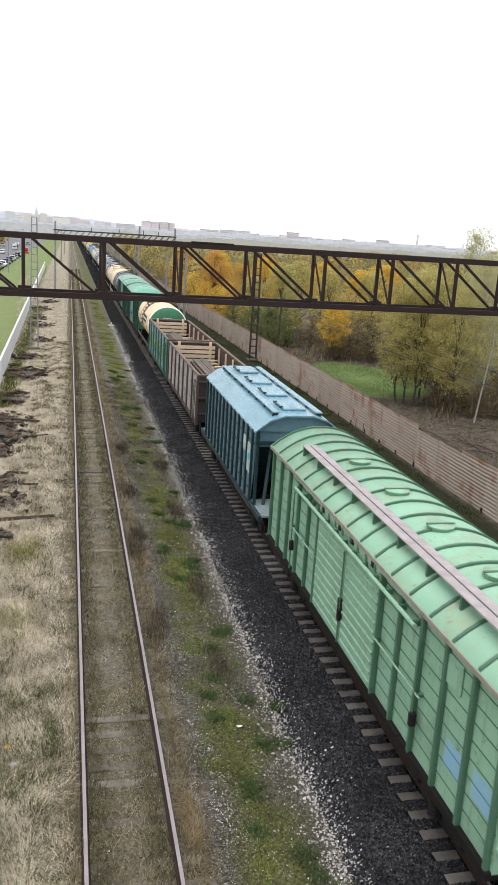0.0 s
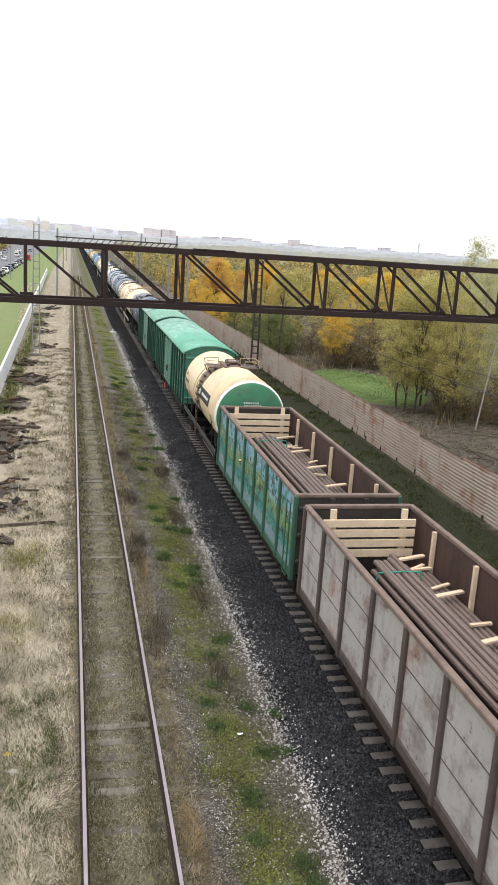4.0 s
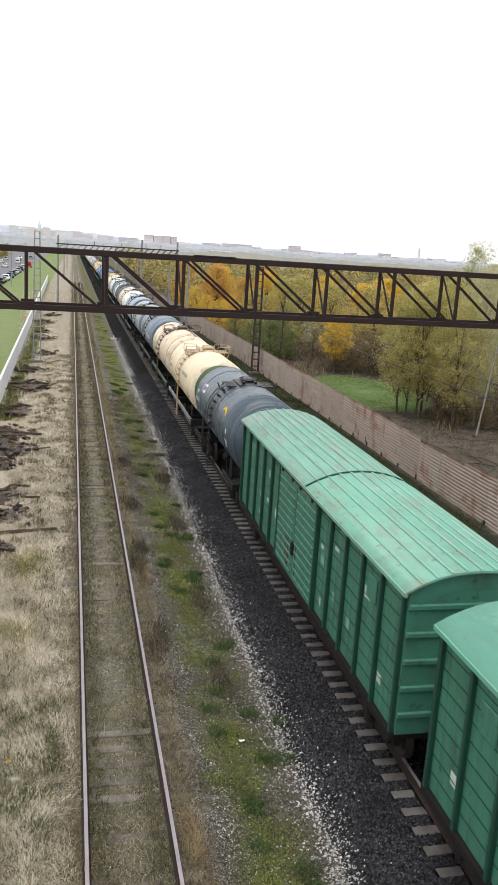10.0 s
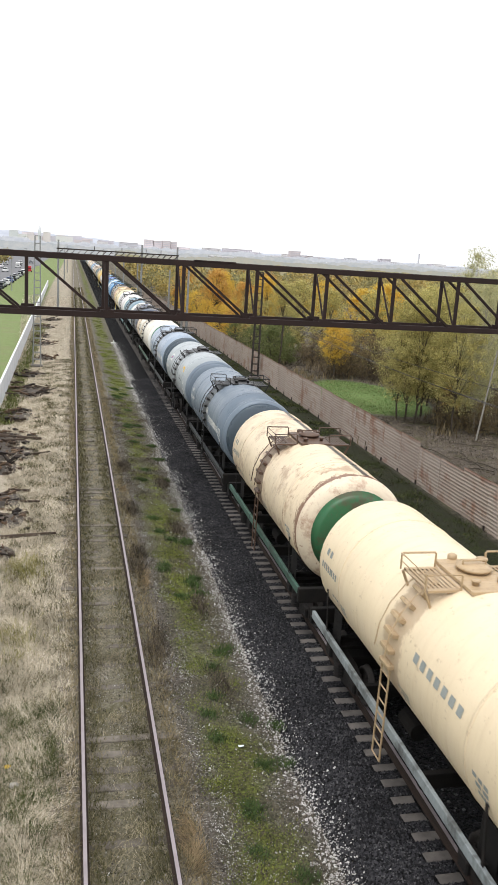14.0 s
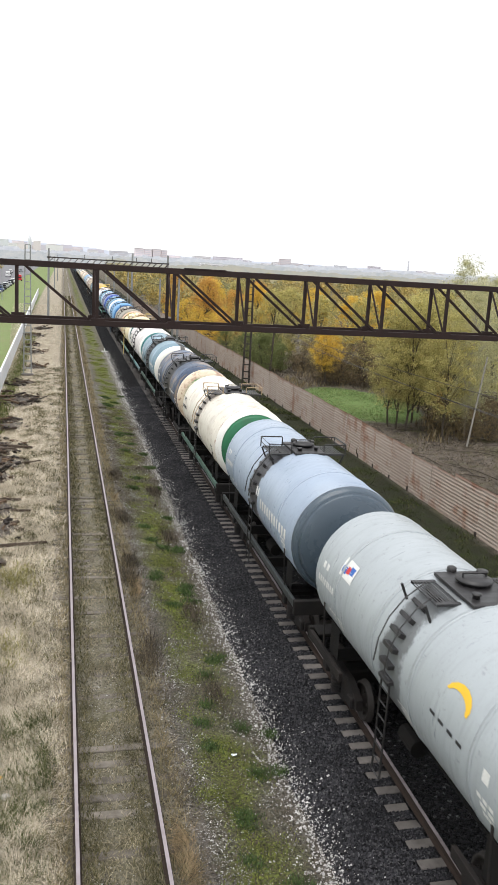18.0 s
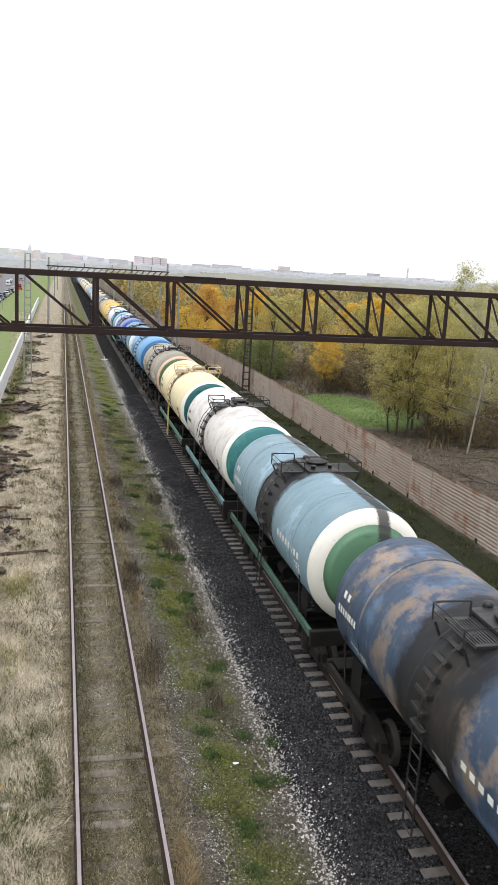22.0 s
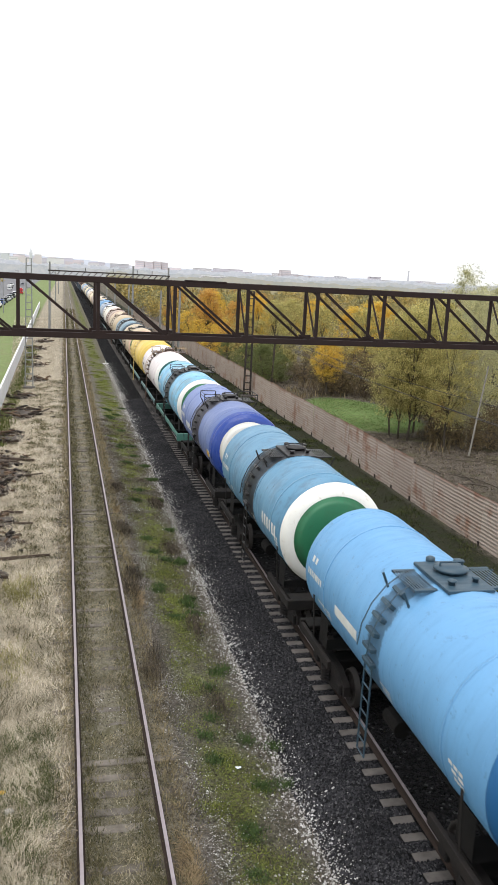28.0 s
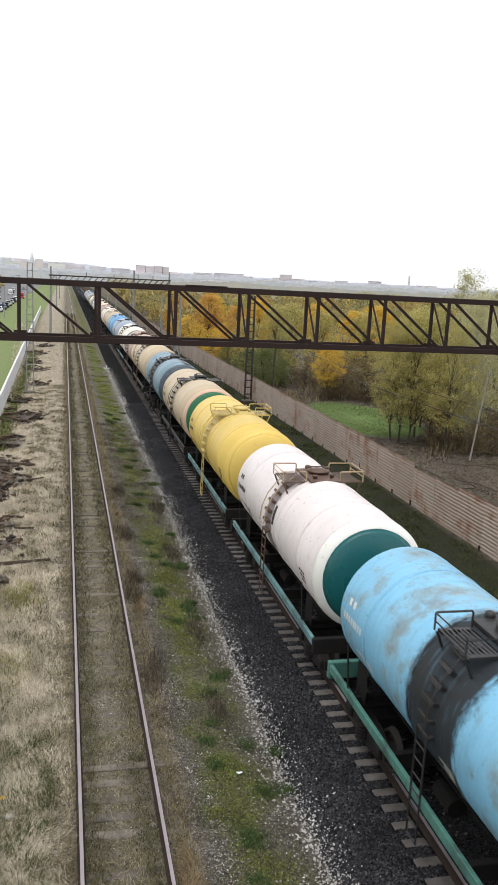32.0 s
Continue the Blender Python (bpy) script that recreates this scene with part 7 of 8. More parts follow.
def far_woods():
    """Woodland belts beyond the near trees, as one mass of foliage clumps."""
    rng = np.random.default_rng(31)
    spots = []
    while len(spots) < 520:
        y = 140 + 300 * rng.random() ** 1.2
        x = rng.uniform(18 + 0.01 * y, 40 + 0.75 * y)
        spots.append((x, y))
    while len(spots) < 580:
        y = 135 + 170 * rng.random()
        spots.append((rng.uniform(18.5, 34), y))
    while len(spots) < 700:
        y = 300 + 140 * rng.random()
        spots.append((rng.uniform(-0.16 * y - 30, -30), y))
    verts, faces = [], []
    for x, y in spots:
        h = rng.uniform(4.6, 7.6)
        wd = h * rng.uniform(0.32, 0.5)
        n = 420 if y < 260 else 150 if y < 450 else 80
        size = 0.26 if y < 260 else 0.5 if y < 450 else 0.9
        d = rng.normal(0, 1, (n, 3))
        d /= np.linalg.norm(d, axis=1)[:, None]
        p = d * rng.random(n)[:, None] ** 0.4 * np.array([wd, wd, h * 0.45]) + np.array([x, y, -0.5 + h * 0.52])
        a, b = rng.normal(0, 1, (n, 3)), rng.normal(0, 1, (n, 3))
        a *= size / np.linalg.norm(a, axis=1)[:, None]
        b *= size * 0.7 / np.linalg.norm(b, axis=1)[:, None]
        k = len(verts)
        verts += np.stack([p - a, p + b, p + a, p - b], 1).reshape(-1, 3).tolist()
        faces += (k + np.arange(n)[:, None] * 4 + np.arange(4)).tolist()
    me = bpy.data.meshes.new("far_woods")
    me.from_pydata(verts, [], faces)
    me.materials.append(None)
    m, n, l, b = graph("far_foliage", 0.9)
    w = coords(n, l)
    t = noise_of(n, l, w, 0.045, 3, 0.6)
    ramp = n.new("ShaderNodeValToRGB")
    e = ramp.color_ramp.elements
    e[0].position, e[0].color = 0.34, (0.19, 0.19, 0.085, 1)
    e[1].position, e[1].color = 0.68, (0.55, 0.31, 0.09, 1)
    for pos, c in ((0.45, (0.28, 0.25, 0.10)), (0.52, (0.50, 0.36, 0.09)), (0.60, (0.30, 0.25, 0.11))):
        k = e.new(pos)
        k.color = (*c, 1)
    l.new(t, ramp.inputs[0])
    g = n.new("ShaderNodeNewGeometry")
    l.new(blend(n, l, span(n, l, g.outputs["Random Per Island"], 0, 1, 0, 0.5), ramp.outputs[0], (0.20, 0.19, 0.13)), b.inputs["Base Color"])
    tagged(piece("far_woods", me, m), "hazy autumn woodland stretching to the city", "woodland", "", "stuff")


far_woods()


# ---------------------------------------------------------------- distance
def build_distance():
    # hills glow by emission, with the haze painted into their tone
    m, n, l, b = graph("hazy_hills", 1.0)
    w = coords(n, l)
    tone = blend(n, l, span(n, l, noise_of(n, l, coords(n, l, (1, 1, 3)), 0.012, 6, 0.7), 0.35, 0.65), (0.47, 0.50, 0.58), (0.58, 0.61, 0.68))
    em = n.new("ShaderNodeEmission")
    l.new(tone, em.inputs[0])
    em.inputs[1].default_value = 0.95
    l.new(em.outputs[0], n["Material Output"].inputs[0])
    bm = fresh()
    prev = None
    for i in range(161):
        x = -1500 + 25 * i
        top = 26 + 22 * math.exp(-((x + 160) / 260) ** 2) + 6 * noise.noise((x * 0.006, 0, 0)) + 4 * noise.noise((x * 0.03, 1, 0)) - 0.006 * max(0, x - 600)
        cur = (bm.verts.new((x, 3300, -3)), bm.verts.new((x, 3300, max(8, top))))
        if prev:
            bm.faces.new((prev[0], cur[0], cur[1], prev[1]))
        prev = cur
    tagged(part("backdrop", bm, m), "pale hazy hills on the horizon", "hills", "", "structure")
    # belts of far woodland; haze is put into their glowing tones, paler with distance
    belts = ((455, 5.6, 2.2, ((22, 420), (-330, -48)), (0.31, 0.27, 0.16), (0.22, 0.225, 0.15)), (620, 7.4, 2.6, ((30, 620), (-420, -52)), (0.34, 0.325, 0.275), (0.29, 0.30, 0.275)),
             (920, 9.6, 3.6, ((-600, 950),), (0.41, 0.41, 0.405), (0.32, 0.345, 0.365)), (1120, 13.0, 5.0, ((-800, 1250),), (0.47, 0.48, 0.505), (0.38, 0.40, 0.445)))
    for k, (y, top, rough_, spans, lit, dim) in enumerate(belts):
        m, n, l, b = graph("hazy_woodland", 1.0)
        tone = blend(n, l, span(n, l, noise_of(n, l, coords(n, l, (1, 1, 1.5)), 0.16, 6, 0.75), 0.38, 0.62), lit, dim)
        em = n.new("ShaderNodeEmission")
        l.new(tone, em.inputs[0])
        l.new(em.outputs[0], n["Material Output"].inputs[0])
        bm = fresh()
        for x0, x1 in spans:
            prev = None
            for i in range(int((x1 - x0) / 1.6) + 1):
                x = x0 + 1.6 * i
                z = top + rough_ * (noise.noise((x * 0.02, k, 0)) + 0.5 * noise.noise((x * 0.11, k, 3)) + 0.35 * noise.noise((x * 0.4, k, 6)))
                cur = (bm.verts.new((x, y, -3)), bm.verts.new((x, y, z)))
                if prev:
                    bm.faces.new((prev[0], cur[0], cur[1], prev[1]))
                prev = cur
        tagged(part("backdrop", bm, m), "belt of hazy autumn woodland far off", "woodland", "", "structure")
    # haze put into the colours: windows and roofs stay close to the walls
    mats = [plain("pale_panel_%s" % k, c, shade(c, 0.92), 0.9, 0, 0.05, 0.6, 0.5, 0.0) for k, c in (("pinkish", (0.73, 0.665, 0.685)), ("white", (0.78, 0.77, 0.79)), ("grey", (0.66, 0.67, 0.72)), ("lilac", (0.68, 0.65, 0.72)))]
    glass = plain("far_window_band", (0.60, 0.58, 0.63), (0.64, 0.62, 0.66), 0.5, 0, 0.1, 1, 0.4, 0)
    roofm = plain("far_roof", (0.66, 0.63, 0.66), (0.62, 0.6, 0.63), 0.9, 0, 0.1, 1, 0.4, 0)
    rng = random.Random(8)
    spots = [(131, 1500, 15, 27, 0), (147, 1500, 14, 26, 0), (162, 1500, 14, 27, 0), (176, 1505, 11, 26, 0), (-150, 1480, 18, 40, 2), (-96, 1700, 16, 24, 1), (404, 1520, 20, 24, 0), (330, 1700, 60, 22, 3), (260, 1600, 34, 20, 1), (470, 1800, 40, 19, 1)]
    for i in range(34):
        spots.append((rng.uniform(-160, 980), rng.uniform(1150, 2300), rng.uniform(16, 46), rng.uniform(7, 20), rng.randrange(4)))
    for i in range(64):
        x = rng.uniform(-420, 620) if i < 44 else rng.uniform(500, 1500)
        rise = 16 + 20 * math.exp(-((x + 160) / 260) ** 2)
        spots.append((x, 3150 + rng.uniform(-60, 60), rng.uniform(14, 60), rise * rng.uniform(0.75, 1.25) + rng.uniform(0, 7), rng.randrange(4)))
    for x, y, wd, h, k in spots:
        t = thing("apartment_building", "pale distant apartment block in the haze", "building", "distant city buildings")
        t.location = (x, y, -1)
        part("wall", box(fresh(), -wd / 2, wd / 2, 0, 14, 0, h), mats[k], t)
        part("roof", box(fresh(), -wd / 2 - 0.3, wd / 2 + 0.3, -0.3, 14.3, h, h + 0.8), roofm, t)
        for s in range(max(2, int(h / 3.2)) if y < 2400 else 0):
            part("window_band", box(fresh(), -wd / 2 + 1, wd / 2 - 1, -0.15, 0.1, 1.2 + 3.2 * s, 2.4 + 3.2 * s), glass, t)
    tower = thing("church_tower", "slender pale tower on the hazy hill", "tower")
    tower.location = (-78, 2100, 0)
    part("shaft", rod(fresh(), (0, 0, 0), (0, 0, 38), 5, 8, 4), mats[2], tower)
    part("spire", rod(fresh(), (0, 0, 38), (0, 0, 50), 4, 8, 0.3), mats[2], tower)
    for x, y, h in ((640, 1500, 34), (420, 1900, 20)):
        t = thing("chimney", "thin distant factory chimney", "chimney")
        t.location = (x, y, 0)
        part("shaft", rod(fresh(), (0, 0, -1), (0, 0, h), 2.2, 10, 1.4), mats[2], t)
    for x, y, wd in ((520, 900, 40), (430, 760, 26), (160, 900, 30), (300, 1000, 44), (620, 1000, 36)):
        t = thing("warehouse", "low white warehouse among distant trees", "building", "distant city buildings")
        t.location = (x, y, -1)
        part("wall", box(fresh(), -wd / 2, wd / 2, 0, 16, 0, 8), mats[1], t)
        part("roof", box(fresh(), -wd / 2 - 0.4, wd / 2 + 0.4, -0.4, 16.4, 8, 9), mats[1], t)


build_distance()


# ---------------------------------------------------------------- road and cars on the left
def build_road():
    bm = fresh()
    v = [bm.verts.new(p) for p in ((-15.0, 120, -0.26), (-34, 120, -0.26), (-42, 640, -0.26), (-16.5, 640, -0.26))]
    bm.faces.new(v)
    tagged(part("road", bm, plain("grey_asphalt", (0.17, 0.17, 0.18), (0.12, 0.12, 0.125), 0.9, 0, 0.3, 8)), "grey asphalt road beside the lawn", "road", "", "structure")
    tyre, glass = plain("tyre_rubber", (0.02, 0.02, 0.02), None, 0.9), plain("car_glass", (0.03, 0.035, 0.04), None, 0.15)
    tones = {"white": (0.7, 0.7, 0.7), "black": (0.03, 0.03, 0.035), "grey": (0.25, 0.26, 0.28), "red": (0.5, 0.04, 0.05), "blue": (0.06, 0.1, 0.25), "silver": (0.45, 0.46, 0.47)}
    rows = [("black", -15.9, 196, 0), ("grey", -15.9, 203, 0), ("white", -15.8, 213, 0), ("blue", -15.8, 226, 0), ("black", -15.9, 238, 0), ("silver", -15.9, 250, 0), ("grey", -16.0, 263, 0), ("black", -16.0, 276, 0), ("white", -16.1, 292, 0), ("red", -15.2, 312, 1), ("white", -22.5, 300, 0), ("silver", -24.0, 270, 0), ("white", -21.5, 352, 1), ("black", -23.0, 385, 0), ("white", -24.5, 420, 0), ("grey", -20.5, 440, 0), ("white", -27.5, 345, 0), ("silver", -29, 390, 0)]
    for tone, x, y, van in rows:
        t = thing("car", "%s %s on the road beside the lawn" % (tone, "van" if van else "parked car"), "car", "cars on the road")
        t.location = (x, y, -0.26)
        mat_ = plain("car_paint_" + tone, tones[tone], shade(tones[tone], 0.8), 0.3)
        hh = 1.0 if not van else 1.9
        part("body", box(fresh(), -0.88, 0.88, -2.2, 2.2, 0.28, 0.85 if not van else 1.0, 0.12), mat_, t)
        part("cabin", box(fresh(), -0.78, 0.78, -1.5 if not van else -2.1, 1.1, 0.85 if not van else 1.0, 1.42 if not van else 2.2, 0.16), mat_, t)
        for s in (-1, 1):
            part("side_window", box(fresh(), s * 0.79 - 0.012, s * 0.79 + 0.012, -1.2, 0.8, 0.95, 1.3), glass, t)
            part("end_window", box(fresh(), -0.62, 0.62, s * 1.3 - (0.24 if not van else 0.81) * (1 if s < 0 else 0.86) - 0.02, s * 1.3 - (0.24 if not van else 0.81) * (1 if s < 0 else 0.86) + 0.02, 0.98, 1.32), glass, t)
            for e in (-1.35, 1.35):
                part("wheel", rod(fresh(), (s * 0.7, e, 0.31), (s * 0.9, e, 0.31), 0.31, 12), tyre, t)


build_road()


# ---------------------------------------------------------------- far portal, poles and wires
def build_portal():
    t = thing("far_portal", "distant lattice portal spanning the tracks", "portal", "railway masts")
    t.location = (0, 142, 0)
    zb, zt = 8.6, 9.6
    for y in (0, 0.8):
        part("top_chord", box(fresh(), -2.6, 17.5, y - 0.08, y + 0.08, zt - 0.1, zt + 0.1), MAST_DARK, t)
        part("bottom_chord", box(fresh(), -2.6, 17.5, y - 0.08, y + 0.08, zb - 0.1, zb + 0.1), MAST_DARK, t)
        for i in range(20):
            part("web", beam(fresh(), (-2.5 + i, y, zb), (-2.5 + i + 0.95, y, zt), 0.09, 0.09), MAST_DARK, t)
    for x in (-2.3, 11.35, 17.3):
        part("pole", rod(fresh(), (x, 0.4, -0.5), (x, 0.4, 11.0), 0.2, 8, 0.15), MAST, t)
    for x in (3.5, 8.0, 12.0, 14.5):
        part("insulator", rod(fresh(), (x, 0.2, zt), (x, 0.2, zt + 0.7), 0.06, 6), MAST_DARK, t)


build_portal()


def poles():
    for x, y, h in ((11.3, 192, 10), (13.6, 100, 9.6), (11.6, 235, 10), (-2.2, 235, 10), (12.4, 165, 8), (10.6, 300, 10), (-2.0, 330, 10), (14.5, 128, 8), (15.2, 117, 7)):
        t = thing("trackside_pole", "grey concrete pole beside the railway", "pole", "trackside poles")
        t.location = (x, y, -0.5)
        part("shaft", rod(fresh(), (0, 0, -0.2), (0, 0, h), 0.17, 8, 0.11), MAST, t)
        part("arm", beam(fresh(), (0, 0, h - 1.0), (-1.6, 0, h - 0.8), 0.06, 0.06), MAST_DARK, t)
    for x, y in ((-12.8, 188.5), (-13.4, 262.0)):
        t = thing("street_lamp", "slim grey street lamp on the lawn", "street lamp", "street lamps")
        t.location = (x, y, -0.3)
        part("shaft", rod(fresh(), (0, 0, -0.1), (0, 0, 8.6), 0.1, 8, 0.06), MAST, t)
        part("head", box(fresh(), -0.9, 0.1, -0.12, 0.12, 8.55, 8.7, 0.03), MAST, t)
    # leaning pole and the two lines behind the fence
    t = thing("leaning_pole", "pale leaning concrete pole among the trees", "pole")
    t.location = (26.05, 48.6, -0.55)
    part("shaft", rod(fresh(), (0, 0, -0.2), (0.75, 0, 6.0), 0.07, 8, 0.045), plain("pale_pole_concrete", (0.30, 0.285, 0.25), (0.17, 0.16, 0.14), 0.9, 0, 2.0), t)
    t = thing("line_pole", "dark wooden line pole behind the fence", "pole")
    t.location = (20.9, 82, -0.6)
    part("shaft", rod(fresh(), (0, 0, -0.2), (0.2, 0, 5.2), 0.12, 8, 0.09), BARK, t)
    t = thing("overhead_lines", "thin slack power lines behind the fence", "power line")
    for k, (za, zb) in enumerate(((4.5, 4.35), (3.9, 3.35), (4.1, 3.2))):
        bm = fresh()
        pts = []
        for i in range(13):
            u = i / 12
            y = 82 - 50 * u
            pts.append((20.9 + 2.0 * u + 0.1 * k, y, za + (zb - za) * u - 0.5 * math.sin(math.pi * u) * 0.8))
        rings = [[bm.verts.new((p[0] + 0.022 * math.cos(a), p[1], p[2] + 0.022 * math.sin(a))) for a in (0.5, 2.6, 4.7)] for p in pts]
        for p, q in zip(rings, rings[1:]):
            for i in range(3):
                bm.faces.new((p[i], p[(i + 1) % 3], q[(i + 1) % 3], q[i]))
        part("line", bm, WIRE, t)
    t = thing("trackside_marker", "small white marker post on the ballast edge", "marker post")
    t.location = (4.76, 96.3, -0.45)
    part("post", box(fresh(), -0.05, 0.05, -0.05, 0.05, -0.1, 0.4, 0.01), WHITE_MARK, t)
    part("base", box(fresh(), -0.34, 0.34, -0.15, 0.15, 0.0, 0.1, 0.02), WHITE_MARK, t)


poles()


# ---------------------------------------------------------------- dead wood and litter
DEBRIS = plain("rotted_bark_debris", (0.045, 0.038, 0.033), (0.15, 0.13, 0.11), 0.95, 0, 3.0, 22, 0.7, 0.9)


def deadwood():
    rng = random.Random(21)
    heaps = ((-2.7, 61.8, 1.7, 34), (-3.3, 52.4, 1.1, 14), (-3.3, 46.3, 1.2, 16), (-2.6, 42.9, 1.1, 20), (-2.9, 40.1, 0.8, 14), (-2.5, 34.6, 0.8, 14), (-2.2, 31.9, 0.7, 12), (-2.3, 28.2, 0.5, 8), (-3.6, 111, 1.6, 16), (-2.8, 92.5, 1.3, 16), (-2.2, 80.2, 1.0, 14), (-3.2, 70.0, 1.2, 16), (-3.4, 100, 1.2, 12), (-2.6, 122, 1.4, 12))
    tones = (DEADWOOD, plain("black_rotten_wood", (0.02, 0.016, 0.014), (0.05, 0.04, 0.034), 0.95, 0, 5, 30), plain("split_brown_wood", (0.13, 0.085, 0.055), (0.05, 0.036, 0.028), 0.95, 0, 5, 30))
    for x, y, r, n in heaps:
        t = thing("brushwood_heap", "heap of dark rotten branches on dry grass", "brushwood", "brushwood heaps")
        t.location = (x, y, ground_z(x, y))
        bm = fresh()
        grid = []
        for j in range(9):
            row = []
            for i in range(9):
                u, v = (i - 4) / 4, (j - 4) / 4
                edge = 0.8 + 0.5 * noise.noise((x + 2 * u, y + 2 * v, 7))
                k = max(0.0, 1 - (u * u + v * v) / max(0.3, edge))
                px, py = u * r * 1.35, v * r * 1.9
                row.append(bm.verts.new((px, py, -0.04 + k * (0.19 + 0.07 * noise.noise((x + px * 1.7, y + py * 1.7, 2)) + 0.12 * noise.noise((px * 5, py * 5 + y, 4))))))
            grid.append(row)
        for j in range(8):
            for i in range(8):
                bm.faces.new((grid[j][i], grid[j][i + 1], grid[j + 1][i + 1], grid[j + 1][i]))
        part("debris_mound", bm, DEBRIS, t, "dark rotted bark and chips")
        for i in range(n * 2):
            a = rng.gauss(0.1, 0.6) if rng.random() < 0.45 else rng.uniform(0, 3.14)
            l = (rng.uniform(0.06, 0.26) if rng.random() < 0.72 else rng.uniform(0.3, 0.6)) * r
            cx, cy, z = rng.gauss(0, r * 0.42), rng.gauss(0, r * 0.85), rng.uniform(0.0, 0.2)
            bm = fresh()
            if rng.random() < 0.55:
                # a broken, weathered plank end
                d = Vector((math.cos(a), math.sin(a), rng.uniform(-0.25, 0.25)))
                side = Vector((-math.sin(a), math.cos(a), 0))
                wd, th = rng.uniform(0.07, 0.16), rng.uniform(0.035, 0.08)
                c0 = Vector((cx, cy, z * 0.8))
                vs = [bm.verts.new(c0 + d * e * l * rng.uniform(0.75, 1.1) + side * f * wd * rng.uniform(0.6, 1.1) + Vector((0, 0, g * th + rng.uniform(-0.02, 0.02)))) for e in (-1, 1) for f, g in ((-1, -1), (1, -1), (1, 1), (-1, 1))]
                for f in ((0, 1, 2, 3), (7, 6, 5, 4), (0, 4, 5, 1), (1, 5, 6, 2), (2, 6, 7, 3), (3, 7, 4, 0)):
                    bm.faces.new([vs[i] for i in f])
                part("plank_piece", bm, rng.choice(tones[:2] + tones), t)
                continue
            p = [Vector((cx + (k - 1) * l * math.cos(a) + rng.uniform(-0.06, 0.06), cy + (k - 1) * l * math.sin(a), max(0.02, z + rng.uniform(-0.12, 0.16)))) for k in range(3)]
            q = rng.uniform(0.025, 0.085)
            rod(bm, p[0], p[1], q, 6, q * 0.85)
            rod(bm, p[1], p[2], q * 0.85, 6, q * 0.5)
            part("branch", bm, rng.choice(tones), t)
    for x, y, a, l, q in ((-1.75, 29.9, 0.15, 1.3, 0.08), (-2.9, 46.2, -0.25, 1.4, 0.12), (-1.9, 42.4, 0.5, 1.0, 0.06), (-2.4, 34.3, -0.1, 1.2, 0.07)):
        t = thing("log", "dark rotten log lying on dry grass", "log", "fallen logs")
        t.location = (x, y, ground_z(x, y) + q * 0.7)
        bm = fresh()
        rod(bm, (-l * math.cos(a), -l * math.sin(a), 0), (0, 0, 0.03), q, 8, q * 0.9)
        rod(bm, (0, 0, 0.03), (l * math.cos(a), l * math.sin(a), 0.06), q * 0.9, 8, q * 0.6)
        part("trunk", bm, DEADWOOD, t)
    # brush on the ground behind the fence
    for i in range(90):
        x, y = rng.uniform(19, 33), rng.uniform(40, 92)
        if ((x - 24.2) / 4.7) ** 2 + ((y - 65) / 9) ** 2 < 1.1:
            continue
        t = thing("fallen_branch", "grey fallen branch among dead leaves", "branch", "fallen branches")
        t.location = (x, y, ground_z(x, y) + 0.05)
        a, l = rng.uniform(0, 3.14), rng.uniform(0.6, 2.2)
        bm = fresh()
        rod(bm, (-l * math.cos(a), -l * math.sin(a), 0), (0, 0, 0.1), 0.035, 5, 0.03)
        rod(bm, (0, 0, 0.1), (l * math.cos(a + 0.3), l * math.sin(a + 0.3), 0.02), 0.03, 5, 0.012)
        part("stem", bm, BARK, t)
    t = thing("litter_wrapper", "crumpled pale blue plastic wrapper on moss", "litter")
    t.location = (3.85, 16.1, ground_z(3.85, 16.1) + 0.03)
    bm = fresh()
    g = [[bm.verts.new((-0.065 + 0.043 * i, -0.035 + 0.035 * j, rng.uniform(0.0, 0.035))) for i in range(4)] for j in range(3)]
    for j in range(2):
        for i in range(3):
            bm.faces.new((g[j][i], g[j][i + 1], g[j + 1][i + 1], g[j + 1][i]))
    part("film", bm, plain("pale_plastic", (0.62, 0.70, 0.74), (0.8, 0.82, 0.84), 0.3), t)
    t = thing("fallen_leaf", "single yellow fallen leaf on straw", "leaf")
    t.location = (-1.17, 15.7, -0.2)
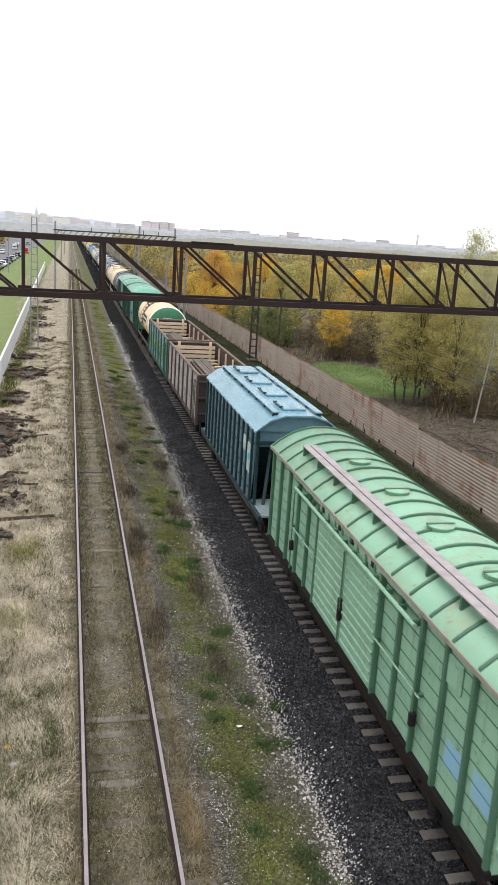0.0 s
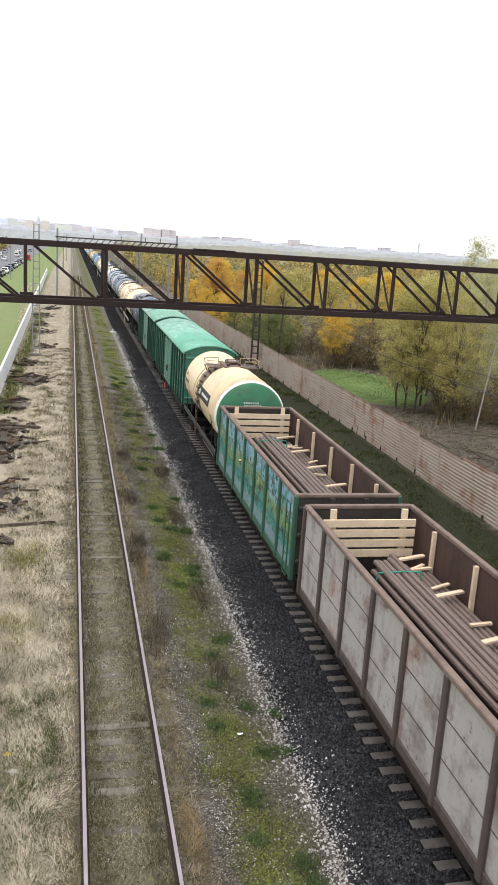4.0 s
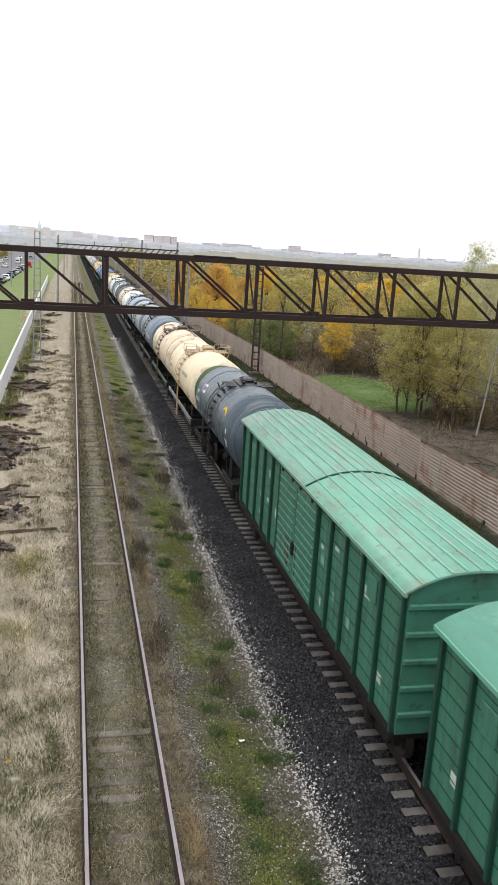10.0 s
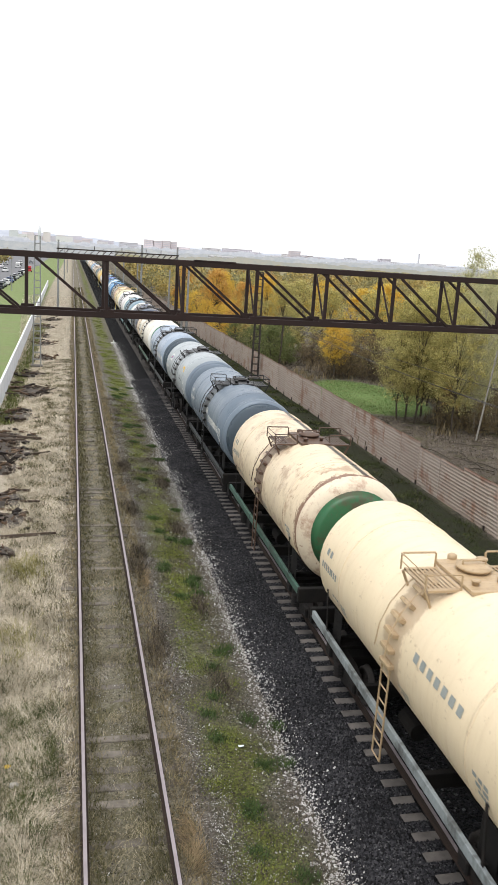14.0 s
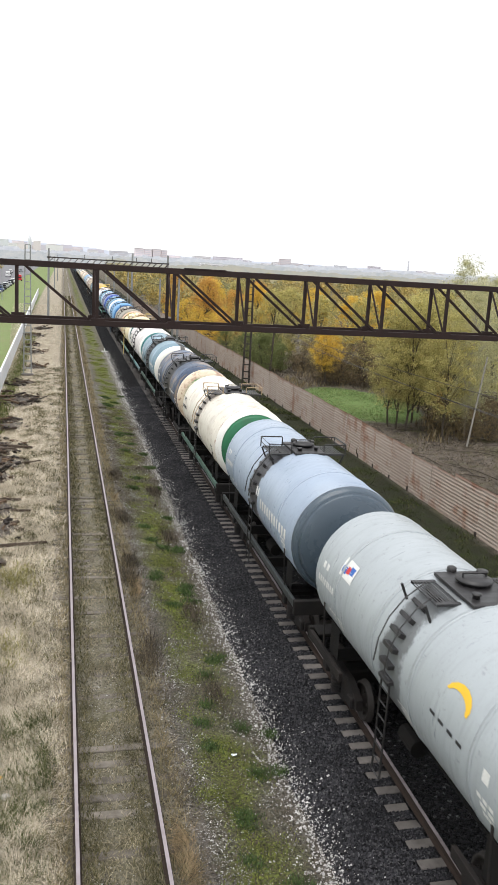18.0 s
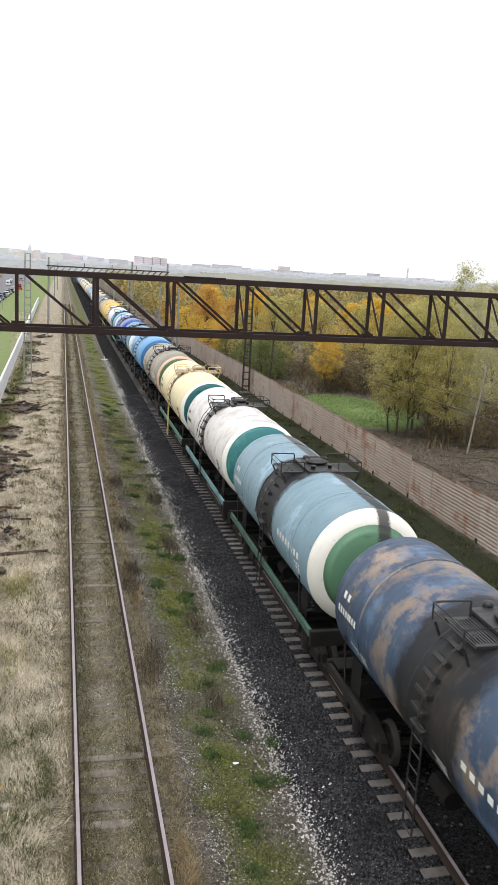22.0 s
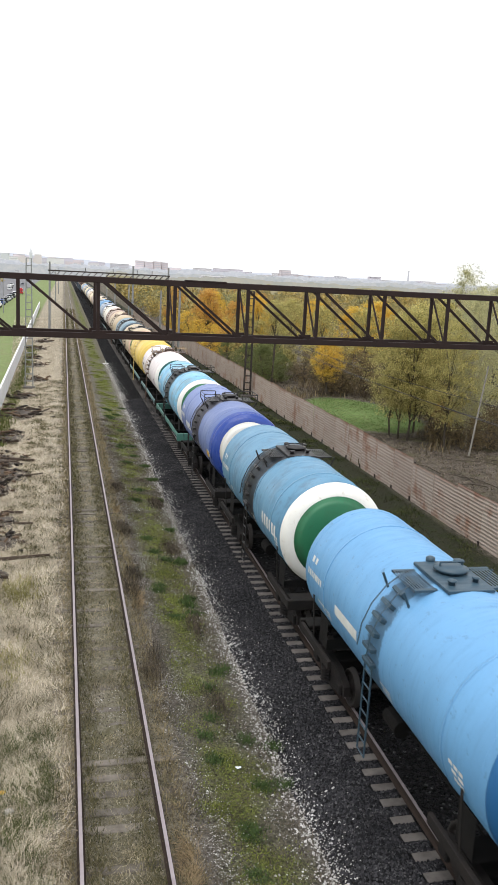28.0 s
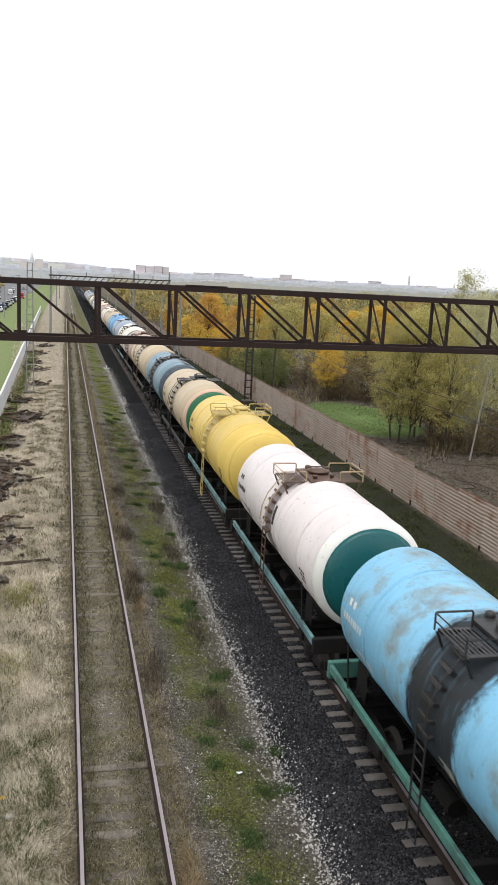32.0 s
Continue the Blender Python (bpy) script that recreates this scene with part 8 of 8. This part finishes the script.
    part("blade", lathe(fresh(), [(0, 0.08), (0.012, 0.05)], 7, "z"), LEAVES["yellow"], t)
    for x, y, s in ((-1.0, 15.1, 0.11), (1.76, 14.45, 0.07)):
        t = thing("stone_block", "pale weathered stone beside the track", "stone")
        t.location = (x, y, ground_z(x, y))
        part("rock", lathe(fresh(), [(-0.05, s * 0.8), (s * 0.3, s), (s * 0.6, s * 0.6), (s * 0.7, 0.02)], 6, "z", smooth=False), plain("grey_stone", (0.34, 0.32, 0.29), (0.2, 0.19, 0.17), 0.9), t)


deadwood()


# ---------------------------------------------------------------- sleepers, last
def sleeper_mesh(bm, half, w, z0, z1):
    box(bm, -half, half, -w / 2, w / 2, z0, z1, 0.015)


def build_sleepers():
    main, side = bpy.data.objects["main_track"], bpy.data.objects["side_track"]
    rng = random.Random(77)
    me = shared("concrete_sleeper", lambda bm: sleeper_mesh(bm, 1.35, 0.25, -0.40, -0.185))
    for i in range(230):
        y = 12.042 + 0.5435 * (i - 16)
        piece("sleeper", me, CONCRETE, main, "", pose(0, y, rng.uniform(-0.008, 0.008), 0, 0, rng.uniform(-0.8, 0.8)))
    me = shared("timber_sleeper", lambda bm: sleeper_mesh(bm, 1.35, 0.23, -0.36, -0.215))
    for i in range(230):
        y = 4.2 + 0.56 * i
        piece("sleeper", me, OLD_SLEEPER, side, "", pose(rng.uniform(-0.05, 0.05), y + rng.uniform(-0.04, 0.04), -0.02 + rng.uniform(-0.038, 0.02), rng.uniform(-1.5, 1.5), rng.uniform(-0.6, 0.6), rng.uniform(-1.5, 1.5)))


build_sleepers()


def motions():
    """The train rolls towards the bridge and gathers speed; its wheels turn."""
    for w, c, sets in WAGONS:
        walk(w, [(float(t), pose(XC, c - travel(t), 0)) for t in range(33)])
    step = 2 / 30
    spin = [(k * step, math.degrees(travel(k * step) / 0.475)) for k in range(481)]
    for w, c, sets in WAGONS:
        for ws in sets:
            y = ws.location.y
            walk(ws, [(t, pose(0, y, 0.475, a, 0, 0)) for t, a in spin])


motions()
